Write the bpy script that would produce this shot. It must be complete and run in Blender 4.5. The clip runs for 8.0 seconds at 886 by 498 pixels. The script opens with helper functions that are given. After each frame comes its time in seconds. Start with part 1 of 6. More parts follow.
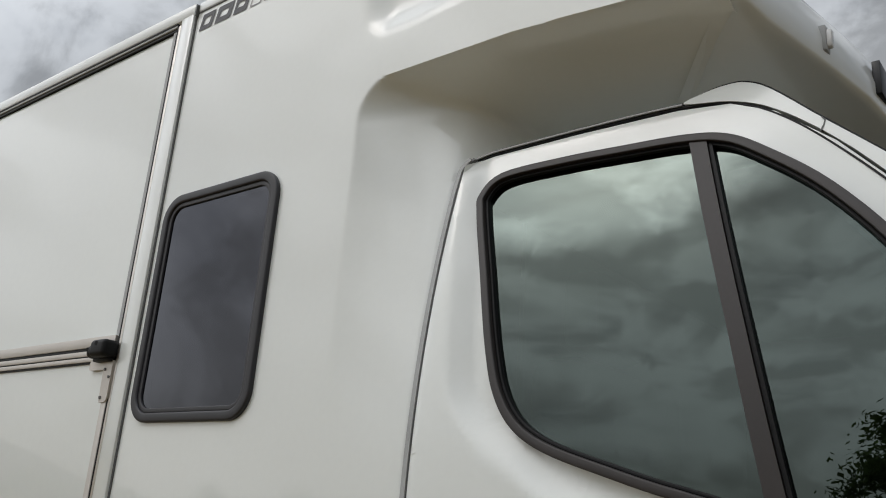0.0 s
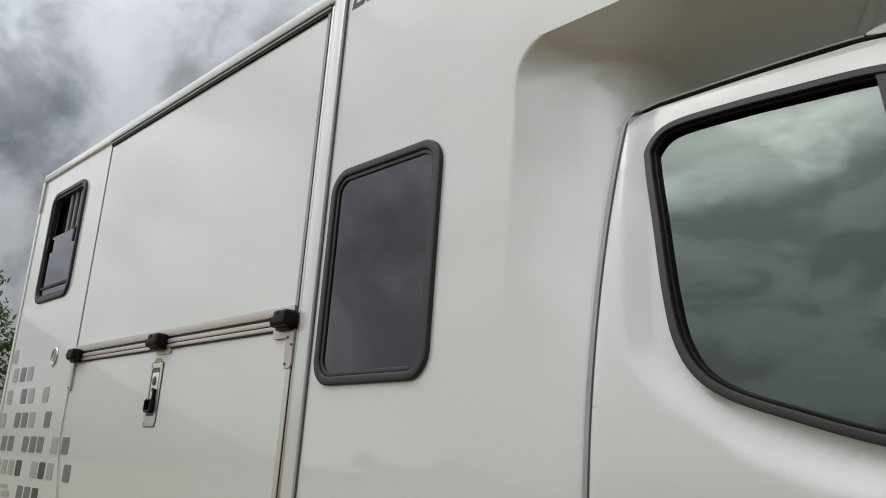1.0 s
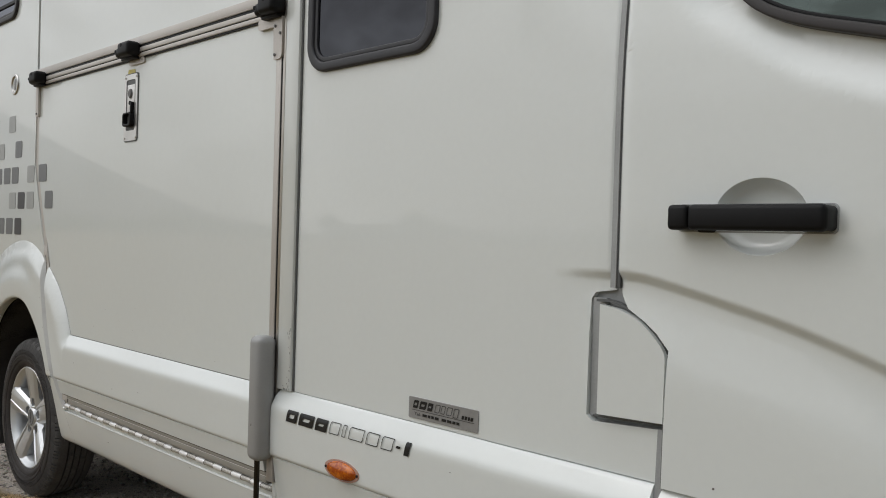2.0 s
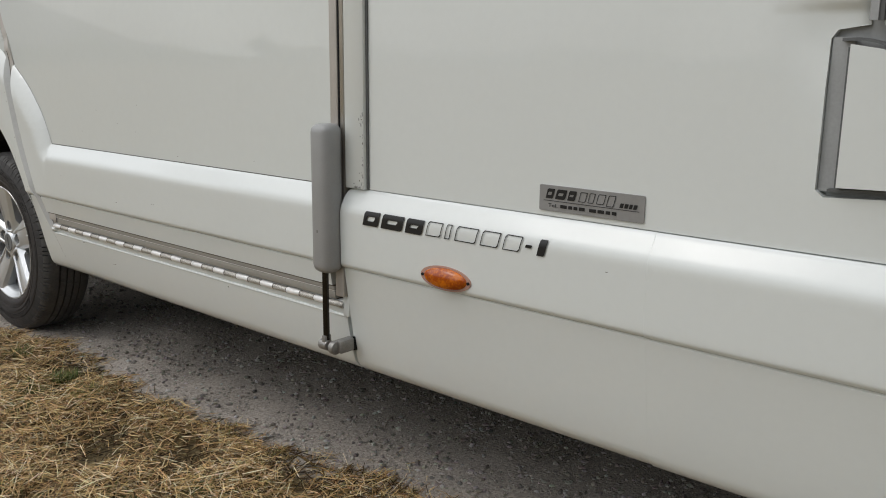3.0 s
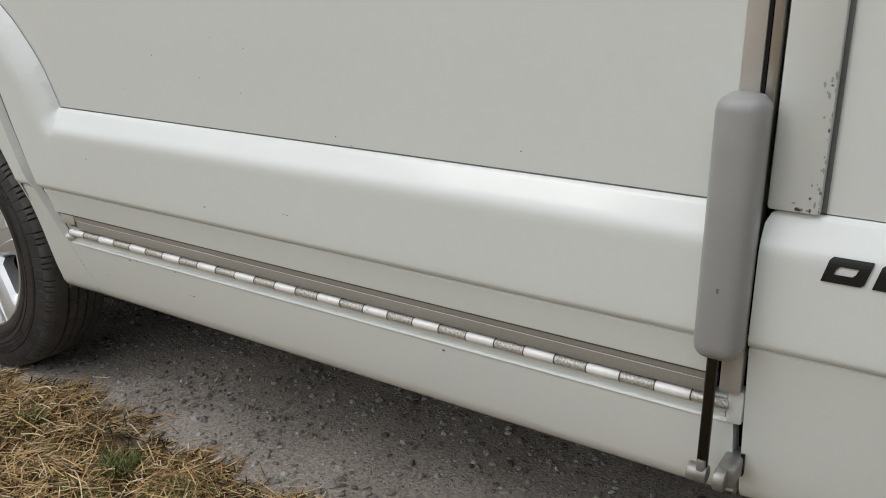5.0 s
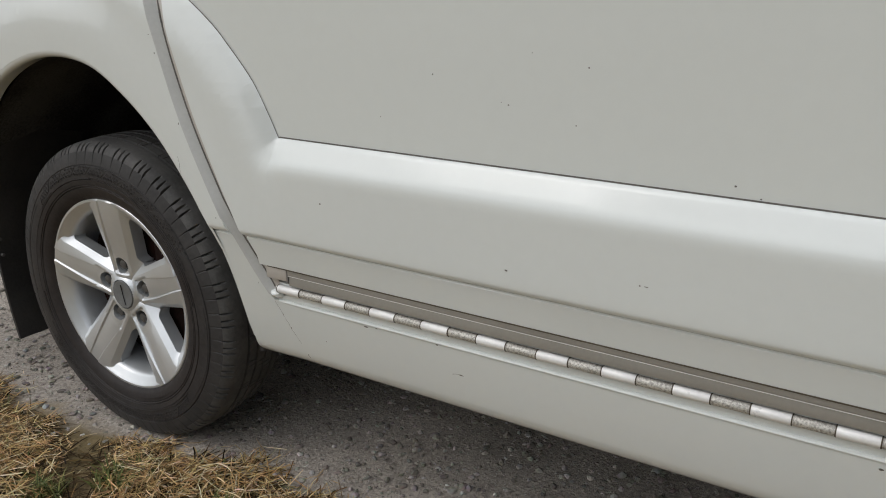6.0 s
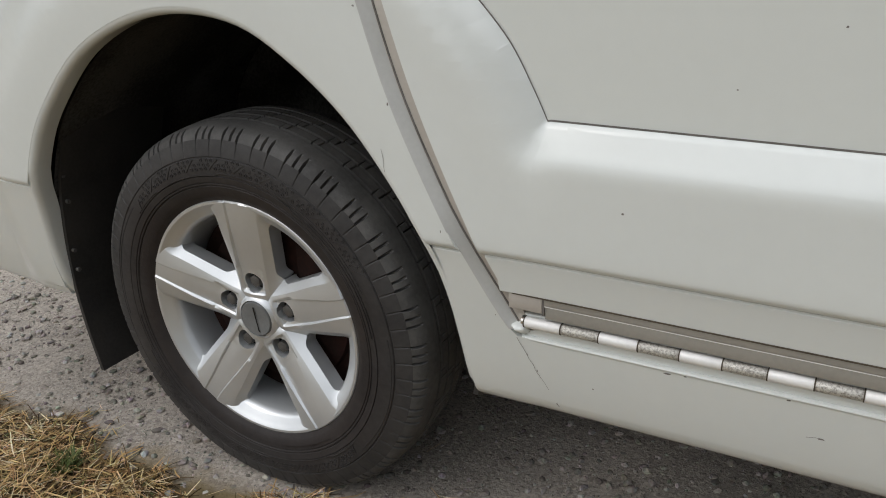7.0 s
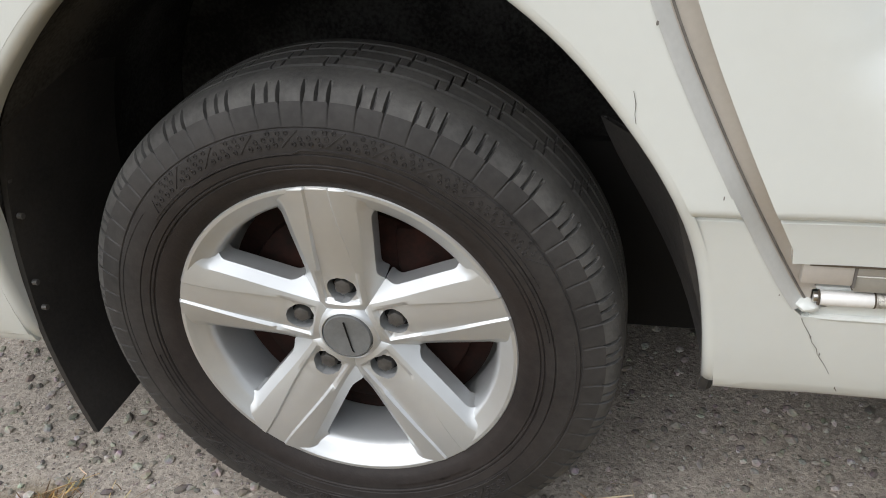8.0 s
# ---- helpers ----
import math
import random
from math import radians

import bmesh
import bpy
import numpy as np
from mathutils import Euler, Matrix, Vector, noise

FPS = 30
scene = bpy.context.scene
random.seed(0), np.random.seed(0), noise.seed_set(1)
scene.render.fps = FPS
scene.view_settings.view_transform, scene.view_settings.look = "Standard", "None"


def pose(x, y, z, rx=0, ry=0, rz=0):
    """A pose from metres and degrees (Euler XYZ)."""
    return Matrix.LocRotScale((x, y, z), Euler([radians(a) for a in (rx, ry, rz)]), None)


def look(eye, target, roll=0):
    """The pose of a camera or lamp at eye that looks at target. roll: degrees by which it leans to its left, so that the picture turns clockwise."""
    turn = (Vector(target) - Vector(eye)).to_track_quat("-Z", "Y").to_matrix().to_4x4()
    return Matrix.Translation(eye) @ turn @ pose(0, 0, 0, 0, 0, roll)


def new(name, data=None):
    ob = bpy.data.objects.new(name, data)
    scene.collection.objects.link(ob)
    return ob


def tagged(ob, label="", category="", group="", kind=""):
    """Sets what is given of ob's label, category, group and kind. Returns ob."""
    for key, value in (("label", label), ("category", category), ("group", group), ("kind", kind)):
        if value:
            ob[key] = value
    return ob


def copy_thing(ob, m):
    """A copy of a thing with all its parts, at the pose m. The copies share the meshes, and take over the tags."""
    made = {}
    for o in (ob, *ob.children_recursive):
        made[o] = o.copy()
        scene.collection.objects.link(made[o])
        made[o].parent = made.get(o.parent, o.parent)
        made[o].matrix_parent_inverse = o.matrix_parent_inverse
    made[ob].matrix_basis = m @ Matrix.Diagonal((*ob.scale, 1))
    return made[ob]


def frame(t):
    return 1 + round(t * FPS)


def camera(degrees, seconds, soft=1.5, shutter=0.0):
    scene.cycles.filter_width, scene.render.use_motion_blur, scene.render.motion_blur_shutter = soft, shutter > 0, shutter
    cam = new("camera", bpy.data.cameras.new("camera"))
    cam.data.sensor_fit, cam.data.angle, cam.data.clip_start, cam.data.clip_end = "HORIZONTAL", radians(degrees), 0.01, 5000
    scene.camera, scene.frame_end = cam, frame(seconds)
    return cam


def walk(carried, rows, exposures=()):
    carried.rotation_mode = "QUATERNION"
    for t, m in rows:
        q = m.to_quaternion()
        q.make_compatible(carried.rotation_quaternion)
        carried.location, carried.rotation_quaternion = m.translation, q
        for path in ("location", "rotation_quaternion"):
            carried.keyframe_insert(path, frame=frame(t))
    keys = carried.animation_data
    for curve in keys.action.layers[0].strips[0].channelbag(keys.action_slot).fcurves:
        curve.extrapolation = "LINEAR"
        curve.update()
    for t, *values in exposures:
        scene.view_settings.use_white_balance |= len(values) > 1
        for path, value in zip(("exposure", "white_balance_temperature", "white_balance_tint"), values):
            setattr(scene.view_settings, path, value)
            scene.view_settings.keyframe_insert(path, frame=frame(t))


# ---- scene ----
cam = camera(54.6, 8.0, soft=1.0)
PATH = [
    (0, (4.111, -1.258, 1.382), (2.901, 0.212, 1.995), 4.3),
    (0.5, (4.104, -1.285, 1.389), (2.753, 0.038, 2.039), 4.8),
    (1, (4.079, -1.313, 1.35), (2.623, -0.045, 1.872), 4.0),
    (1.5, (4.059, -1.332, 1.236), (2.585, -0.007, 1.505), 2.6),
    (2, (3.907, -1.303, 1.162), (2.482, 0.1, 1.14), 1.7),
    (2.2, (3.787, -1.284, 1.136), (2.393, 0.144, 1.003), 1.3),
    (3.3, (3.192, -1.299, 1.007), (1.943, 0.187, 0.528), 0.2),
    (3.5, (3.052, -1.325, 1.034), (1.823, 0.169, 0.526), -0.2),
    (4, (2.846, -1.317, 1.112), (1.685, 0.208, 0.541), -1.1),
    (4.2, (2.741, -1.285, 1.08), (1.605, 0.255, 0.499), -1.1),
    (5.3, (1.979, -1.02, 1.037), (0.949, 0.565, 0.384), -0.4),
    (5.5, (1.836, -1.029, 1.033), (0.799, 0.554, 0.385), -0.7),
    (5.7, (1.717, -1.059, 1.046), (0.682, 0.552, 0.403), -0.1),
    (6, (1.545, -1.032, 1.052), (0.52, 0.548, 0.379), -1.1),
    (6.2, (1.416, -1.041, 1.043), (0.404, 0.570, 0.350), -0.9),
    (6.5, (1.192, -0.979, 1.042), (0.211, 0.607, 0.319), -1.6),
    (6.7, (1.084, -0.951, 1.040), (0.119, 0.632, 0.302), -1.7),
    (7, (0.931, -0.924, 1.027), (0.026, 0.667, 0.222), -2.4),
    (7.3, (0.719, -0.900, 0.996), (-0.082, 0.724, 0.124), -2.7),
    (7.5, (0.569, -0.857, 0.997), (-0.149, 0.767, 0.076), -3.4),
    (7.7, (0.476, -0.815, 0.980), (-0.155, 0.818, 0.035), -3.8),
    (8, (0.345, -0.756, 0.989), (-0.086, 0.89, -0.061), -4.5),
]
walk(cam, [(t, look(eye, target, roll)) for t, eye, target, roll in PATH], exposures=[(0.0, 0.12), (0.5, 0.12), (1.0, 0.12), (2.2, 0.10), (3.3, 0.28), (4.2, 0.34), (5.5, 0.17), (6.5, 0.14), (7.2, 0.30), (7.5, 0.45), (8.0, 0.80)])

# ---- world and light: overcast, sun veiled behind broken cloud ----
SUN_DIR = Vector((-0.425, -0.523, 0.74)).normalized()
world = bpy.data.worlds.new("overcast_sky")
scene.world = world
world.use_nodes = True
wn, wl = world.node_tree.nodes, world.node_tree.links
wn.clear()
w_out = wn.new("ShaderNodeOutputWorld")
w_bg = wn.new("ShaderNodeBackground")
w_sky = wn.new("ShaderNodeTexSky")
w_sky.sky_type, w_sky.sun_disc = "NISHITA", False
w_sky.sun_elevation = math.asin(SUN_DIR.z)
w_sky.sun_rotation = math.atan2(SUN_DIR.x, SUN_DIR.y)
w_sky.dust_density = 2.0
w_co = wn.new("ShaderNodeTexCoord")
w_map = wn.new("ShaderNodeMapping")
w_map.inputs["Scale"].default_value = (1.0, 1.0, 1.3)
w_map.inputs["Location"].default_value = (0.35, 0.1, 0.2)
w_noise = wn.new("ShaderNodeTexNoise")
w_noise.inputs["Scale"].default_value = 2.2
w_noise.inputs["Detail"].default_value = 6.0
w_noise.inputs["Roughness"].default_value = 0.57
w_noise.inputs["Distortion"].default_value = 0.35
w_ramp = wn.new("ShaderNodeValToRGB")
w_ramp.color_ramp.elements[0].position = 0.38
w_ramp.color_ramp.elements[0].color = (1.9, 2.05, 2.25, 1)
w_ramp.color_ramp.elements[1].position = 0.62
w_ramp.color_ramp.elements[1].color = (6.0, 6.2, 6.35, 1)
e = w_ramp.color_ramp.elements.new(0.5)
e.color = (5.0, 5.18, 5.35, 1)
w_mix = wn.new("ShaderNodeMix")
w_mix.data_type = "RGBA"
w_mix.inputs["Factor"].default_value = 0.86
wl.new(w_co.outputs["Generated"], w_map.inputs["Vector"])
wl.new(w_map.outputs["Vector"], w_noise.inputs["Vector"])
wl.new(w_noise.outputs["Fac"], w_ramp.inputs["Fac"])
wl.new(w_sky.outputs["Color"], w_mix.inputs["A"])
wl.new(w_ramp.outputs["Color"], w_mix.inputs["B"])
# an overcast sky is brighter towards the zenith, and where the sun stands behind the cloud
w_sep = wn.new("ShaderNodeSeparateXYZ")
wl.new(w_co.outputs["Generated"], w_sep.inputs[0])
w_zen = wn.new("ShaderNodeMapRange")
w_zen.inputs["To Min"].default_value, w_zen.inputs["To Max"].default_value = 0.50, 1.70
wl.new(w_sep.outputs["Z"], w_zen.inputs["Value"])
w_dot = wn.new("ShaderNodeVectorMath")
w_dot.operation = "DOT_PRODUCT"
w_dot.inputs[1].default_value = SUN_DIR
wl.new(w_co.outputs["Generated"], w_dot.inputs[0])
w_glow = wn.new("ShaderNodeMapRange")
w_glow.interpolation_type = "SMOOTHERSTEP"
w_glow.inputs["From Min"].default_value, w_glow.inputs["From Max"].default_value = 0.972, 0.9995
w_glow.inputs["To Min"].default_value, w_glow.inputs["To Max"].default_value = 0.0, 3.2
wl.new(w_dot.outputs["Value"], w_glow.inputs["Value"])
# the cloud cover thins towards the sun and is heavier away from it
w_halo = wn.new("ShaderNodeMapRange")
w_halo.interpolation_type = "SMOOTHSTEP"
w_halo.inputs["From Min"].default_value, w_halo.inputs["From Max"].default_value = 0.40, 0.80
w_halo.inputs["To Min"].default_value, w_halo.inputs["To Max"].default_value = 0.55, 1.03
wl.new(w_dot.outputs["Value"], w_halo.inputs["Value"])
w_base = wn.new("ShaderNodeMath")
w_base.operation = "MULTIPLY"
wl.new(w_zen.outputs["Result"], w_base.inputs[0])
wl.new(w_halo.outputs["Result"], w_base.inputs[1])
w_gain = wn.new("ShaderNodeMath")
wl.new(w_base.outputs[0], w_gain.inputs[0])
wl.new(w_glow.outputs["Result"], w_gain.inputs[1])
w_scale = wn.new("ShaderNodeVectorMath")
w_scale.operation = "SCALE"
wl.new(w_mix.outputs["Result"], w_scale.inputs[0])
wl.new(w_gain.outputs[0], w_scale.inputs["Scale"])
# ragged lower cloud in front of the veil
w_map2 = wn.new("ShaderNodeMapping")
w_map2.inputs["Scale"].default_value = (1.0, 1.0, 1.5)
w_map2.inputs["Location"].default_value = (3.1, 1.7, 0.6)
w_rag = wn.new("ShaderNodeTexNoise")
w_rag.inputs["Scale"].default_value = 5.5
w_rag.inputs["Detail"].default_value = 7.0
w_rag.inputs["Roughness"].default_value = 0.55
w_rag.inputs["Distortion"].default_value = 0.6
w_cut = wn.new("ShaderNodeMapRange")
w_cut.interpolation_type = "SMOOTHSTEP"
w_cut.inputs["From Min"].default_value, w_cut.inputs["From Max"].default_value = 0.42, 0.60
w_cut.inputs["To Min"].default_value, w_cut.inputs["To Max"].default_value = 1.18, 0.69
w_rags = wn.new("ShaderNodeVectorMath")
w_rags.operation = "SCALE"
wl.new(w_co.outputs["Generated"], w_map2.inputs["Vector"])
wl.new(w_map2.outputs["Vector"], w_rag.inputs["Vector"])
wl.new(w_rag.outputs["Fac"], w_cut.inputs["Value"])
wl.new(w_scale.outputs["Vector"], w_rags.inputs[0])
wl.new(w_cut.outputs["Result"], w_rags.inputs["Scale"])
wl.new(w_rags.outputs["Vector"], w_bg.inputs["Color"])
w_bg.inputs["Strength"].default_value = 0.152
wl.new(w_bg.outputs["Background"], w_out.inputs["Surface"])

sun = new("sun", bpy.data.lights.new("sun", "SUN"))
sun.data.energy, sun.data.angle, sun.data.color = 0.6, radians(100), (1.0, 0.97, 0.92)
sun.matrix_world = look(SUN_DIR * 30, (0, 0, 0))

# ---- materials ----


def material(name, color, rough=0.5, metal=0.0, vary=0.06, scale=6.0, fine=180.0, bump=0.0, bump_scale=90.0, coat=0.0, coat_rough=0.03,
             color2=None, contrast=(0.35, 0.65), spec=0.5, rough_vary=0.08, wave=0.0, wave_scale=2.5):
    """A surface with two scales of colour change, uneven gloss and fine relief."""
    m = bpy.data.materials.new(name)
    m.use_nodes = True
    n, l = m.node_tree.nodes, m.node_tree.links
    b = n["Principled BSDF"]
    co = n.new("ShaderNodeTexCoord")
    big, small = n.new("ShaderNodeTexNoise"), n.new("ShaderNodeTexNoise")
    big.inputs["Scale"].default_value, big.inputs["Detail"].default_value = scale, 5.0
    small.inputs["Scale"].default_value, small.inputs["Detail"].default_value = fine, 3.0
    for t in (big, small):
        l.new(co.outputs["Object"], t.inputs["Vector"])
    ramp = n.new("ShaderNodeValToRGB")
    ramp.color_ramp.elements[0].position, ramp.color_ramp.elements[1].position = contrast
    c2 = color2 or tuple(c * (1 - vary) for c in color)
    ramp.color_ramp.elements[0].color, ramp.color_ramp.elements[1].color = (*c2, 1), (*color, 1)
    mix = n.new("ShaderNodeMath")
    mix.operation = "MULTIPLY_ADD"
    mix.inputs[1].default_value, mix.inputs[2].default_value = 0.35, 0.0
    l.new(small.outputs["Fac"], mix.inputs[0])
    add = n.new("ShaderNodeMath")
    add.operation = "MULTIPLY_ADD"
    add.inputs[1].default_value = 0.65
    l.new(big.outputs["Fac"], add.inputs[0])
    l.new(mix.outputs[0], add.inputs[2])
    l.new(add.outputs[0], ramp.inputs["Fac"])
    l.new(ramp.outputs["Color"], b.inputs["Base Color"])
    rg = n.new("ShaderNodeMapRange")
    rg.inputs["To Min"].default_value, rg.inputs["To Max"].default_value = max(0.02, rough - rough_vary), min(1.0, rough + rough_vary)
    l.new(add.outputs[0], rg.inputs["Value"])
    l.new(rg.outputs["Result"], b.inputs["Roughness"])
    b.inputs["Metallic"].default_value = metal
    b.inputs["Specular IOR Level"].default_value = spec
    b.inputs["Coat Weight"].default_value, b.inputs["Coat Roughness"].default_value = coat, coat_rough
    last = None
    if bump:
        g = n.new("ShaderNodeTexNoise")
        g.inputs["Scale"].default_value, g.inputs["Detail"].default_value = bump_scale, 4.0
        l.new(co.outputs["Object"], g.inputs["Vector"])
        bp = n.new("ShaderNodeBump")
        bp.inputs["Strength"].default_value, bp.inputs["Distance"].default_value = 1.0, bump
        l.new(g.outputs["Fac"], bp.inputs["Height"])
        last = bp
    if wave:
        g = n.new("ShaderNodeTexNoise")
        g.inputs["Scale"].default_value, g.inputs["Detail"].default_value = wave_scale, 1.0
        l.new(co.outputs["Object"], g.inputs["Vector"])
        bp = n.new("ShaderNodeBump")
        bp.inputs["Strength"].default_value, bp.inputs["Distance"].default_value = 1.0, wave
        l.new(g.outputs["Fac"], bp.inputs["Height"])
        if last:
            l.new(last.outputs["Normal"], bp.inputs["Normal"])
        last = bp
    if last:
        l.new(last.outputs["Normal"], b.inputs["Normal"])
        l.new(last.outputs["Normal"], b.inputs["Coat Normal"])
    return m


def glass(name, color, ior=1.5, sheen=(1, 1, 1), rough=0.0):
    """Tinted window glass: a clear gloss over a dark see-through pane."""
    m = bpy.data.materials.new(name)
    m.use_nodes = True
    n, l = m.node_tree.nodes, m.node_tree.links
    n.clear()
    out = n.new("ShaderNodeOutputMaterial")
    clear, gloss, mixs, fr = n.new("ShaderNodeBsdfTransparent"), n.new("ShaderNodeBsdfGlossy"), n.new("ShaderNodeMixShader"), n.new("ShaderNodeFresnel")
    clear.inputs["Color"].default_value = (*color, 1)
    gloss.inputs["Roughness"].default_value = rough
    gloss.inputs["Color"].default_value = (*sheen, 1)
    fr.inputs["IOR"].default_value = ior
    l.new(fr.outputs[0], mixs.inputs[0])
    l.new(clear.outputs[0], mixs.inputs[1])
    l.new(gloss.outputs[0], mixs.inputs[2])
    l.new(mixs.outputs[0], out.inputs["Surface"])
    return m


WHITE = material("white_body_paint", (0.775, 0.805, 0.785), 0.34, vary=0.03, scale=1.7, fine=60, coat=1.0, coat_rough=0.025, wave=0.0012, wave_scale=1.6)
GRP = material("white_sandwich_panel", (0.765, 0.795, 0.77), 0.36, vary=0.035, scale=1.2, fine=40, coat=0.95, coat_rough=0.03, wave=0.0012, wave_scale=1.6)
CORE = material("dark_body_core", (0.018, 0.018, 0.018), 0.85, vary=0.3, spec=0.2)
ALU = material("anodised_aluminium", (0.60, 0.57, 0.53), 0.38, metal=0.9, vary=0.15, scale=9, fine=240, bump=0.0002, bump_scale=300)
ALU_BEIGE = material("beige_aluminium_profile", (0.60, 0.565, 0.525), 0.42, metal=0.3, vary=0.10, scale=8, fine=200)
STEEL = material("zinc_plated_steel", (0.72, 0.70, 0.67), 0.3, metal=1.0, vary=0.2, scale=14, fine=260, bump=0.0002, bump_scale=200)
BLACK = material("black_plastic", (0.008, 0.008, 0.009), 0.5, vary=0.3, scale=20, fine=400, spec=0.22)
FRAME = material("dark_grey_window_frame", (0.028, 0.028, 0.033), 0.5, vary=0.2, scale=12, fine=300)
SEAL = material("brown_black_rubber_seal", (0.030, 0.025, 0.024), 0.5, vary=0.25, scale=15, fine=300)
SEAMDARK = material("dark_grey_shut_line", (0.12, 0.125, 0.125), 0.5, vary=0.2, scale=10, fine=200)
# white edge return, with the shade on its slope put into the grey
RETURN_SHADE = material("shaded_white_return", (0.60, 0.605, 0.59), 0.5, vary=0.12, scale=12, fine=160)
SEAM = material("grey_rubber_and_recess_shade", (0.40, 0.41, 0.41), 0.45, vary=0.2, scale=10, fine=200)
GREY = material("grey_painted_cover", (0.34, 0.34, 0.335), 0.38, metal=0.0, vary=0.1, scale=18, fine=300, coat=0.3, coat_rough=0.2)
RUBBER = material("tyre_rubber", (0.022, 0.021, 0.021), 0.6, spec=0.38, scale=9, fine=90, bump=0.0004, bump_scale=240, color2=(0.046, 0.043, 0.042), contrast=(0.32, 0.68), rough_vary=0.15)


def road_dust(mat, near, far, inner_tint, outer_tint):
    """Multiplies the colour by a tint that changes with the distance from the hub, broken up by blotches: dry dust on the outer sidewall."""
    n, l = mat.node_tree.nodes, mat.node_tree.links
    b = n["Principled BSDF"]
    old = b.inputs["Base Color"].links[0].from_socket
    co, sub, sc, ln = n.new("ShaderNodeTexCoord"), n.new("ShaderNodeVectorMath"), n.new("ShaderNodeVectorMath"), n.new("ShaderNodeVectorMath")
    sub.operation, sc.operation, ln.operation = "SUBTRACT", "MULTIPLY", "LENGTH"
    sub.inputs[1].default_value, sc.inputs[1].default_value = (0, 0, 0.335), (1, 0, 1)
    nz, add, mr, mix, mul = n.new("ShaderNodeTexNoise"), n.new("ShaderNodeMath"), n.new("ShaderNodeMapRange"), n.new("ShaderNodeMix"), n.new("ShaderNodeMix")
    nz.inputs["Scale"].default_value, nz.inputs["Detail"].default_value = 11.0, 6.0
    add.operation = "MULTIPLY_ADD"
    add.inputs[1].default_value = 0.07
    mr.inputs["From Min"].default_value, mr.inputs["From Max"].default_value = near + 0.035, far + 0.035
    mix.data_type = mul.data_type = "RGBA"
    mul.blend_type = "MULTIPLY"
    mul.inputs["Factor"].default_value = 1.0
    mix.inputs["A"].default_value, mix.inputs["B"].default_value = (*inner_tint, 1), (*outer_tint, 1)
    l.new(co.outputs["Object"], sub.inputs[0])
    l.new(co.outputs["Object"], nz.inputs["Vector"])
    l.new(sub.outputs["Vector"], sc.inputs[0])
    l.new(sc.outputs["Vector"], ln.inputs[0])
    l.new(nz.outputs["Fac"], add.inputs[0])
    l.new(ln.outputs["Value"], add.inputs[2])
    l.new(add.outputs[0], mr.inputs["Value"])
    l.new(mr.outputs["Result"], mix.inputs["Factor"])
    l.new(old, mul.inputs["A"])
    l.new(mix.outputs["Result"], mul.inputs["B"])
    l.new(mul.outputs["Result"], b.inputs["Base Color"])


road_dust(RUBBER, 0.235, 0.315, (0.72, 0.62, 0.60), (1.35, 1.38, 1.40))
DARKSTEEL = material("dark_piston_steel", (0.05, 0.045, 0.04), 0.22, metal=0.9, vary=0.3)
TREAD = material("dusty_tread_rubber", (0.062, 0.061, 0.060), 0.66, spec=0.35, scale=14, fine=120, bump=0.0004, bump_scale=260, color2=(0.125, 0.122, 0.118), contrast=(0.32, 0.68), rough_vary=0.12)
MUDFLAP = material("mudflap_rubber", (0.024, 0.023, 0.023), 0.6, vary=0.4, scale=9, fine=160, bump=0.0006, bump_scale=120, color2=(0.046, 0.043, 0.041))
FELT = material("black_felt", (0.022, 0.021, 0.021), 0.9, scale=6, spec=0.2, color2=(0.075, 0.074, 0.073), contrast=(0.40, 0.58))
# charcoal liner lightened in colour to make up for weak light in the arch
LINER = material("wheel_arch_liner", (0.54, 0.53, 0.52), 0.8, vary=0.45, scale=5)
ALLOY = material("silver_alloy_paint", (0.70, 0.72, 0.735), 0.34, metal=0.62, vary=0.05, scale=18, fine=60, coat=0.30, coat_rough=0.16, rough_vary=0.02)
RUST = material("rusty_brake", (0.032, 0.012, 0.009), 0.85, vary=0.5, scale=20, spec=0.15, color2=(0.009, 0.006, 0.005))
ORANGE = material("orange_lens", (0.66, 0.170, 0.002), 0.12, scale=42, fine=200, spec=0.35, color2=(0.36, 0.060, 0.001), contrast=(0.42, 0.58), coat=0.5, coat_rough=0.03)
# pinkish grey rim round the orange lens
RIMPINK = material("pinkish_lens_rim", (0.50, 0.30, 0.24), 0.4, vary=0.2)
DARKINK = material("black_vinyl", (0.012, 0.012, 0.013), 0.4, vary=0.2)
TEXTGREY = material("grey_vinyl", (0.30, 0.30, 0.31), 0.4, vary=0.1)
PLATE = material("silver_sticker", (0.36, 0.36, 0.36), 0.33, metal=0.35, vary=0.12, scale=20)
HINGE_DULL = material("pitted_dull_steel", (0.64, 0.62, 0.57), 0.45, metal=0.3, scale=330, fine=900, color2=(0.30, 0.28, 0.25), contrast=(0.40, 0.56), bump=0.0006, bump_scale=160)
HINGE = material("bright_zinc", (0.95, 0.94, 0.92), 0.30, metal=0.10, vary=0.12, scale=30, fine=200)
FOOT = material("weathered_aluminium_rail", (0.43, 0.415, 0.38), 0.42, metal=0.35, vary=0.15, scale=5, fine=160)
STAIN = material("brown_grime", (0.11, 0.085, 0.06), 0.7, vary=0.4, scale=60)
CAPGREY = material("grey_centre_cap", (0.19, 0.195, 0.195), 0.45, vary=0.2, scale=60, fine=300)
BOLTGREY = material("dirty_bolt_steel", (0.16, 0.155, 0.15), 0.45, metal=0.5, vary=0.4, scale=80)
CLEVIS = material("worn_grey_steel", (0.36, 0.35, 0.33), 0.42, metal=0.6, vary=0.3, scale=40)
CHIP = material("chipped_paint", (0.20, 0.185, 0.17), 0.7, vary=0.4, scale=60)
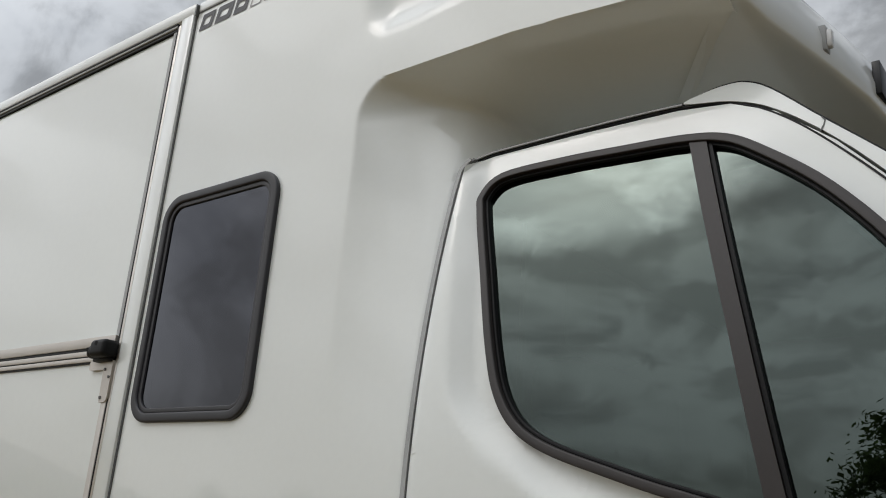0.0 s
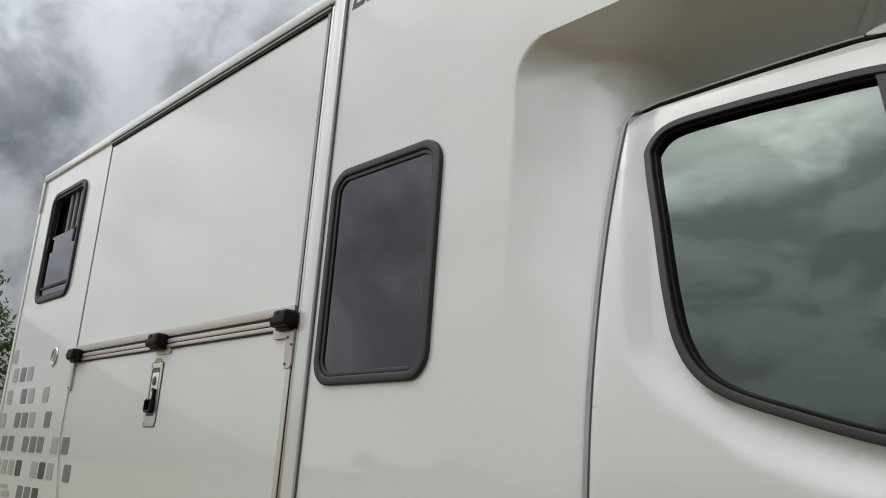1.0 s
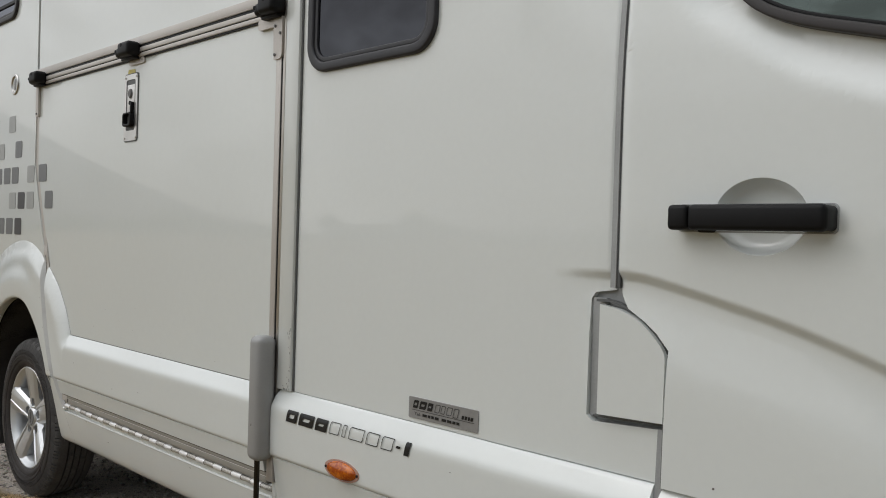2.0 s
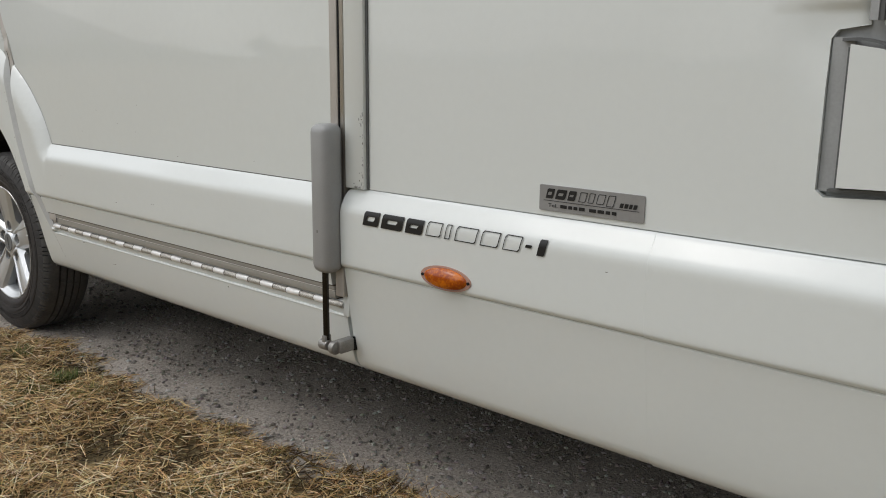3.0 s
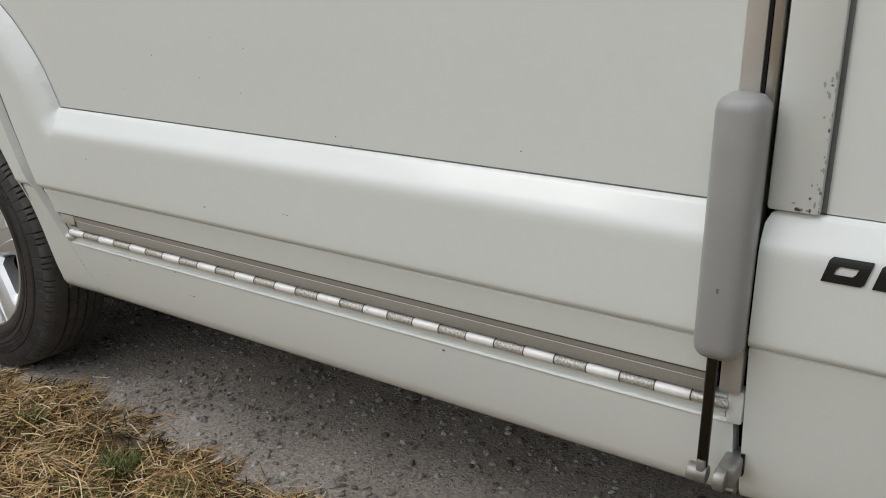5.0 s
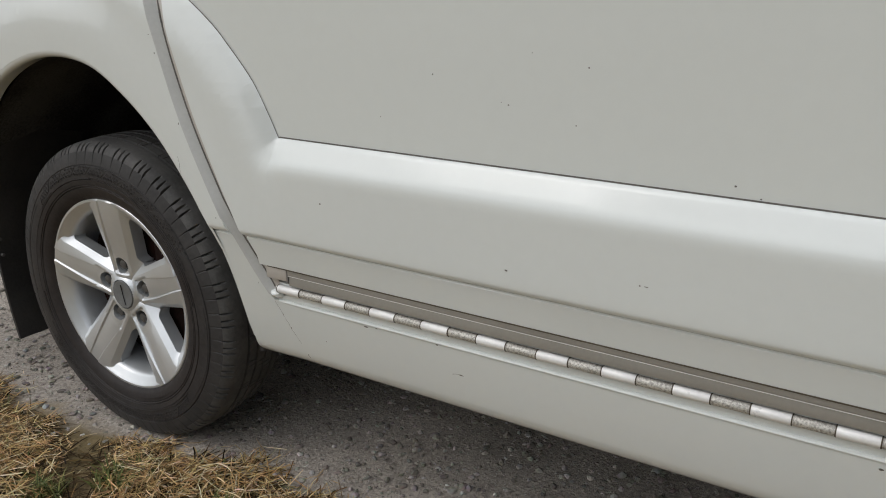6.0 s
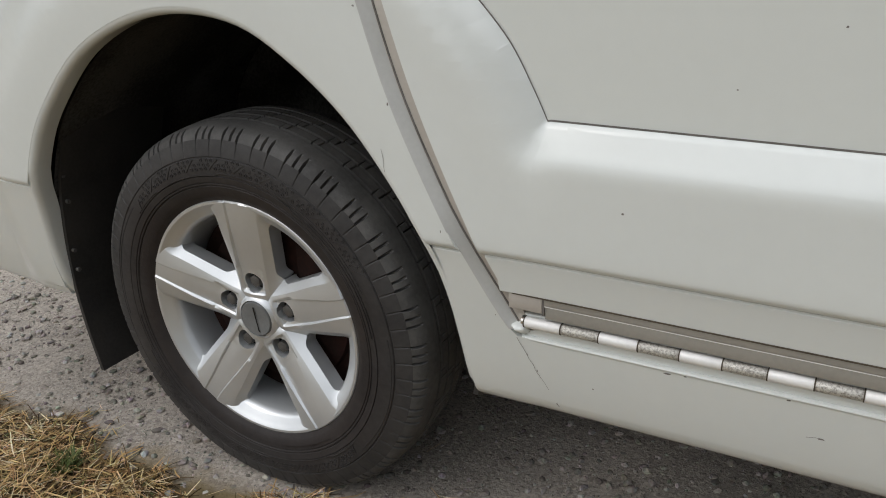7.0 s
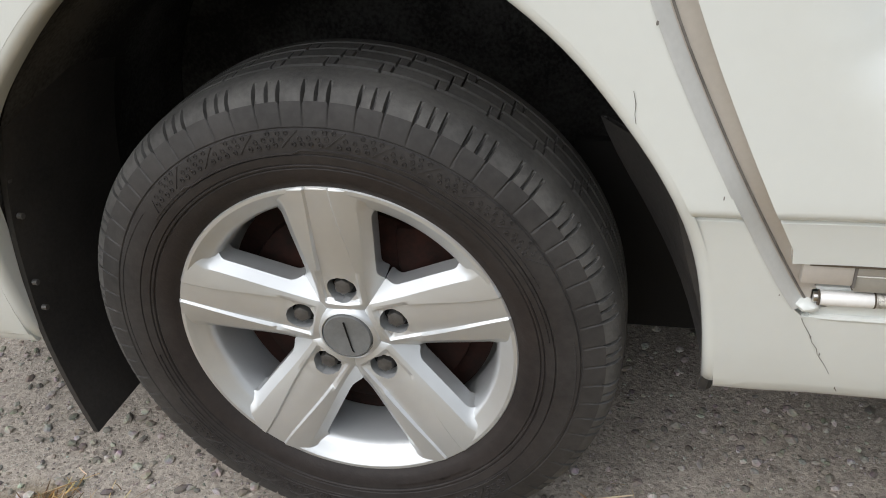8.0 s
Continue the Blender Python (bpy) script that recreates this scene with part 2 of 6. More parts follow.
SQ_LIGHT = material("light_grey_vinyl", (0.42, 0.43, 0.42), 0.35, vary=0.1)
SQ_MID = material("mid_grey_vinyl", (0.20, 0.205, 0.21), 0.35, vary=0.12)
SQ_DARK = material("dark_grey_vinyl", (0.075, 0.075, 0.08), 0.35, vary=0.15)
YELLOW = material("yellow_sticker", (0.65, 0.55, 0.12), 0.5, vary=0.2)
CABGLASS = glass("tinted_cab_glass", (0.10, 0.13, 0.12), 1.95, (0.63, 0.76, 0.71))
BOXGLASS = glass("smoked_acrylic", (0.04, 0.04, 0.05), 1.60, (0.86, 0.88, 0.97))
CLEARLENS = material("clear_lens", (0.75, 0.75, 0.74), 0.1, vary=0.1, coat=1.0)

# ---- building helpers ----


def part(name, bm, mat, parent=None, label="", smooth=True, angle=32):
    """Links a bmesh as one mesh object, under a thing or a part."""
    me = bpy.data.meshes.new(name)
    bm.normal_update()
    bm.to_mesh(me)
    bm.free()
    me.materials.append(mat)
    if smooth:
        me.polygons.foreach_set("use_smooth", [True] * len(me.polygons))
        me.set_sharp_from_angle(angle=radians(angle))
    ob = new(name, me)
    ob.parent = parent
    if label:
        ob["label"] = label
    return ob


def empty(name, loc=(0, 0, 0)):
    ob = new(name)
    ob.location = loc
    ob.empty_display_size = 0.1
    return ob


def add_box(bm, x0, y0, z0, x1, y1, z1, bevel=0.0, seg=2):
    r = bmesh.ops.create_cube(bm, size=1.0)
    vs = r["verts"]
    for v in vs:
        v.co = Vector(((x0 + x1) / 2 + v.co.x * (x1 - x0), (y0 + y1) / 2 + v.co.y * (y1 - y0), (z0 + z1) / 2 + v.co.z * (z1 - z0)))
    if bevel:
        es = list({e for v in vs for e in v.link_edges})
        bmesh.ops.bevel(bm, geom=es, offset=bevel, segments=seg, profile=0.5, affect="EDGES")
    return bm


def box(x0, y0, z0, x1, y1, z1, bevel=0.0, seg=2):
    return add_box(bmesh.new(), x0, y0, z0, x1, y1, z1, bevel, seg)


def add_rod(bm, a, b, r, seg=16, r2=None, bevel=0.0):
    """A round bar from a to b."""
    a, b = Vector(a), Vector(b)
    q = (b - a).to_track_quat("Z", "Y").to_matrix().to_4x4()
    m = Matrix.Translation((a + b) / 2) @ q
    res = bmesh.ops.create_cone(bm, cap_ends=True, segments=seg, radius1=r, radius2=r if r2 is None else r2, depth=(b - a).length, matrix=m)
    if bevel:
        es = [e for e in {e for v in res["verts"] for e in v.link_edges} if any(len(f.verts) > 4 for f in e.link_faces)]
        bmesh.ops.bevel(bm, geom=es, offset=bevel, segments=2, profile=0.5, affect="EDGES")
    return bm


def rod(a, b, r, seg=16, r2=None, bevel=0.0):
    return add_rod(bmesh.new(), a, b, r, seg, r2, bevel)


def rounded(x0, z0, x1, z1, r, n=6):
    """Outline of a rectangle with round corners, anticlockwise in x and z."""
    pts = []
    for cx, cz, a0 in ((x1 - r, z0 + r, -90), (x1 - r, z1 - r, 0), (x0 + r, z1 - r, 90), (x0 + r, z0 + r, 180)):
        for k in range(n + 1):
            a = radians(a0 + 90 * k / n)
            pts.append((cx + r * math.cos(a), cz + r * math.sin(a)))
    return pts


def smooth_line(pts, n=8, closed=False):
    """Catmull-Rom curve through points."""
    out, m = [], len(pts)
    last = m if closed else m - 1
    for i in range(last):
        p = [Vector(pts[j % m] if closed else pts[min(max(j, 0), m - 1)]) for j in (i - 1, i, i + 1, i + 2)]
        for k in range(n):
            t = k / n
            out.append(tuple(0.5 * (2 * p[1] + (p[2] - p[0]) * t + (2 * p[0] - 5 * p[1] + 4 * p[2] - p[3]) * t * t + (3 * p[1] - p[0] - 3 * p[2] + p[3]) * t ** 3)))
    if not closed:
        out.append(tuple(pts[-1]))
    return out


def sheet(outline, depth=0.0, holes=(), thick=0.012, xs=(), zs=(), lip=0.0, slants=()):
    """A panel in the x-z plane that faces -y: outline with holes, cut at xs and zs, pressed to depth(x, z), with folded edges."""
    bm = bmesh.new()
    for loop in (outline, *holes):
        vs = [bm.verts.new((x, 0, z)) for x, z in loop]
        for a, b in zip(vs, vs[1:] + vs[:1]):
            bm.edges.new((a, b))
    bmesh.ops.triangle_fill(bm, use_beauty=True, use_dissolve=False, edges=bm.edges[:])
    for axis, cuts in ((0, xs), (2, zs)):
        for c in cuts:
            co, no = [0, 0, 0], [0, 0, 0]
            co[axis], no[axis] = c, 1
            bmesh.ops.bisect_plane(bm, geom=bm.verts[:] + bm.edges[:] + bm.faces[:], plane_co=co, plane_no=no, dist=1e-5)
    for x, z, slope in slants:
        bmesh.ops.bisect_plane(bm, geom=bm.verts[:] + bm.edges[:] + bm.faces[:], plane_co=(x, 0, z), plane_no=(-slope, 0, 1), dist=1e-5)
    bm.normal_update()
    flip = [f for f in bm.faces if f.normal.y > 0]
    if flip:
        bmesh.ops.reverse_faces(bm, faces=flip)
    if callable(depth):
        for v in bm.verts:
            v.co.y = depth(v.co.x, v.co.z)
    else:
        for v in bm.verts:
            v.co.y = depth
    if thick:
        edges = [e for e in bm.edges if len(e.link_faces) == 1]
        if lip:
            r = bmesh.ops.extrude_edge_only(bm, edges=edges)
            new_v = [g for g in r["geom"] if isinstance(g, bmesh.types.BMVert)]
            for v in new_v:
                v.co.y += lip
            edges = [g for g in r["geom"] if isinstance(g, bmesh.types.BMEdge)]
        r = bmesh.ops.extrude_edge_only(bm, edges=edges)
        for g in r["geom"]:
            if isinstance(g, bmesh.types.BMVert):
                g.co.y += thick
    return bm


def grid(a, b, step):
    n = max(1, round((b - a) / step))
    return [a + (b - a) * k / n for k in range(1, n)]


def lathe(profile, seg=96, center=(0, 0, 0), warp=None):
    """Turns a profile of (y, radius) about the y axis through center."""
    bm = bmesh.new()
    rings = []
    for k in range(seg):
        a = 2 * math.pi * k / seg
        ring = []
        for i, (y, r) in enumerate(profile):
            rr = r + (warp(i, k, y, r) if warp else 0.0)
            ring.append(bm.verts.new((center[0] + rr * math.cos(a), center[1] + y, center[2] + rr * math.sin(a))))
        rings.append(ring)
    for k in range(seg):
        p, q = rings[k], rings[(k + 1) % seg]
        for i in range(len(profile) - 1):
            bm.faces.new((p[i], p[i + 1], q[i + 1], q[i]))
    bmesh.ops.recalc_face_normals(bm, faces=bm.faces[:])
    return bm


def ring(outer, inner, y0, y1, bevel=0.0):
    """A flat frame between two outlines of the same number of points, from y0 (front) to y1."""
    bm = bmesh.new()
    n = len(outer)
    lo = [[bm.verts.new((x, y, z)) for x, z in loop] for loop, y in ((outer, y1), (outer, y0), (inner, y0), (inner, y1))]
    for a, b in zip(lo, lo[1:]):
        for i in range(n):
            j = (i + 1) % n
            bm.faces.new((a[i], a[j], b[j], b[i]))
    bmesh.ops.recalc_face_normals(bm, faces=bm.faces[:])
    if bevel:
        es = [e for e in bm.edges if e.is_manifold and abs(e.verts[0].co.y - e.verts[1].co.y) < 1e-6 and abs(e.verts[0].co.y - y0) < 1e-6 and e.calc_face_angle(0) > 0.5]
        bmesh.ops.bevel(bm, geom=es, offset=bevel, segments=3, profile=0.5, affect="EDGES")
    return bm


def band(left, right, y, thick=0.006):
    """A strip between two lines of the same number of (x, z) points, facing -y."""
    return sheet(list(left) + list(reversed(right)), y, thick=thick)


def lerp_line(pts, z):
    """x on a line of (x, z) points that falls in z."""
    for (xa, za), (xb, zb) in zip(pts, pts[1:]):
        if zb <= z <= za:
            t = (za - z) / (za - zb) if za > zb else 0
            return xa + (xb - xa) * t
    return pts[0][0] if z > pts[0][1] else pts[-1][0]


def smoothstep(a, b, x):
    t = min(1.0, max(0.0, (x - a) / (b - a)))
    return t * t * (3 - 2 * t)


def smin(a, b, k):
    h = max(0.0, k - abs(a - b)) / k
    return min(a, b) - h * h * k / 4

# ---- ground ----


def hill(x, y):
    """Height of the ground: level under the vehicle, a soft rise of turf beside the gravel."""
    h = 0.012 * smoothstep(0.06, -0.25, y) + 0.02 * smoothstep(-0.3, -1.6, y)
    near = smoothstep(14.0, 6.0, math.hypot(x, y))
    h += 0.010 * near * (noise.noise(Vector((x * 1.7, y * 1.7, 0.3))) - 0.1) * smoothstep(0.1, -0.3, y)
    h += 0.004 * near * noise.noise(Vector((x * 6, y * 6, 2.0)))
    return h


def ground_material():
    m = bpy.data.materials.new("gravel_and_dry_turf")
    m.use_nodes = True
    n, l = m.node_tree.nodes, m.node_tree.links
    b = n["Principled BSDF"]
    co = n.new("ShaderNodeTexCoord")

    def tex(kind, scale, **kw):
        t = n.new(kind)
        t.inputs["Scale"].default_value = scale
        for k, v in kw.items():
            t.inputs[k].default_value = v
        l.new(co.outputs["Object"], t.inputs["Vector"])
        return t

    def ramp(src, stops):
        r = n.new("ShaderNodeValToRGB")
        while len(r.color_ramp.elements) < len(stops):
            r.color_ramp.elements.new(0.5)
        for el, (p, c) in zip(r.color_ramp.elements, stops):
            el.position, el.color = p, (*c, 1)
        l.new(src, r.inputs["Fac"])
        return r.outputs["Color"]

    def mix(fac, a, c):
        x = n.new("ShaderNodeMix")
        x.data_type = "RGBA"
        l.new(fac, x.inputs["Factor"])
        l.new(a, x.inputs["A"])
        l.new(c, x.inputs["B"])
        return x.outputs["Result"]

    stones = tex("ShaderNodeTexVoronoi", 170.0)
    pebble = tex("ShaderNodeTexVoronoi", 85.0, Randomness=1.0)
    patch = tex("ShaderNodeTexNoise", 2.3, Detail=6.0)
    fine = tex("ShaderNodeTexNoise", 140.0, Detail=4.0)
    dirt = ramp(patch.outputs["Fac"], [(0.3, (0.40, 0.340, 0.285)), (0.7, (0.57, 0.495, 0.425))])
    grit = ramp(stones.outputs["Color"], [(0.2, (0.19, 0.178, 0.165)), (0.8, (0.56, 0.515, 0.455))])
    gravel = mix(fine.outputs["Fac"], dirt, grit)
    straw = ramp(tex("ShaderNodeTexNoise", 9.0, Detail=8.0, Roughness=0.7).outputs["Fac"], [(0.3, (0.11, 0.082, 0.042)), (0.7, (0.31, 0.235, 0.120))])
    sep = n.new("ShaderNodeSeparateXYZ")
    l.new(co.outputs["Object"], sep.inputs[0])
    edge = n.new("ShaderNodeMath")
    edge.operation = "MULTIPLY_ADD"
    edge.inputs[1].default_value, edge.inputs[2].default_value = 0.22, -0.10
    l.new(tex("ShaderNodeTexNoise", 4.5, Detail=5.0).outputs["Fac"], edge.inputs[0])
    less = n.new("ShaderNodeMapRange")
    sub = n.new("ShaderNodeMath")
    sub.operation = "SUBTRACT"
    l.new(edge.outputs[0], sub.inputs[0])
    l.new(sep.outputs["Y"], sub.inputs[1])
    less.inputs["From Min"].default_value, less.inputs["From Max"].default_value = -0.01, 0.05
    l.new(sub.outputs[0], less.inputs["Value"])
    far = n.new("ShaderNodeMapRange")
    far.inputs["From Min"].default_value, far.inputs["From Max"].default_value = 3.2, 3.5
    l.new(sep.outputs["Y"], far.inputs["Value"])
    mx = n.new("ShaderNodeMath")
    mx.operation = "MAXIMUM"
    l.new(less.outputs[0], mx.inputs[0])
    l.new(far.outputs[0], mx.inputs[1])
    l.new(mix(mx.outputs[0], gravel, straw), b.inputs["Base Color"])
    b.inputs["Roughness"].default_value = 0.92
    b.inputs["Specular IOR Level"].default_value = 0.25
    bp, bp2 = n.new("ShaderNodeBump"), n.new("ShaderNodeBump")
    bp.inputs["Distance"].default_value, bp2.inputs["Distance"].default_value = 0.005, 0.006
    bp.inputs["Strength"].default_value, bp2.inputs["Strength"].default_value = 0.9, 0.5
    grain = tex("ShaderNodeTexNoise", 120.0, Detail=7.0, Roughness=0.68)
    # scattered grit stands out of the packed dirt
    keep = n.new("ShaderNodeMapRange")
    keep.inputs["From Min"].default_value, keep.inputs["From Max"].default_value = 0.66, 0.78
    l.new(pebble.outputs["Color"], keep.inputs["Value"])
    dome = n.new("ShaderNodeMapRange")
    dome.inputs["From Min"].default_value, dome.inputs["From Max"].default_value = 0.42, 0.1
    l.new(pebble.outputs["Distance"], dome.inputs["Value"])
    tops = n.new("ShaderNodeMath")
    tops.operation = "MULTIPLY"
    l.new(keep.outputs[0], tops.inputs[0])
    l.new(dome.outputs[0], tops.inputs[1])
    l.new(grain.outputs["Fac"], bp.inputs["Height"])
    l.new(tops.outputs[0], bp2.inputs["Height"])
    l.new(bp.outputs["Normal"], bp2.inputs["Normal"])
    l.new(bp2.outputs["Normal"], b.inputs["Normal"])
    return m


def axis_steps(lo, hi, step):
    """Fine steps near the vehicle, then ever longer ones out to the horizon."""
    vals = [lo + step * k for k in range(int(round((hi - lo) / step)) + 1)]
    d, up, dn = step, [vals[-1]], [vals[0]]
    while up[-1] < 1800:
        d *= 1.35
        up.append(up[-1] + d)
        dn.append(dn[-1] - d)
    return list(reversed(dn[1:])) + vals + up[1:]


def build_ground():
    xs, ys = axis_steps(-2.0, 4.2, 0.05), axis_steps(-1.6, 2.2, 0.05)
    verts = [(x, y, hill(x, y)) for y in ys for x in xs]
    w = len(xs)
    faces = [(j * w + i, j * w + i + 1, (j + 1) * w + i + 1, (j + 1) * w + i) for j in range(len(ys) - 1) for i in range(w - 1)]
    me = bpy.data.meshes.new("ground")
    me.from_pydata(verts, [], faces)
    me.materials.append(ground_material())
    me.polygons.foreach_set("use_smooth", [True] * len(me.polygons))
    return tagged(new("ground", me), "grey gravel track bordered by dry mown grass", "ground", kind="structure")


build_ground()

# ---- the vehicle ----
truck = tagged(empty("horse_truck"), "white box-bodied horse transporter van with side ramp, parked on gravel", "truck")

# edge lines of the side, as (x, z)
FLARE_TOP = smooth_line([(-0.82, 0.738), (-0.62, 0.738), (-0.53, 0.755), (-0.46, 0.84), (-0.39, 0.93), (-0.31, 1.006), (-0.19, 1.066), (-0.02, 1.103),
                         (0.12, 1.095), (0.235, 1.052), (0.33, 1.0), (0.418, 0.938), (0.464, 0.893), (0.508, 0.842), (0.538, 0.789), (0.556, 0.752)], 5)
ARCH = smooth_line([(-0.428, 0.303), (-0.424, 0.42), (-0.405, 0.53), (-0.36, 0.63), (-0.30, 0.705), (-0.21, 0.785), (-0.10, 0.838), (0.01, 0.858),
                    (0.115, 0.845), (0.20, 0.798), (0.275, 0.735), (0.335, 0.66), (0.378, 0.59), (0.405, 0.515), (0.420, 0.43), (0.430, 0.318)], 5)
RAMP_EDGE = smooth_line([(0.135, 1.745), (0.131, 1.46), (0.140, 1.40), (0.183, 1.27), (0.232, 1.142), (0.272, 1.050), (0.301, 0.940), (0.348, 0.789), (0.402, 0.665), (0.478, 0.514), (0.508, 0.462)], 5)
# the arch as it is cut into the skirt, one lip radius wider
LIP = 0.012


def away(line, d):
    """Moves an open line sideways, to the left of its run."""
    out = []
    for i, (x, z) in enumerate(line):
        a, b = Vector(line[max(0, i - 1)]), Vector(line[min(len(line) - 1, i + 1)])
        t = (b - a).normalized()
        out.append((x - t.y * d, z + t.x * d))
    return out


ARCH_CUT = away(ARCH, LIP)


def edge_gap(z):
    return 0.034 if z > 0.75 else 0.026 + 0.008 * (z - 0.465) / 0.285


def to_line(x, z, line):
    """Distance from a point to a line of points."""
    best = 9.0
    for (xa, za), (xb, zb) in zip(line, line[1:]):
        dx, dz = xb - xa, zb - za
        t = max(0.0, min(1.0, ((x - xa) * dx + (z - za) * dz) / (dx * dx + dz * dz + 1e-12)))
        best = min(best, math.hypot(x - xa - t * dx, z - za - t * dz))
    return best


def skirt_low(z):
    """How the skirt falls in below the groove."""
    d = 0.587 - z
    if d <= 0.0:
        return 0.0
    # the upper face rolls in, the lower one begins sharply below it
    d = min(d, 0.0142)
    groove = 0.0145 - math.sqrt(0.0145 ** 2 - d * d) + (0.0015 if z < 0.5727 else 0.0) - 0.0025 * smoothstep(0.5720, 0.5690, z)
    return groove + 0.026 * max(0.0, 0.568 - z) / 0.170 + 0.10 * max(0.0, 0.40 - z) ** 1.2 + (0.02 * ((0.345 - z) / 0.03) ** 2 if z < 0.345 else 0.0)


def shoulder(d):
    """Outward press of the skirt: a plain bevel below its upper edge, rounded into the face."""
    t = d / 0.043
    flat = t if t < 0.75 else (1.0 - (1.25 - min(t, 1.25)) ** 2)
    return -0.026 * min(1.0, flat) - 0.002 * smoothstep(0.0, 0.003, d)


def skirt_depth(x, z):
    low = skirt_low(z + 0.029 * smoothstep(-0.2, -0.3, x))
    if x > 0.556:
        d = max(0.0, 0.752 - z)
    else:
        d = to_line(x, z, FLARE_TOP) if z < 1.11 else 0.0
        # round the arch the skirt widens into a flare with a flat lip
        r = to_line(x, z, ARCH)
        lip = smoothstep(0.15, 0.04, r) if z > 0.32 else 0.0
        # behind and above the wheel the face falls away from a flat band round the arch
        fall = 0.019 * smoothstep(0.26, 0.02, x) * (0.35 * smoothstep(0.075, 0.14, r) + 0.65 * min(1.0, max(0.0, r - 0.10) / 0.18))
        return min(-0.003 * smoothstep(0.0, 0.003, d), shoulder(d * 0.62 + 0.38 * min(d, 0.02)) + fall) - 0.004 * lip + low
    return shoulder(d) + low


SZ = [0.5868, 0.584, 0.582, 0.5802, 0.5786, 0.577, 0.5758, 0.5748, 0.574, 0.5734, 0.573, 0.5728, 0.5724, 0.572, 0.571, 0.570, 0.569, 0.567, 0.323, 0.33, 0.338, 0.35, 0.37, 0.40, 0.44, 0.48, 0.52, 0.545, 0.555, 0.560, 0.60, 0.64, 0.69, 0.70, 0.71, 0.718, 0.714, 0.722, 0.726, 0.733, 0.739, 0.744, 0.749]

# inner body that closes the vehicle behind its panels
body_core = bmesh.new()
add_box(body_core, -0.80, 0.07, 0.95, 2.76, 2.06, 2.79)
add_box(body_core, 2.76, 0.40, 0.95, 3.0, 2.06, 2.79)
add_box(body_core, 0.47, 0.10, 0.36, 2.99, 2.0, 0.96)
add_box(body_core, -0.80, 0.10, 0.36, -0.47, 2.0, 0.96)
part("body_core", body_core, CORE, truck, "dark inner body and floor", smooth=False)
# added box, not a known part: blocks light from the far side
part("underfloor_light_block", box(0.62, 0.50, 0.19, 2.98, 1.60, 0.37, 0.02), CORE, truck, "unseen black box added under the floor to block light")
part("chassis_rail", box(-0.9, 0.55, 0.42, 4.9, 0.63, 0.58), CORE, truck, "dark steel chassis rail", smooth=False)
part("chassis_rail", box(-0.9, 1.45, 0.42, 4.9, 1.53, 0.58), CORE, truck, "dark steel chassis rail", smooth=False)
spring = bmesh.new()
for k in range(3):
    pts = [(-0.55 + 0.14 * k + (1.16 - 0.28 * k) * t / 8, 0.285 - 0.016 * k - 0.07 * (1 - (t / 4 - 1) ** 2)) for t in range(9)]
    for (xa, za), (xb, zb) in zip(pts, pts[1:]):
        q = [spring.verts.new((x, y, z + s)) for x, z in ((xa, za), (xb, zb)) for y in (0.41, 0.48) for s in (0, 0.012)]
        for f in ((0, 1, 5, 4), (2, 6, 7, 3), (0, 4, 6, 2), (1, 3, 7, 5)):
            spring.faces.new([q[i] for i in f])
part("leaf_spring", spring, RUST, truck, "rusty leaf spring under the floor", smooth=False)
# added dark board stands in for the deep shade ahead of the wheel
part("shade_board", box(0.26, 0.30, 0.20, 0.95, 0.32, 0.50, 0.004), CORE, truck, "dark board added for the deep shade under the sill")
part("far_side_wall", box(-0.82, 2.06, 0.33, 2.99, 2.09, 2.81, 0.004), GRP, truck)
part("rear_wall", box(-0.85, 0.0, 0.33, -0.824, 2.09, 2.81, 0.004), GRP, truck)
part("roof", box(-0.83, 0.008, 2.812, 3.25, 2.082, 2.845, 0.012), WHITE, truck, "white roof panel")

# rear side panel with the stable window
rear_out = [(-0.82, 0.74)] + [p for p in FLARE_TOP if p[0] < 0.258] + [(0.264, 1.049)] + [(x - 0.004, z) for x, z in reversed(RAMP_EDGE) if z > 1.062] + [(0.133, 2.805), (-0.82, 2.805)]
rear_panel = part("rear_side_panel", sheet(rear_out, 0.0, holes=[rounded(-0.58, 2.10, -0.126, 2.663, 0.05)], thick=0.03), GRP, truck)
part("corner_trim", box(-0.836, -0.007, 0.75, -0.800, 0.03, 2.812, 0.006), GRP, truck, "white rear corner moulding")
part("corner_trim", box(-0.83, -0.012, 2.62, -0.80, 0.02, 2.80, 0.006), GRP, truck, "white corner cap")

# rear skirt with wheel arch flare
n_edge = [(x - 0.003, z) for x, z in RAMP_EDGE if z < 1.04]
flare_top_part = [p for p in FLARE_TOP if p[0] < 0.258]
rear_skirt_out = flare_top_part + n_edge + [(0.515, 0.452), (0.55, 0.45), (1.95, 0.45), (1.967, 0.452), (1.972, 0.318), (0.442, 0.318)] + ARCH_CUT[::-1][1:-1] + [(-0.440, 0.303), (-0.82, 0.303)]
part("rear_skirt", sheet(rear_skirt_out, skirt_depth, thick=0.03, xs=grid(-0.82, 0.56, 0.02) + [0.8, 1.1, 1.4, 1.7], zs=SZ + [z - 0.029 for z in SZ if 0.54 < z < 0.60] + [0.308, 0.314] + grid(0.76, 1.11, 0.02), lip=0.002), WHITE, truck,
     "white moulded skirt with flared wheel arch and long sill")

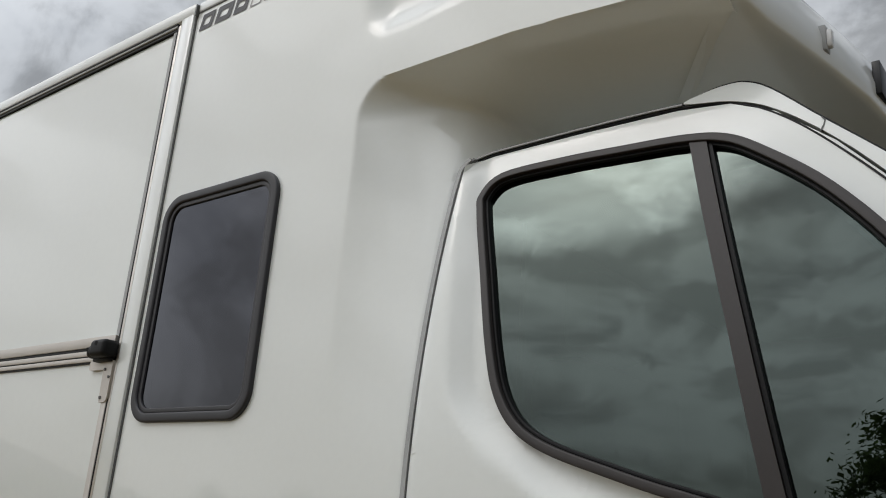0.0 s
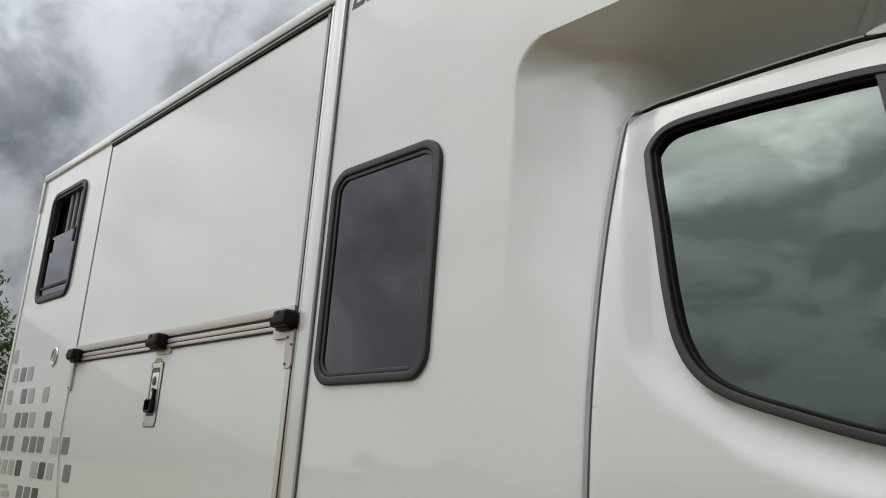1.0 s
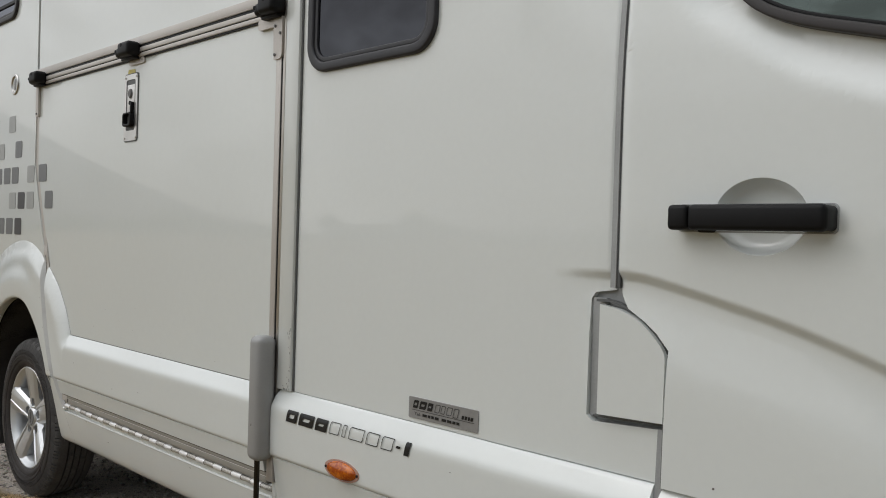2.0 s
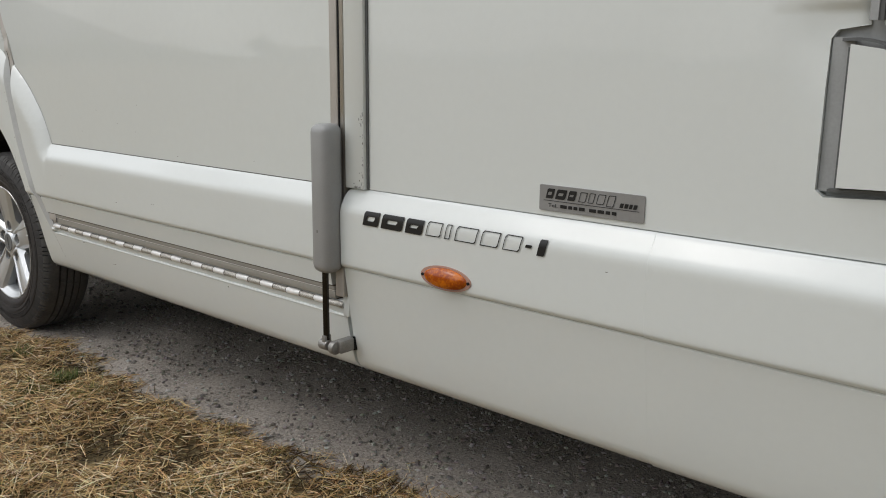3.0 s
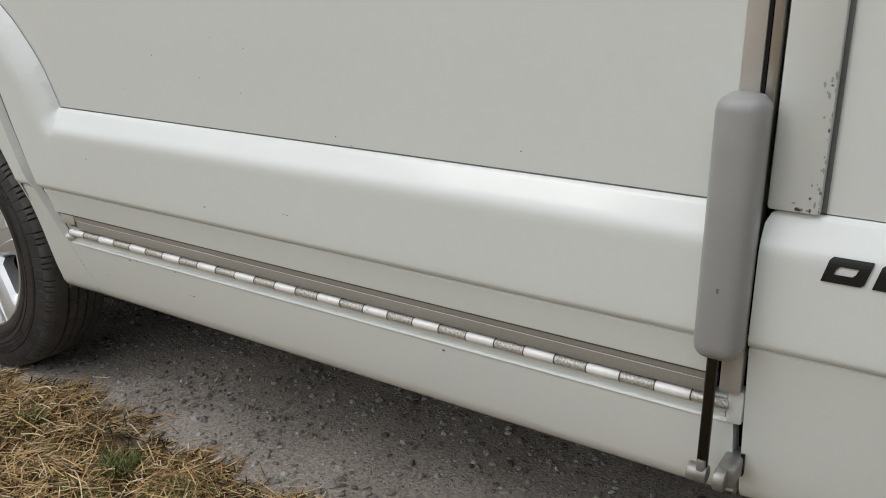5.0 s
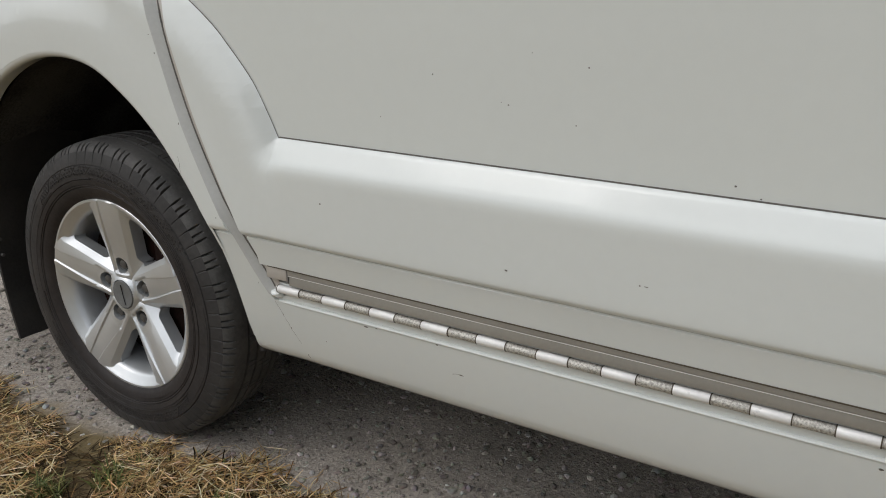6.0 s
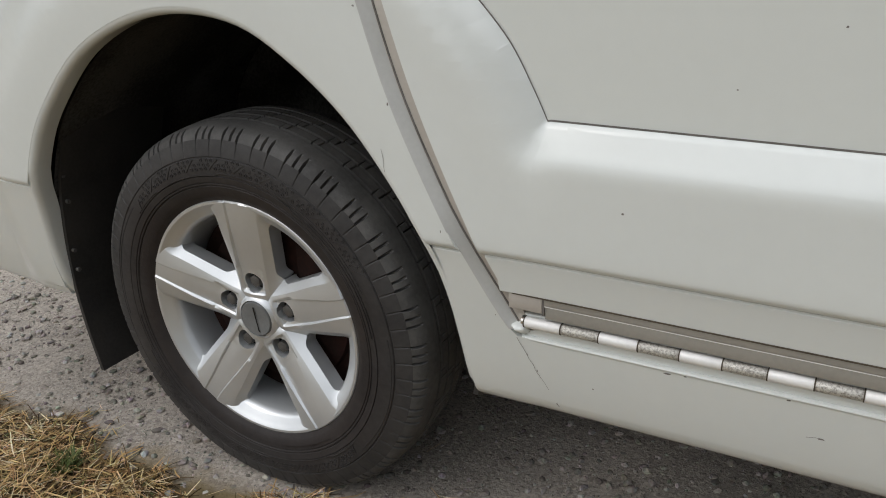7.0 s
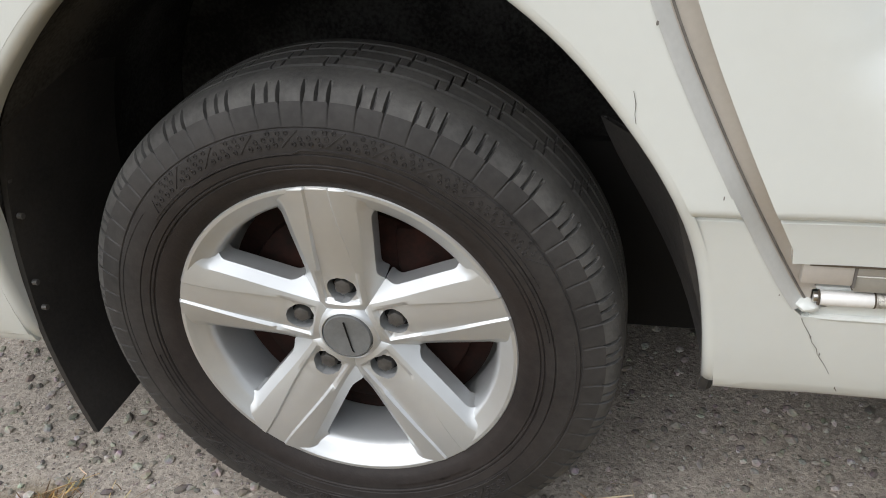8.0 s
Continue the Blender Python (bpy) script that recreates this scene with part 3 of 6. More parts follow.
# upper side door
part("upper_door", sheet([(0.148, 1.822), (1.934, 1.822), (1.934, 2.772), (0.148, 2.772)], 0.002, thick=0.025, lip=0.002), GRP, truck, "white flat upper side door")
part("door_seam", sheet([(0.134, 1.80), (0.147, 1.80), (0.147, 2.79), (0.134, 2.79)], 0.006, thick=0.01), SEAM, truck, "grey rubber seam strip")
part("door_seam", sheet([(1.936, 1.815), (1.956, 1.815), (1.956, 2.785), (1.936, 2.785)], -0.004, thick=0.02), SEAM, truck, "grey rubber seam strip")
part("frame_line", box(1.9572, -0.008, 0.70, 1.9612, 0.03, 2.79), BLACK, truck, "black joint beside the door frame", smooth=False)
part("post_line", box(2.0400, -0.004, 0.755, 2.0452, 0.02, 2.80), SEAMDARK, truck, "dark joint in front of the corner post", smooth=False)
part("door_frame", box(1.9615, -0.008, 0.70, 1.974, 0.03, 2.79, 0.003), ALU, truck, "aluminium door frame profile")
part("corner_post", box(1.979, -0.012, 0.752, 2.040, 0.03, 2.812, 0.005), WHITE, truck, "white corner post with chipped lower edge")
# roof edge
part("roof_rail", box(-0.82, -0.014, 2.797, 2.045, 0.03, 2.842, 0.010), WHITE, truck, "white roof edge moulding")
part("roof_rail", box(2.0495, -0.006, 2.8085, 2.99, 0.03, 2.843, 0.009), WHITE, truck, "white roof edge moulding")
part("roof_joint", box(2.0452, -0.0110, 2.796, 2.0494, 0.02, 2.835), SEAMDARK, truck, "dark joint in the roof edge", smooth=False)
part("roof_line", box(2.0495, -0.0030, 2.8062, 2.99, 0.01, 2.8085), SEAMDARK, truck, "thin dark line below the roof edge", smooth=False)
part("gutter", box(0.14, -0.012, 2.7925, 1.958, 0.02, 2.7965), BLACK, truck, "black rubber gutter lip over the door", smooth=False)
part("gutter_profile", box(0.14, -0.010, 2.7835, 1.958, 0.02, 2.7923, 0.001), SEAM, truck, "grey gutter profile over the door")
part("gutter", box(0.14, -0.006, 2.7745, 1.958, 0.02, 2.7833), BLACK, truck, "black rubber gutter lip over the door", smooth=False)

# middle rails between the upper door and the ramp
part("door_rail", box(0.15, -0.010, 1.7895, 1.945, 0.02, 1.818, 0.001), ALU_BEIGE, truck, "beige aluminium bottom rail of the upper door")
part("rail_gap", box(0.15, -0.0065, 1.7800, 1.945, 0.02, 1.7893), BLACK, truck, "black gap seal under the upper door", smooth=False)
part("ramp_rail", box(0.15, -0.010, 1.7650, 1.945, 0.02, 1.7798, 0.001), ALU_BEIGE, truck, "beige aluminium top rail of the ramp")
part("rail_gap", box(0.15, -0.0075, 1.7616, 1.945, 0.02, 1.7648), BLACK, truck, "thin black groove in the ramp rail", smooth=False)
part("ramp_rail", box(0.15, -0.009, 1.7490, 1.945, 0.02, 1.7614, 0.001), ALU_BEIGE, truck, "beige aluminium top rail of the ramp")
part("rail_gap", box(0.15, -0.0055, 1.7440, 1.945, 0.02, 1.7488), BLACK, truck, "black seal under the ramp rail", smooth=False)

# loading ramp: flat upper part, moulded skirt below
ramp_left = [(x + edge_gap(z), z) for x, z in RAMP_EDGE]
up_edge = [p for p in ramp_left if p[1] > 1.03]
tail = [p for p in FLARE_TOP if p[0] > up_edge[-1][0] + 0.012]
ramp_flat = up_edge + tail + [(0.56, 0.7535), (1.93, 0.7535), (1.93, 1.744), (0.168, 1.744)]
ramp = part("ramp", sheet(ramp_flat, 0.0, thick=0.025), GRP, truck, "white closed loading ramp panel")
low_edge = [p for p in ramp_left if 0.521 < p[1] < 1.02]
ramp_skirt_out = tail + [(0.56, 0.752), (1.93, 0.752), (1.93, 0.521), (low_edge[-1][0] + 0.002, 0.521)] + list(reversed(low_edge))
part("ramp_skirt", sheet(ramp_skirt_out, skirt_depth, thick=0.02, xs=grid(0.2, 0.62, 0.018) + [0.8, 1.1, 1.4, 1.7], zs=[z for z in SZ if z > 0.522] + grid(0.76, 1.02, 0.02), lip=0.002), WHITE, truck,
     "white moulded lower part of the ramp")
def soft_depth(x, z):
    """Depth of the skirt without its groove, for trims that run across it."""
    return sum(skirt_depth(x, z + 0.012 * k) for k in range(-4, 5)) / 9


def channel_depth(x, z):
    """The edge channel lies a little below the faces on both sides."""
    return min(0.004, soft_depth(x, z) + 0.011)


part("bevel_joint", sheet([(x, z + 0.0012) for x, z in tail] + [(0.56, 0.7542), (1.93, 0.7542), (1.93, 0.7520), (0.56, 0.7518)] + [(x - 0.0004, z - 0.0010) for x, z in reversed(tail)], -0.0012, thick=0.0), CHIP, truck, "thin dark joint where the ramp skirt is bonded on", smooth=False)
part("ramp_channel", sheet([(x - 0.004, z) for x, z in RAMP_EDGE] + [(x + edge_gap(z) + 0.004, z) for x, z in reversed(RAMP_EDGE)], channel_depth, thick=0.02, zs=[0.5, 0.56, 0.57, 0.6, 0.7, 0.8] + grid(0.84, 1.12, 0.02)), ALU_BEIGE, truck, "grey aluminium edge channel of the ramp")
part("edge_trim", box(1.932, -0.010, 0.70, 1.957, 0.02, 1.745, 0.003), ALU_BEIGE, truck, "beige aluminium ramp edge profile")
part("foot_rail", box(0.556, -0.006, 0.4885, 1.935, 0.03, 0.5068, 0.0012), FOOT, truck, "wide beige aluminium foot rail of the ramp")
part("foot_bead", box(0.556, -0.0082, 0.5072, 1.935, 0.0, 0.5082, 0.0003), HINGE, truck, "thin bright bead on the foot rail")
part("foot_rail", box(0.556, -0.0085, 0.5086, 1.935, 0.02, 0.5192, 0.0010), FOOT, truck, "narrow beige upper lip of the foot rail")
part("foot_seal", box(0.512, -0.0112, 0.5192, 1.935, 0.02, 0.5207), STAIN, truck, "grimy brown joint under the ramp", smooth=False)
part("foot_seal", box(0.556, 0.0, 0.4862, 1.935, 0.02, 0.4886), STAIN, truck, "grimy brown joint above the hinge", smooth=False)
part("frame_corner", box(0.506, -0.0090, 0.4965, 0.5535, 0.02, 0.5195, 0.002), ALU_BEIGE, truck, "beige frame corner piece")
part("frame_joint", box(0.5535, -0.0080, 0.494, 0.5562, 0.02, 0.5205), CHIP, truck, "dark open joint", smooth=False)
part("hinge_leaf", box(0.52, 0.004, 0.4485, 1.955, 0.03, 0.4862, 0.001), WHITE, truck, "white painted hinge ledge")
blob = bmesh.new()
bmesh.ops.create_icosphere(blob, subdivisions=3, radius=1.0)
for v in blob.verts:
    k = 1 + 0.22 * noise.noise(v.co * 1.7 + Vector((4, 1, 2)))
    v.co = Vector((0.5185 + 0.013 * k * v.co.x - 0.004 * v.co.z, 0.006 + 0.014 * k * v.co.y, 0.4640 + 0.0085 * k * v.co.z))
part("sealant_blob", blob, WHITE, truck, "smeared white sealant at the channel foot")
hinge = part("ramp_hinge", rod((0.522, 0.0, 0.4765), (1.955, 0.0, 0.4765), 0.0055, 12), STEEL, truck, "long steel piano hinge with rust between knuckles")
n_kn = 28
for k in range(n_kn):
    xa = 0.527 + k * 0.0512
    r = 0.0080 if k % 2 == 0 else 0.0076
    part("knuckle", rod((xa + 0.0007, -0.001, 0.4765), (xa + 0.0505, -0.001, 0.4765), r, 14, bevel=0.0008), HINGE if k % 2 == 0 else HINGE_DULL, hinge)
    part("knuckle_gap", rod((xa - 0.0007, -0.001, 0.4765), (xa + 0.0007, -0.001, 0.4765), 0.0081, 12), STAIN, hinge)

# front skirt pieces
def front_skirt(x, z):
    return shoulder(max(0.0, 0.752 - z)) + skirt_low(z)


part("front_skirt", sheet([(1.980, 0.318), (2.7282, 0.318), (2.7282, 0.752), (1.995, 0.752), (1.985, 0.747), (1.980, 0.735)], front_skirt, thick=0.03, xs=[2.0, 2.2, 2.4, 2.6], zs=SZ, lip=0.002), WHITE, truck,
     "white moulded side skirt with lettering")
part("front_skirt", sheet([(2.730, 0.318), (3.122, 0.318), (3.122, 0.752), (2.730, 0.752)], lambda x, z: front_skirt(x, z) - 0.003, thick=0.03, xs=[2.8, 2.9, 3.0], zs=SZ, lip=0.002), WHITE, truck,
     "white moulded side skirt behind the cab")


# front body moulding with cab recess and overhang
def door_lean(z):
    """How far the cab side leans in above the waist."""
    return -0.012 + 0.19 * max(0.0, z - 1.38) ** 2




def edge_x(z):
    """Where the recess begins, by height."""
    return 2.787 + (0.10 - math.sqrt(max(0.0, 0.01 - (z - 2.257) ** 2)) if 2.257 < z < 2.357 else (0.4 if z >= 2.357 else 0.0))


def edge_z(x):
    """Lower edge of the overhang, along the side."""
    top = 2.357 if x < 3.2 else 2.357 - 0.085 * (x - 3.2) ** 1.2
    return top - (0.10 - math.sqrt(max(0.0, 0.01 - (2.887 - x) ** 2)) if x < 2.887 else 0.0)


def front_depth(x, z):
    y = 0.0
    # recess towards the cab door and the underside of the overhang
    if x > 2.78 and z < 2.37:
        fade = smoothstep(1.0, 1.9, z)
        far = x + (14 * (x - 2.99) ** 2 if x > 2.99 and z > 2.1 else 0.0)
        wall = max(0.0, far - edge_x(z)) / 0.245 * (door_lean(z) + 0.016)
        under = max(0.0, edge_z(x) - z) * 3.2
        y = min(0.33 + 0.30 * smoothstep(3.0, 3.2, x), max(0.0, smin(wall, under, max(0.001, min(0.09, 1.2 * min(wall, under)))))) * (0.35 + 0.65 * fade)
    # shallow styling recess high on the side
    if x > 2.76 and z > 2.44:
        line = 2.464 + 0.35 * max(0.0, 2.84 - x) + 0.14 * max(0.0, x - 2.92)
        y += 0.024 * smoothstep(0.0, 0.09, z - line) * smoothstep(2.765, 2.865, x)
    # side crease that runs out of the cab door
    y += 0.010 * smoothstep(1.116, 1.096, z) * smoothstep(0.96, 1.09, z) * smoothstep(2.88, 3.02, x)
    if z < 2.12 and x > 3.006 and z > 1.08:
        y += 0.010 * ((x - 3.006) / 0.02) ** 2 if x < 3.03 else 0.01
    # rounded front corner
    if x > 3.56:
        y += 2.6 * (x - 3.56) ** 2
    return y


front_out = [(2.045, 0.7535), (3.122, 0.7535), (3.130, 0.846), (2.984, 0.838), (2.972, 0.848), (2.972, 1.062), (2.980, 1.074), (3.020, 1.080), (3.023, 1.5), (3.023, 2.10), (3.04, 2.125), (3.3, 2.10), (3.62, 2.09), (3.645, 2.09),
             (3.645, 2.54), (3.60, 2.58), (3.30, 2.72), (3.0, 2.81), (2.045, 2.812)]
sidew_hole = rounded(2.096, 1.596, 2.528, 2.175, 0.05)
moulding = sheet(front_out, front_depth, holes=[sidew_hole], thick=0.02, xs=[2.6, 2.75] + grid(2.77, 2.90, 0.007) + grid(2.90, 3.0, 0.02) + [3.005, 3.01, 3.016, 3.021] + grid(3.03, 3.65, 0.02), zs=[1.0, 1.08, 1.086, 1.09, 1.094, 1.098, 1.102, 1.106, 1.11, 1.115, 1.12, 1.2, 1.4, 1.6] + grid(1.7, 2.1, 0.04) + grid(2.1, 2.37, 0.006) + grid(2.40, 2.82, 0.015), slants=[(3.42, 2.3438 + 0.0025 * k, -0.082) for k in range(-5, 4)] + [(3.617, 2.296, 0.33)])
# the side part of the underside ends where the front part meets it
bmesh.ops.delete(moulding, geom=[f for f in moulding.faces if f.calc_center_median().x > 3.12 and f.calc_center_median().z < 2.296 + 0.33 * (f.calc_center_median().x - 3.617)], context="FACES")
part("front_moulding", moulding, WHITE, truck,
     "white moulded front body with overhang above the cab")


def tube(points, r, mat, name, parent, label="", seg=8):
    """A round bead along 3D points."""
    bm = bmesh.new()
    rings = []
    for i, p in enumerate(points):
        a, c = Vector(points[max(0, i - 1)]), Vector(points[min(len(points) - 1, i + 1)])
        q = (c - a).to_track_quat("Z", "Y")
        rings.append([bm.verts.new(Vector(p) + q @ Vector((r * math.cos(2 * math.pi * k / seg), r * math.sin(2 * math.pi * k / seg), 0))) for k in range(seg)])
    for ra, rb in zip(rings, rings[1:]):
        for k in range(seg):
            bm.faces.new((ra[k], ra[(k + 1) % seg], rb[(k + 1) % seg], rb[k]))
    bm.faces.new(rings[0])
    bm.faces.new(rings[-1])
    bmesh.ops.recalc_face_normals(bm, faces=bm.faces[:])
    return part(name, bm, mat, parent, label)


lip = bmesh.new()
lip_rows = []
for (xo, zo), (xi, zi) in zip(away(ARCH, LIP + 0.002), ARCH):
    n_out = Vector((xo - xi, zo - zi)).normalized()
    d0 = sum(skirt_depth(xi + n_out.x * 0.03, zi + n_out.y * 0.03 + 0.01 * k) for k in range(-3, 4)) / 7 + 0.0004
    row = [(LIP + 0.002, d0)] + [(LIP - LIP * math.sin(a), d0 + LIP - LIP * math.cos(a)) for a in (radians(15 * k) for k in range(7))] + [(0.0, d0 + 0.022), (0.001, d0 + 0.038)]
    lip_rows.append([lip.verts.new((xi + n_out.x * o, y, zi + n_out.y * o)) for o, y in row])
for ra, rb in zip(lip_rows, lip_rows[1:]):
    for k in range(len(ra) - 1):
        lip.faces.new((ra[k], ra[k + 1], rb[k + 1], rb[k]))
bmesh.ops.recalc_face_normals(lip, faces=lip.faces[:])
part("arch_lip", lip, WHITE, truck, "rolled white edge of the wheel arch", angle=60)
ret = bmesh.new()
ret_rows = [[ret.verts.new((x - 0.004 + w, skirt_depth(x - 0.004, z) * (1 - f) + (channel_depth(x + 0.013, z) + 0.001) * f - 0.001 * (1 - f), z)) for w, f in ((0.0, 0.0), (0.003, 0.06), (0.0135, 0.88), (0.017, 1.0))] for x, z in RAMP_EDGE if z < 1.05]
for ra, rb in zip(ret_rows, ret_rows[1:]):
    for k in range(3):
        ret.faces.new((ra[k], rb[k], rb[k + 1], ra[k + 1]))
bmesh.ops.recalc_face_normals(ret, faces=ret.faces[:])
if sum(f.normal.y for f in ret.faces) > 0:
    bmesh.ops.reverse_faces(ret, faces=ret.faces[:])
part("edge_return", ret, RETURN_SHADE, truck, "white slanted edge return beside the ramp channel, greyed for shade", angle=50)
tube([(x + 0.0135, channel_depth(x + 0.013, z) - 0.0005, z) for x, z in RAMP_EDGE if z < 1.05], 0.0014, CHIP, "edge_joint", truck, "thin dirty joint along the ramp channel", 6)
tube([(x, skirt_depth(0.9, 0.450) + 0.0026, 0.4502) for x in (0.522, 0.8, 1.2, 1.6, 1.962)], 0.0040, WHITE, "sill_bead", truck, "white raised sill edge under the hinge", 8)

# ---- cab ----


FACET = smooth_line([(3.050, 2.10), (3.060, 2.0), (3.088, 1.78), (3.112, 1.63), (3.165, 1.548), (3.255, 1.487), (3.34, 1.432), (3.45, 1.388), (3.57, 1.360), (3.75, 1.335), (4.08, 1.30)], 4)
CREASE = smooth_line([(3.03, 1.103), (3.10, 1.098), (3.22, 1.071), (3.36, 1.035), (3.50, 0.987), (3.70, 0.91), (4.08, 0.74)], 4)


def line_height(x, line):
    for (xa, za), (xb, zb) in zip(line, line[1:]):
        if xa <= x <= xb:
            return za + (zb - za) * (x - xa) / (xb - xa)
    return line[-1][1]


def door_depth(x, z):
    y = door_lean(z)
    # facet that falls in towards the window
    inside = (x > 3.05) and (z > line_height(x, FACET) if x > 3.165 else x > lerp_line(FACET, z))
    d = to_line(x, z, FACET) * (1 if inside else -1)
    slope = 0.0 if d < -0.007 else ((d + 0.007) ** 2 / 0.028 if d < 0.007 else d)
    y += 0.47 * min(slope, 0.052) - 0.005 + (0.007 * ((3.052 - x) / 0.012) ** 2 if x < 3.052 else 0.0)
    # crease: the door swells out below it
    dz = z - line_height(x, CREASE)
    y += 0.013 * smoothstep(0.016, -0.006, dz) * smoothstep(-0.16, -0.01, dz)
    return y + (0.10 * (x - 3.75) ** 2 if x > 3.75 else 0.0)


WIN = smooth_line([(3.106, 2.040), (3.152, 2.085), (3.29, 2.090), (3.42, 2.085), (3.55, 2.077), (3.63, 2.058), (3.70, 2.012), (3.80, 1.925), (3.90, 1.80), (3.97, 1.66), (3.965, 1.45),
                   (3.75, 1.408), (3.57, 1.440), (3.44, 1.475), (3.333, 1.509), (3.266, 1.548), (3.221, 1.608), (3.191, 1.694), (3.150, 1.855), (3.112, 1.99)], 5, closed=True)


def inset(loop, d):
    """Moves a clockwise closed outline inwards."""
    out, n = [], len(loop)
    for i in range(n):
        a, b = Vector(loop[i - 1]), Vector(loop[(i + 1) % n])
        t = (b - a).normalized()
        out.append((loop[i][0] + t.y * d, loop[i][1] - t.x * d))
    return out


door_out = [(3.040, 1.082), (3.040, 1.5), (3.039, 2.02), (3.038, 2.09), (3.040, 2.125), (3.06, 2.143), (3.10, 2.149), (3.3, 2.153), (3.52, 2.151), (3.62, 2.138), (3.70, 2.098), (3.80, 2.01), (3.90, 1.895), (4.02, 1.74),
            (4.06, 1.6), (4.07, 0.752), (3.142, 0.752), (3.143, 0.855), (3.146, 0.985), (3.12, 1.012), (3.095, 1.03), (3.06, 1.05)]
GRIP = [(3.300 + 0.076 * math.cos(2 * math.pi * k / 48), 1.212 + 0.061 * math.sin(2 * math.pi * k / 48)) for k in range(48)]
SLANTS = [(3.22, 1.071 + 0.003 * k, -0.25) for k in range(-9, 12)]
cab_door = part("cab_door", sheet(door_out, door_depth, holes=[inset(WIN, 0.006), GRIP], thick=0.02, xs=[3.043, 3.046] + grid(3.046, 3.21, 0.014) + grid(3.21, 3.60, 0.016) + grid(3.60, 4.07, 0.03), zs=grid(0.70, 1.00, 0.03) + grid(1.0, 1.28, 0.03) + grid(1.28, 1.66, 0.012) + grid(1.66, 2.15, 0.03), lip=0.002, slants=SLANTS), WHITE, truck, "white cab door with dark tinted window")
m_in = inset(WIN, 0.017)
bm = ring(WIN, m_in, -0.006, 0.02, 0.003)
for v in bm.verts:
    v.co.y += door_lean(v.co.z) + 0.10 * max(0.0, v.co.x - 3.75) ** 2
part("window_seal", bm, SEAL, cab_door, "brown-black rubber window seal")
m_in2 = inset(WIN, 0.0235)
bm = ring(inset(WIN, 0.0165), m_in2, 0.004, 0.03, 0.002)
for v in bm.verts:
    v.co.y += door_lean(v.co.z) + 0.10 * max(0.0, v.co.x - 3.75) ** 2
part("window_channel", bm, BLACK, cab_door, "black glass run channel")
part("door_glass", sheet(m_in2, lambda x, z: door_lean(z) + 0.014 + 0.10 * max(0.0, x - 3.75) ** 2, thick=0, xs=grid(3.1, 3.97, 0.05), zs=grid(1.42, 2.08, 0.05)), CABGLASS, cab_door, "tinted glass with cloud reflections")
bm = sheet([(3.557, 2.068), (3.589, 2.062), (3.670, 1.70), (3.728, 1.43), (3.698, 1.43), (3.642, 1.70)], lambda x, z: door_lean(z) - 0.002, thick=0.016, zs=grid(1.45, 2.05, 0.04))
part("quarter_divider", bm, SEAL, cab_door, "dark divider bar with quarter light")
bm = sheet([(3.590, 2.062), (3.597, 2.060), (3.678, 1.70), (3.736, 1.43), (3.729, 1.43), (3.671, 1.70)], lambda x, z: door_lean(z) + 0.003, thick=0.01, zs=grid(1.45, 2.05, 0.04))
part("divider_rubber", bm, BLACK, cab_door)
part("door_sill", sheet([(3.140, 0.748), (4.07, 0.748), (4.07, 0.36), (3.128, 0.36), (3.130, 0.70)], lambda x, z: front_skirt(x, z + 0.004) - 0.006, thick=0.03, xs=[3.3, 3.6], zs=SZ, lip=0.002), WHITE, cab_door, "white lower door cladding")
grip = bmesh.new()
g_rows = []
for s, dep in ((1.0, 0.0), (0.97, 0.004), (0.90, 0.014), (0.80, 0.022), (0.62, 0.027), (0.3, 0.029)):
    g_rows.append([grip.verts.new((3.300 + (x - 3.300) * s, door_depth(3.300 + (x - 3.300) * s, 1.212 + (z - 1.212) * s) + dep, 1.212 + (z - 1.212) * s)) for x, z in GRIP])
for ra, rb in zip(g_rows, g_rows[1:]):
    for k in range(48):
        grip.faces.new((ra[k], ra[(k + 1) % 48], rb[(k + 1) % 48], rb[k]))
grip.faces.new(g_rows[-1])
bmesh.ops.recalc_face_normals(grip, faces=grip.faces[:])
part("grip_bowl", grip, WHITE, cab_door, "white hollow behind the handle")
handle = part("door_handle", box(3.199, -0.062, 1.189, 3.417, -0.040, 1.230, 0.008, 3), BLACK, cab_door, "black plastic pull handle")
part("handle_cap", box(3.162, -0.060, 1.189, 3.198, -0.016, 1.230, 0.007, 3), BLACK, cab_door)
part("handle_foot", box(3.371, -0.0605, 1.1905, 3.4185, -0.012, 1.2285, 0.008, 3), BLACK, cab_door)
part("handle_foot", box(3.20, -0.03, 1.186, 3.228, -0.012, 1.20, 0.004), BLACK, cab_door)
part("handle_gasket", sheet(rounded(3.1595, 1.1865, 3.4205, 1.2325, 0.009), lambda x, z: door_depth(x, z) - 0.002, thick=0.004, holes=[rounded(3.162, 1.189, 3.418, 1.230, 0.008)]), SEAM, cab_door)

# seal between body moulding and cab door
def strip(points, width, y_of, mat, name, label="", lift=0.0, thick=0.012):
    """A bead that follows (x, z) points on the side."""
    left, right = [], []
    for i, (x, z) in enumerate(points):
        a, b = Vector(points[max(0, i - 1)]), Vector(points[min(len(points) - 1, i + 1)])
        t = (b - a).normalized()
        left.append((x + t.y * width / 2, z - t.x * width / 2))
        right.append((x - t.y * width / 2, z + t.x * width / 2))
    return part(name, sheet(left + list(reversed(right)), lambda x, z: y_of(x, z) - lift, thick=thick), mat, truck, label)


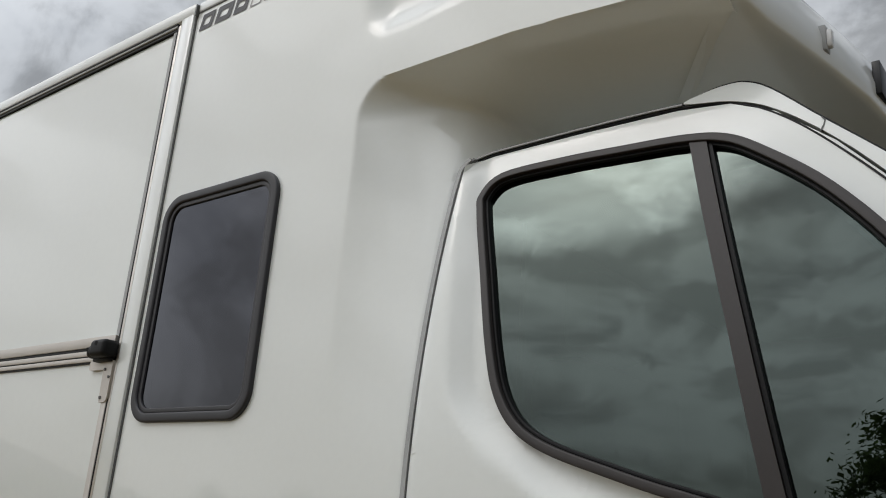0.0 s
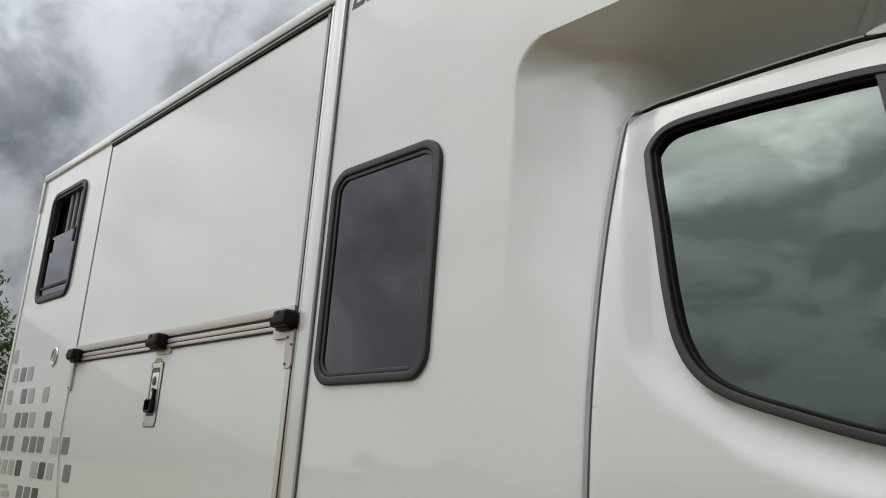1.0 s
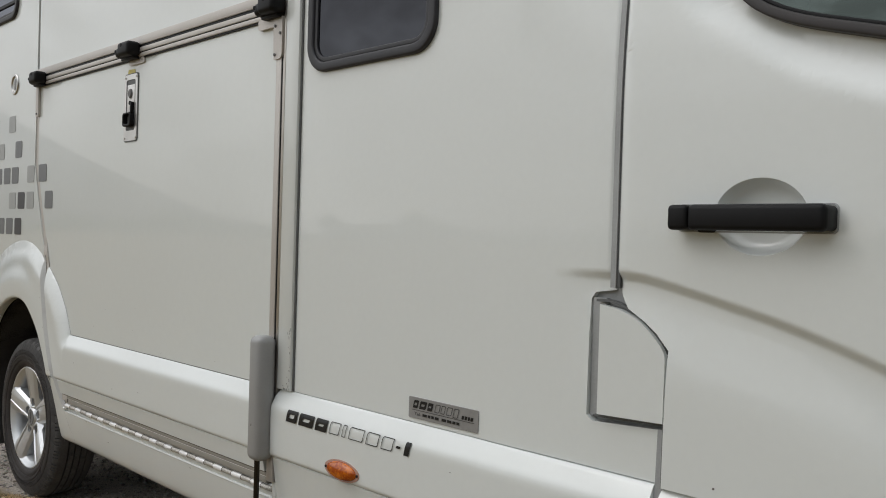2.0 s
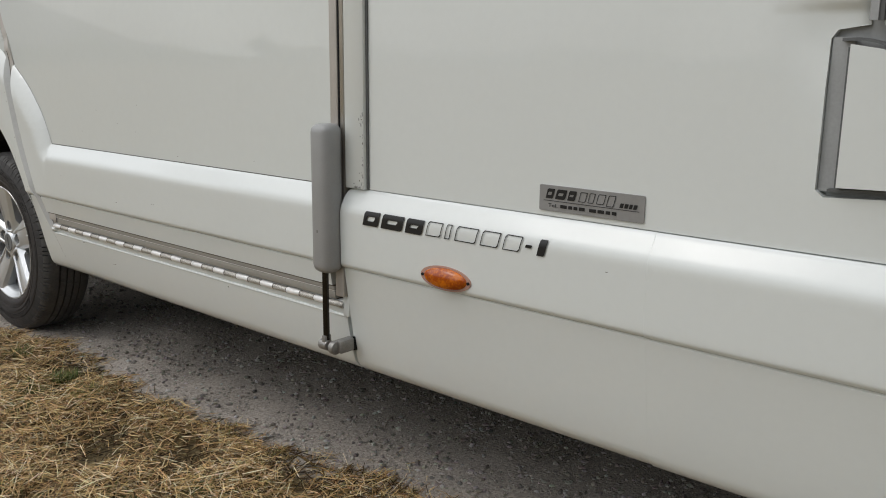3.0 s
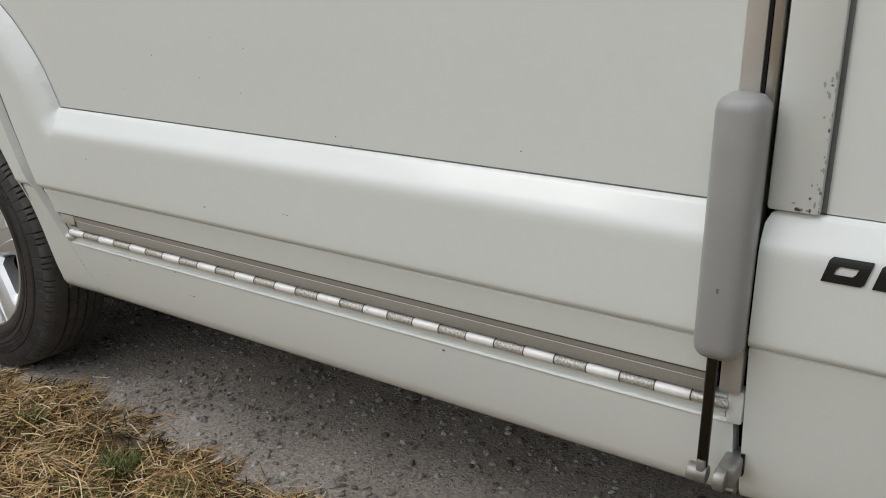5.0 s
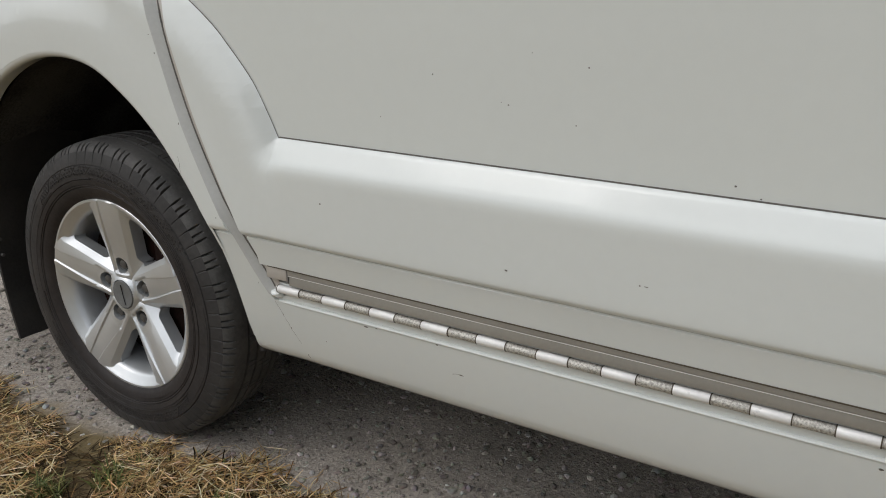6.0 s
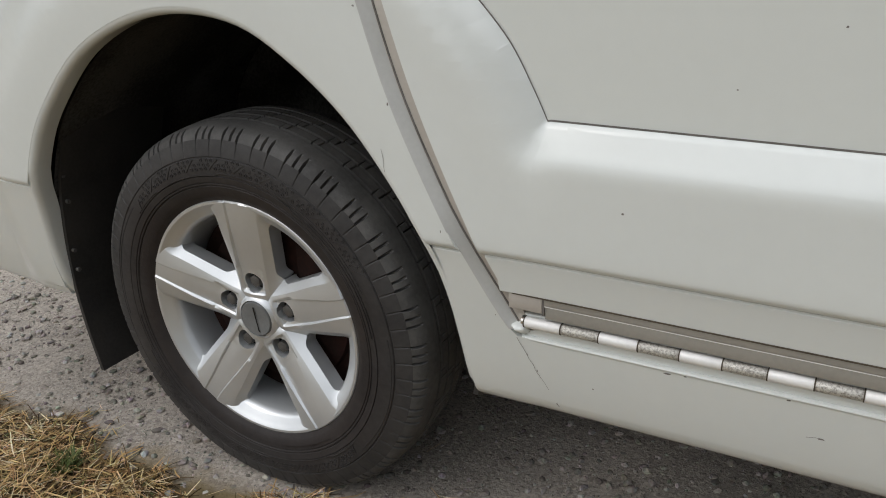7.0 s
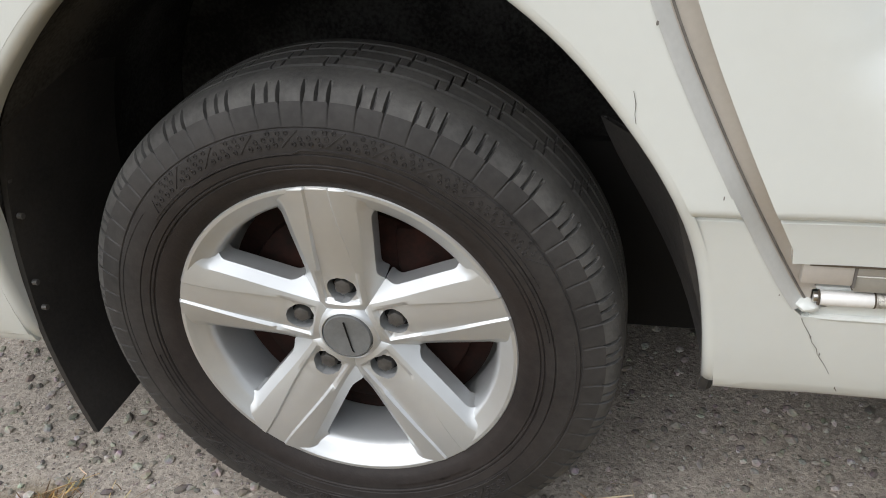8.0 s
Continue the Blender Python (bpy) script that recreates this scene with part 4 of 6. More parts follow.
side_pts = smooth_line([(3.029, 1.085), (3.029, 1.4), (3.029, 1.7), (3.028, 2.0), (3.028, 2.09), (3.032, 2.128), (3.05, 2.148)], 6)
top_pts = smooth_line([(3.045, 2.146), (3.08, 2.1535), (3.12, 2.157), (3.3, 2.160), (3.45, 2.160), (3.54, 2.156), (3.60, 2.146), (3.66, 2.121), (3.727, 2.072), (3.80, 2.000), (3.88, 1.910), (3.98, 1.79)], 6)
strip(side_pts, 0.011, lambda x, z: door_lean(z) + 0.002, SEAM, "cab_seal", "grey sealing strip behind the cab door")
strip([(x + 0.0085, z) for x, z in side_pts], 0.007, lambda x, z: door_lean(z) + 0.005, SEAMDARK, "shut_line", "dark shut line of the cab door")
strip(top_pts, 0.0035, lambda x, z: door_lean(z) + 0.019, BLACK, "gutter_seal", "thin dark joint over the cab door")
strip([(x, z + 0.0042) for x, z in top_pts if x < 3.53], 0.0045, lambda x, z: door_lean(z) + 0.015, SEAM, "gutter_edge", "grey gutter edge")
strip([(x, z + 0.0078) for x, z in top_pts if x < 3.53] + smooth_line([(3.54, 2.166), (3.575, 2.181), (3.612, 2.186), (3.645, 2.181), (3.69, 2.152), (3.78, 2.061), (3.90, 1.943)], 4), 0.0028, lambda x, z: door_lean(z) + 0.018, BLACK, "gutter_line", "black line above the gutter")
strip([(3.778, 2.060), (3.783, 2.053), (3.781, 2.043), (3.776, 2.032)], 0.002, lambda x, z: door_lean(z) + 0.0145 + 0.10 * max(0.0, x - 3.75) ** 2, SEAMDARK, "cover_joint", "thin joint across the pillar cover")
# grey strip paints the shade on the recess wall left of the flap
strip([(2.988, 0.846), (2.988, 1.0), (2.989, 1.064)], 0.030, lambda x, z: 0.010, SEAM, "flap_recess", "recess wall beside the filler flap, its shade laid on in grey")
strip([(3.000, 0.850), (3.000, 1.050)], 0.005, lambda x, z: 0.002, SEAMDARK, "flap_line", "dark line round the filler flap")
strip(smooth_line([(2.990, 1.060), (3.020, 1.060), (3.050, 1.052), (3.088, 1.033), (3.126, 0.996), (3.1370, 0.968), (3.1385, 0.93), (3.1385, 0.86)], 5), 0.0045, lambda x, z: -0.003, SEAMDARK, "flap_line", "dark line round the filler flap")
strip([(2.990, 0.8495), (3.06, 0.853), (3.137, 0.857)], 0.004, lambda x, z: -0.004, SEAMDARK, "flap_line", "dark line round the filler flap")
strip([(3.1345, 0.848), (3.132, 0.75), (3.126, 0.70), (3.125, 0.40)], 0.016, lambda x, z: -0.006, SEAM, "flap_gap", "grey shut line behind the cab door")
strip([(3.141, 0.87), (3.140, 0.75)], 0.004, lambda x, z: -0.012, SEAMDARK, "flap_line")
part("filler_flap", sheet(smooth_line([(3.1385, 0.92), (3.139, 0.968), (3.135, 0.983)], 3) + smooth_line([(3.127, 0.994), (3.108, 1.013), (3.086, 1.030), (3.068, 1.039), (3.046, 1.047)], 3) + [(3.004, 1.054), (3.004, 0.855), (3.1385, 0.8595)], -0.012, thick=0.012, lip=0.002), WHITE, truck, "white fuel filler flap set behind the door")
part("filler_recess", box(2.968, 0.020, 0.83, 3.15, 0.05, 1.09), SEAM, truck)
part("pillar_cover", sheet(smooth_line([(3.53, 2.162), (3.572, 2.178), (3.612, 2.183), (3.645, 2.178), (3.69, 2.149), (3.78, 2.058), (3.90, 1.940), (4.03, 1.80), (4.06, 1.66), (4.03, 1.74), (3.903, 1.897), (3.80, 2.014), (3.70, 2.102), (3.62, 2.142)], 4, closed=True),
                     lambda x, z: door_lean(z) + 0.016 + 0.10 * max(0.0, x - 3.75) ** 2, thick=0.03), WHITE, truck, "white roof pillar cover")

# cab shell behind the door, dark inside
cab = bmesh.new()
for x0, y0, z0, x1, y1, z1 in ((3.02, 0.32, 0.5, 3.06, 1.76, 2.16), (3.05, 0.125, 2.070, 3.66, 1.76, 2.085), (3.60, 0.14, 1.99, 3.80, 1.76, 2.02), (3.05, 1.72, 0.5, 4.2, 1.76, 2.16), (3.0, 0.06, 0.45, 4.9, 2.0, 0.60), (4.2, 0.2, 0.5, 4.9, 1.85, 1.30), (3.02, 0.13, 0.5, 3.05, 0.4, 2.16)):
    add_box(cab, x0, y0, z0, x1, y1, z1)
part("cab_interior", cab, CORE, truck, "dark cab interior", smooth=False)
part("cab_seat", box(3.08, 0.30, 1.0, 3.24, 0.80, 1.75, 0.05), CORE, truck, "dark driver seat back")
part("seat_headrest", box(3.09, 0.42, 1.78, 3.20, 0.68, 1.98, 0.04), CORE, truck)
wing = sheet([(4.075, 0.44), (4.95, 0.44), (5.0, 1.0), (4.72, 1.16), (4.10, 1.38), (4.075, 1.5)], lambda x, z: -0.015 + 0.10 * max(0.0, x - 3.75) ** 2 * 0.6, thick=0.15, xs=grid(4.1, 5.0, 0.1))
part("front_wing", wing, WHITE, truck)
front = bmesh.new()
prof = [(4.98, 0.42), (5.04, 0.60), (5.03, 0.95), (4.93, 1.05), (4.62, 1.17), (4.36, 1.27)]
fr = [[front.verts.new((x - 0.16 * (2 * t - 1) ** 4, 0.10 + 1.84 * t, z)) for x, z in prof] for t in (k / 12 for k in range(13))]
for ra, rb in zip(fr, fr[1:]):
    for i in range(len(prof) - 1):
        front.faces.new((ra[i], ra[i + 1], rb[i + 1], rb[i]))
bmesh.ops.recalc_face_normals(front, faces=front.faces[:])
part("bonnet", front, WHITE, truck, "white bonnet and nose")
screen = bmesh.new()
sc_rows = [[screen.verts.new((x - 0.14 * (2 * t - 1) ** 4, 0.16 + 0.05 * h + (1.72 - 0.10 * h) * t, z)) for x, z, h in ((4.35, 1.275, 0.0), (4.18, 1.55, 0.5), (3.97, 1.85, 1.0), (3.82, 2.04, 1.4))] for t in (k / 12 for k in range(13))]
for ra, rb in zip(sc_rows, sc_rows[1:]):
    for i in range(3):
        screen.faces.new((ra[i], ra[i + 1], rb[i + 1], rb[i]))
bmesh.ops.recalc_face_normals(screen, faces=screen.faces[:])
part("windscreen", screen, CABGLASS, truck, "tinted windscreen")
part("far_cab_door", sheet([(3.04, 0.45), (4.95, 0.45), (4.72, 1.16), (4.10, 1.38), (3.72, 2.10), (3.04, 2.14)], 1.94, thick=0.02), WHITE, truck)
part("cab_roof", box(3.02, 0.20, 2.125, 3.66, 1.92, 2.150, 0.01), WHITE, truck)

# overhang: front face that turns across the vehicle, with its underside
half = [(3.645, 0.0188), (3.659, 0.04), (3.668, 0.08), (3.684, 0.16), (3.708, 0.26), (3.738, 0.40), (3.766, 0.55), (3.790, 0.80), (3.798, 1.04)]
plan = half + [(x, 2.08 - y) for x, y in reversed(half[:-1])]
levels = [(-0.62, 2.164), (-0.34, 2.229), (-0.15, 2.273), (-0.02, 2.3035), (-0.004, 2.3075), (0.0, 2.314), (0.0, 2.36), (-0.015, 2.43), (-0.06, 2.50), (-0.40, 2.70), (-0.75, 2.80)]
luton = bmesh.new()
rows_l = []
for off, z in levels:
    ring_v = []
    for x, y in plan:
        side = min(y, 2.08 - y)
        s = smoothstep(0.019, 0.22, side)
        low = z < 2.31
        if low:
            inset_x = min(-off, max(0.0, (side - 0.0188) * 1.03))
            inx, zz = -inset_x, 2.3085 - inset_x / 4.3 + (1 - s) * (edge_z(3.645) - 2.31)
        else:
            inx, zz = off * (0.3 + 0.7 * s), z + ((1 - s) * (edge_z(3.645) - 2.31) if z < 2.35 else 0.0)
        ring_v.append(luton.verts.new((x + inx, y, zz)))
    rows_l.append(ring_v)
for ra, rb in zip(rows_l, rows_l[1:]):
    for i in range(len(plan) - 1):
        luton.faces.new((ra[i], ra[i + 1], rb[i + 1], rb[i]))
bmesh.ops.recalc_face_normals(luton, faces=luton.faces[:])
part("overhang_nose", luton, WHITE, truck, "white front of the overhang above the cab", angle=60)
part("overhang_floor", box(3.03, 0.60, 2.165, 3.62, 1.50, 2.175), WHITE, truck, smooth=False)
part("overhang_floor", box(3.25, 0.16, 2.318, 3.66, 1.92, 2.324), WHITE, truck, smooth=False)
part("overhang_far_side", sheet([(3.0, 2.2), (3.60, 2.3), (3.60, 2.55), (3.0, 2.81)], 2.07, thick=0.01), WHITE, truck)
part("overhang_top", box(2.99, 0.035, 2.70, 3.06, 2.05, 2.80), WHITE, truck, smooth=False)

# ---- wheel ----
HUB = (0.0, 0.0, 0.335)


SIDEWALL_ROWS = 29


def tyre_mesh(first, last):
    """Part of the tyre between two rows of its profile: sidewall or tread."""
    side = [(0.060, 0.205), (0.046, 0.212), (0.040, 0.2195), (0.0352, 0.2262), (0.0330, 0.2300), (0.0326, 0.2312), (0.0318, 0.2326), (0.0300, 0.2420), (0.0290, 0.2462), (0.0302, 0.2474), (0.0302, 0.2482), (0.0278, 0.2494),
            (0.0275, 0.2512), (0.0290, 0.2522), (0.0290, 0.2530), (0.0272, 0.2540), (0.0262, 0.2600), (0.0256, 0.2640), (0.0274, 0.2648), (0.0274, 0.2654), (0.0260, 0.2664), (0.0258, 0.2750), (0.0264, 0.2860), (0.0276, 0.2930), (0.0298, 0.2942), (0.0300, 0.2952), (0.0288, 0.2966), (0.0308, 0.3050), (0.0338, 0.3150)]
    tread = [(0.0366, 0.3225), (0.0410, 0.3298), (0.0470, 0.3352), (0.0560, 0.3392), (0.0680, 0.3413), (0.0860, 0.3428), (0.0868, 0.3260), (0.0922, 0.3260), (0.0930, 0.3430), (0.1120, 0.3436), (0.1126, 0.3260), (0.1178, 0.3260), (0.1184, 0.3436),
             (0.1390, 0.3432), (0.1396, 0.3260), (0.1448, 0.3260), (0.1454, 0.3430), (0.1640, 0.3422), (0.1648, 0.3360), (0.1688, 0.3360), (0.1696, 0.3418), (0.1860, 0.3400), (0.2000, 0.3340), (0.2130, 0.3180), (0.2200, 0.2900), (0.2200, 0.2550), (0.2080, 0.2150), (0.2000, 0.2050)]
    prof = side + tread
    seg = 1224
    long_cut, short_cut, thin_cut = set(), set(), set()
    for b in range(34):
        c = b * 36 + (b * 7) % 3
        long_cut |= {c % seg, (c + 1) % seg, (c + 17) % seg, (c + 18) % seg}
        short_cut |= {(c + 8) % seg, (c + 9) % seg}
        thin_cut |= {c % seg, (c + 18) % seg}

    def warp(i, kk, y, r):
        if r > 0.3240 and y < 0.0560 and kk in long_cut:
            return -0.0130
        if r > 0.3280 and y < 0.0500 and kk in short_cut:
            return -0.0095
        # fine lines that run on from the slits into the sidewall
        if 0.3 < r < 0.3240 and y < 0.05 and kk in thin_cut:
            return -0.0040
        # sipes across the ribs
        if 0.088 < y < 0.165 and r > 0.34 and (kk + 7 * int(y * 40)) % 36 == 0:
            return -0.0110
        return 0.0

    bm = lathe(prof, seg, HUB, warp)
    bm.faces.ensure_lookup_table()
    rows = len(prof) - 1
    bmesh.ops.delete(bm, geom=[f for f in bm.faces if not first <= f.index % rows < min(last, rows)], context="FACES")
    for v in bm.verts:
        # flattened where it stands
        if v.co.z < -0.001:
            v.co.z = -0.001
    return bm


wheel = empty("wheel")
wheel.parent = truck
tyre = part("tyre", tyre_mesh(0, SIDEWALL_ROWS), RUBBER, wheel, "worn black tyre sidewall", angle=28)
part("tread", tyre_mesh(SIDEWALL_ROWS, 99), TREAD, wheel, "dusty worn tread with grooves", angle=28)
SP = [90 + 72 * k + 1.5 for k in range(5)]


def polar(r, a):
    return (r * math.cos(radians(a)), HUB[2] + r * math.sin(radians(a)))


def spoke_half(v):
    return min(0.0320 + 0.0115 * smoothstep(0.05, 0.20, v), 0.7265 * v - 0.0005) + 0.006 * smoothstep(0.192, 0.217, v)


def spoke_foot(v):
    """Half-width at the foot of the flank, where the opening or the next spoke begins."""
    hw = spoke_half(v)
    web = (0.090 - v * 0.809) / 0.588
    turn = 0.020
    into = min(max(0.0, v - (0.1895 - turn)), turn)
    outer = hw + 0.0120 + turn - math.sqrt(turn * turn - into * into) - 0.030 * smoothstep(0.194, 0.214, v)
    return max(hw + 0.0005, min(0.7265 * v, -smin(-web, -outer, 0.017)))


def spoke_mesh(a):
    """One spoke: a sunken plate between two raised shoulders, smooth flanks that fall to a valley, and a bolt pocket."""
    bm = bmesh.new()
    ca, sa = math.cos(radians(a)), math.sin(radians(a))
    vs_list = [0.030 + 0.003 * i for i in range(36)] + [0.1405, 0.146, 0.152, 0.158, 0.164] + [0.168 + 0.0024 * i for i in range(10)] + [0.194, 0.200, 0.206, 0.212, 0.2168, 0.2194, 0.2206]
    rows, local = [], {}
    for v in vs_list:
        y0 = 0.0560 - 0.0215 * smoothstep(0.03, 0.24, v) ** 0.9 + 0.007 * smoothstep(0.2185, 0.2206, v)
        hw, ft = spoke_half(v), spoke_foot(v)
        drop = min(0.030, 0.95 * (ft - hw)) * (1 - 0.6 * smoothstep(0.175, 0.2165, v))
        k = smoothstep(0.085, 0.215, v)
        pa, pb = -0.0235 + 0.0085 * k, 0.0225 - 0.0085 * k
        far = smoothstep(0.0935, 0.0975, v)
        us = [-hw, -hw * 0.96, (-hw + pa) / 2, pa - 0.006, pa - 0.0015, pa + 0.0012, pa + 0.003, -0.007, 0.002, 0.012, pb - 0.003, pb - 0.0012, pb + 0.0015, pb + 0.006, (hw + pb) / 2, hw * 0.96, hw]
        lo, hi = -hw * 0.97, hw * 0.97
        us = [us[0]] + [min(max(u, lo + 0.0002 * i), hi - 0.0002 * (15 - i)) for i, u in enumerate(us[1:-1])] + [us[-1]]
        row = []
        for t in (1.0, 0.8, 0.55, 0.3, 0.12):
            row.append((-hw - t * (ft - hw), 0.0062 + drop * t))
        for u in us:
            inside = smoothstep(pa - 0.0012, pa + 0.0012, u) * smoothstep(pb + 0.0012, pb - 0.0012, u)
            h = 0.0062 * (u / hw) ** 2 + far * ((0.0056 - 0.0030 * k) * inside) + (1 - far) * 0.0060 * smoothstep(0.80, 0.62, abs(u) / hw) * smoothstep(0.045, 0.052, v)
            row.append((u, h))
        row += [(hw + (-u - hw), h) for u, h in reversed(row[:5])]
        row = [(-ft + 0.002, row[0][1] + 0.030), (-ft + 0.0004, row[0][1] + 0.003)] + row + [(ft - 0.0004, row[-1][1] + 0.003), (ft - 0.002, row[-1][1] + 0.030)]
        line = []
        bend = smoothstep(0.165, 0.214, v)
        for u, h in row:
            # the outer end follows the round of the rim
            vr = v - bend * (v - math.sqrt(max(0.0, v * v - u * u)))
            vert = bm.verts.new((vr * ca - u * sa, y0 + h, HUB[2] + vr * sa + u * ca))
            local[vert] = (u, v)
            line.append(vert)
        rows.append(line)
    for ra, rb in zip(rows, rows[1:]):
        for i in range(len(ra) - 1):
            bm.faces.new((ra[i], ra[i + 1], rb[i + 1], rb[i]))
    # pocket for the bolt
    inside = [f for f in bm.faces if math.hypot(local_mid(f, local)[0], local_mid(f, local)[1] - 0.0655) < 0.0185]
    bmesh.ops.delete(bm, geom=inside, context="FACES")
    hole = [e for e in bm.edges if len(e.link_faces) == 1 and all(math.hypot(local[v][0], local[v][1] - 0.0655) < 0.0245 for v in e.verts)]
    for vert in {v for e in hole for v in e.verts}:
        u, v = local[vert]
        d = math.hypot(u, v - 0.0655) or 1.0
        u, v = u * 0.0188 / d, 0.0655 + (v - 0.0655) * 0.0188 / d
        vert.co.x, vert.co.z = v * ca - u * sa, HUB[2] + v * sa + u * ca
    r = bmesh.ops.extrude_edge_only(bm, edges=hole)
    for g in r["geom"]:
        if isinstance(g, bmesh.types.BMVert):
            g.co.y += 0.026
    for vert in [v for v in bm.verts if not v.link_faces]:
        bm.verts.remove(vert)
    bmesh.ops.recalc_face_normals(bm, faces=bm.faces[:])
    out = [f for f in bm.faces if abs(f.normal.y) > 0.7]
    if sum(f.normal.y for f in out) > 0:
        bmesh.ops.reverse_faces(bm, faces=bm.faces[:])
    return bm


def local_mid(f, local):
    n = len(f.verts)
    return sum(local[v][0] for v in f.verts) / n, sum(local[v][1] for v in f.verts) / n


rim = part("rim", lathe([(0.20, 0.190), (0.12, 0.186), (0.085, 0.1865), (0.066, 0.1885), (0.056, 0.1915), (0.0505, 0.1965), (0.0465, 0.2040), (0.0420, 0.2085), (0.0385, 0.2135), (0.0385, 0.2180), (0.0415, 0.2205), (0.05, 0.2195)], 160, HUB), ALLOY, wheel,
           "five-spoke silver alloy rim with scuffed edge")
for s in SP:
    part("spoke", spoke_mesh(s), ALLOY, wheel, "silver spoke with a sunken plate", angle=22)
part("hub_boss", lathe([(0.0640, 0.043), (0.0580, 0.0405), (0.0540, 0.0372), (0.0525, 0.034), (0.058, 0.0335)], 48, HUB), ALLOY, wheel)
part("hub_cap", lathe([(0.0525, 0.0), (0.0520, 0.020), (0.0505, 0.0285), (0.0505, 0.031), (0.054, 0.0325), (0.062, 0.033)], 48, HUB), CAPGREY, wheel, "dark grey centre cap with a thin slanted mark")
part("cap_mark", sheet([(-0.003, 0.357), (-0.001, 0.3575), (0.0055, 0.315), (0.0075, 0.311), (0.0045, 0.313)], 0.0498, thick=0.001), BLACK, wheel)
for s in SP:
    x, z = polar(0.066, s)
    b = rod((x, 0.0635, z), (x, 0.095, z), 0.0118, 6, bevel=0.0028)
    part("wheel_bolt", b, BOLTGREY, wheel)
    part("bolt_cup", rod((x, 0.080, z), (x, 0.10, z), 0.0200, 20), CORE, wheel)
# outer step is added: its dark colour stands for shade in the openings
part("brake_disc", lathe([(0.112, 0.03), (0.108, 0.140), (0.112, 0.150), (0.122, 0.152), (0.122, 0.180), (0.16, 0.180)], 64, HUB), RUST, wheel, "rusty brake disc, widened to darken the rim openings")
part("hub_body", rod((0, 0.10, HUB[2]), (0, 0.30, HUB[2]), 0.07, 24), CORE, wheel)
part("caliper", box(0.06, 0.10, 0.40, 0.15, 0.19, 0.47, 0.01), RUST, wheel)
part("axle_beam", rod((0, 0.25, HUB[2]), (0, 1.85, HUB[2]), 0.045, 16), CORE, truck, "dark rear axle")

# wheel housing
la = [(x * 1.01, 0.335 + (z - 0.335) * 1.01) for x, z in ARCH]
for points, mat, label in (([p for p in la if p[0] < -0.02 and p[1] > 0.36], FELT, "black felt lining behind the wheel"), ([p for p in la if p[0] > -0.05 and p[1] > 0.36], LINER, "plastic wheel arch liner, its grey lightened for missing light")):
    liner = bmesh.new()
    fa = [liner.verts.new((x, 0.018, z)) for x, z in points]
    ba = [liner.verts.new((x, 0.50, z)) for x, z in points]
    for i in range(len(points) - 1):
        liner.faces.new((fa[i], fa[i + 1], ba[i + 1], ba[i]))
    part("arch_liner", liner, mat, truck, label)
inner = bmesh.new()
inner.faces.new([inner.verts.new((x, 0.502, z)) for x, z in la])
part("inner_wall", inner, FELT, truck, "black felt inner wall of the wheel housing", smooth=False)


def flap_shape(rows, y0, y1, name, label, skew=0.0):
    """A hanging rubber flap, bent along its height: rows of (x, z)."""
    bm = bmesh.new()
    a = [[bm.verts.new((x - skew * c * smoothstep(rows[-1][1], rows[-1][1] + 0.32, z) + (0.004 if s else -0.004) + 0.012 * (c if c < 0.5 else 1 - c), y0 + (y1 - y0) * c * (1.0 if not skew else 0.08 + 0.92 * smoothstep(rows[-1][1], rows[-1][1] + 0.20, z)), z)) for c in (0, 0.06, 0.5, 0.94, 1)] for s in (0, 1) for x, z in rows]
    n = len(rows)
    for s in (0, 1):
        for i in range(n - 1):
            for c in range(4):
                bm.faces.new((a[s * n + i][c], a[s * n + i + 1][c], a[s * n + i + 1][c + 1], a[s * n + i][c + 1]))
    for i in range(n - 1):
        for c in (0, 4):
            bm.faces.new((a[i][c], a[i + 1][c], a[n + i + 1][c], a[n + i][c]))
    for c in range(4):
        bm.faces.new((a[n - 1][c], a[n - 1][c + 1], a[2 * n - 1][c + 1], a[2 * n - 1][c]))
    bmesh.ops.recalc_face_normals(bm, faces=bm.faces[:])
    return part(name, bm, MUDFLAP, truck, label)


rear_flap = flap_shape(smooth_line([(-0.285, 0.755), (-0.335, 0.70), (-0.375, 0.62), (-0.405, 0.52), (-0.420, 0.42), (-0.425, 0.32), (-0.415, 0.22), (-0.400, 0.142)], 4), 0.024, 0.27, "mudflap", "black rubber mudflap behind the wheel")
for z in (0.36, 0.40, 0.50, 0.55):
    x = -0.425 if z < 0.45 else -0.41
    part("rivet", rod((x + 0.010, 0.030, z), (x + 0.017, 0.030, z), 0.004, 10), BOLTGREY, rear_flap)
flap_shape(smooth_line([(0.378, 0.60), (0.402, 0.50), (0.424, 0.42), (0.434, 0.345), (0.431, 0.314)], 4), 0.034, 0.15, "front_mudflap", "black rubber stone guard ahead of the wheel", 0.075)
part("rear_bumper", box(-0.95, 0.02, 0.36, -0.86, 2.05, 0.55, 0.02), WHITE, truck)
copy_thing(wheel, Matrix.Translation((0, 2.08, 0)) @ Matrix.Diagonal((1, -1, 1, 1)))


# rings and thin lines moulded into the sidewall
def wall_y(r):
    """How deep the sidewall lies at a radius."""
    return 0.0258 + 0.0018 * smoothstep(0.275, 0.293, r) + 0.003 * smoothstep(0.298, 0.312, r)


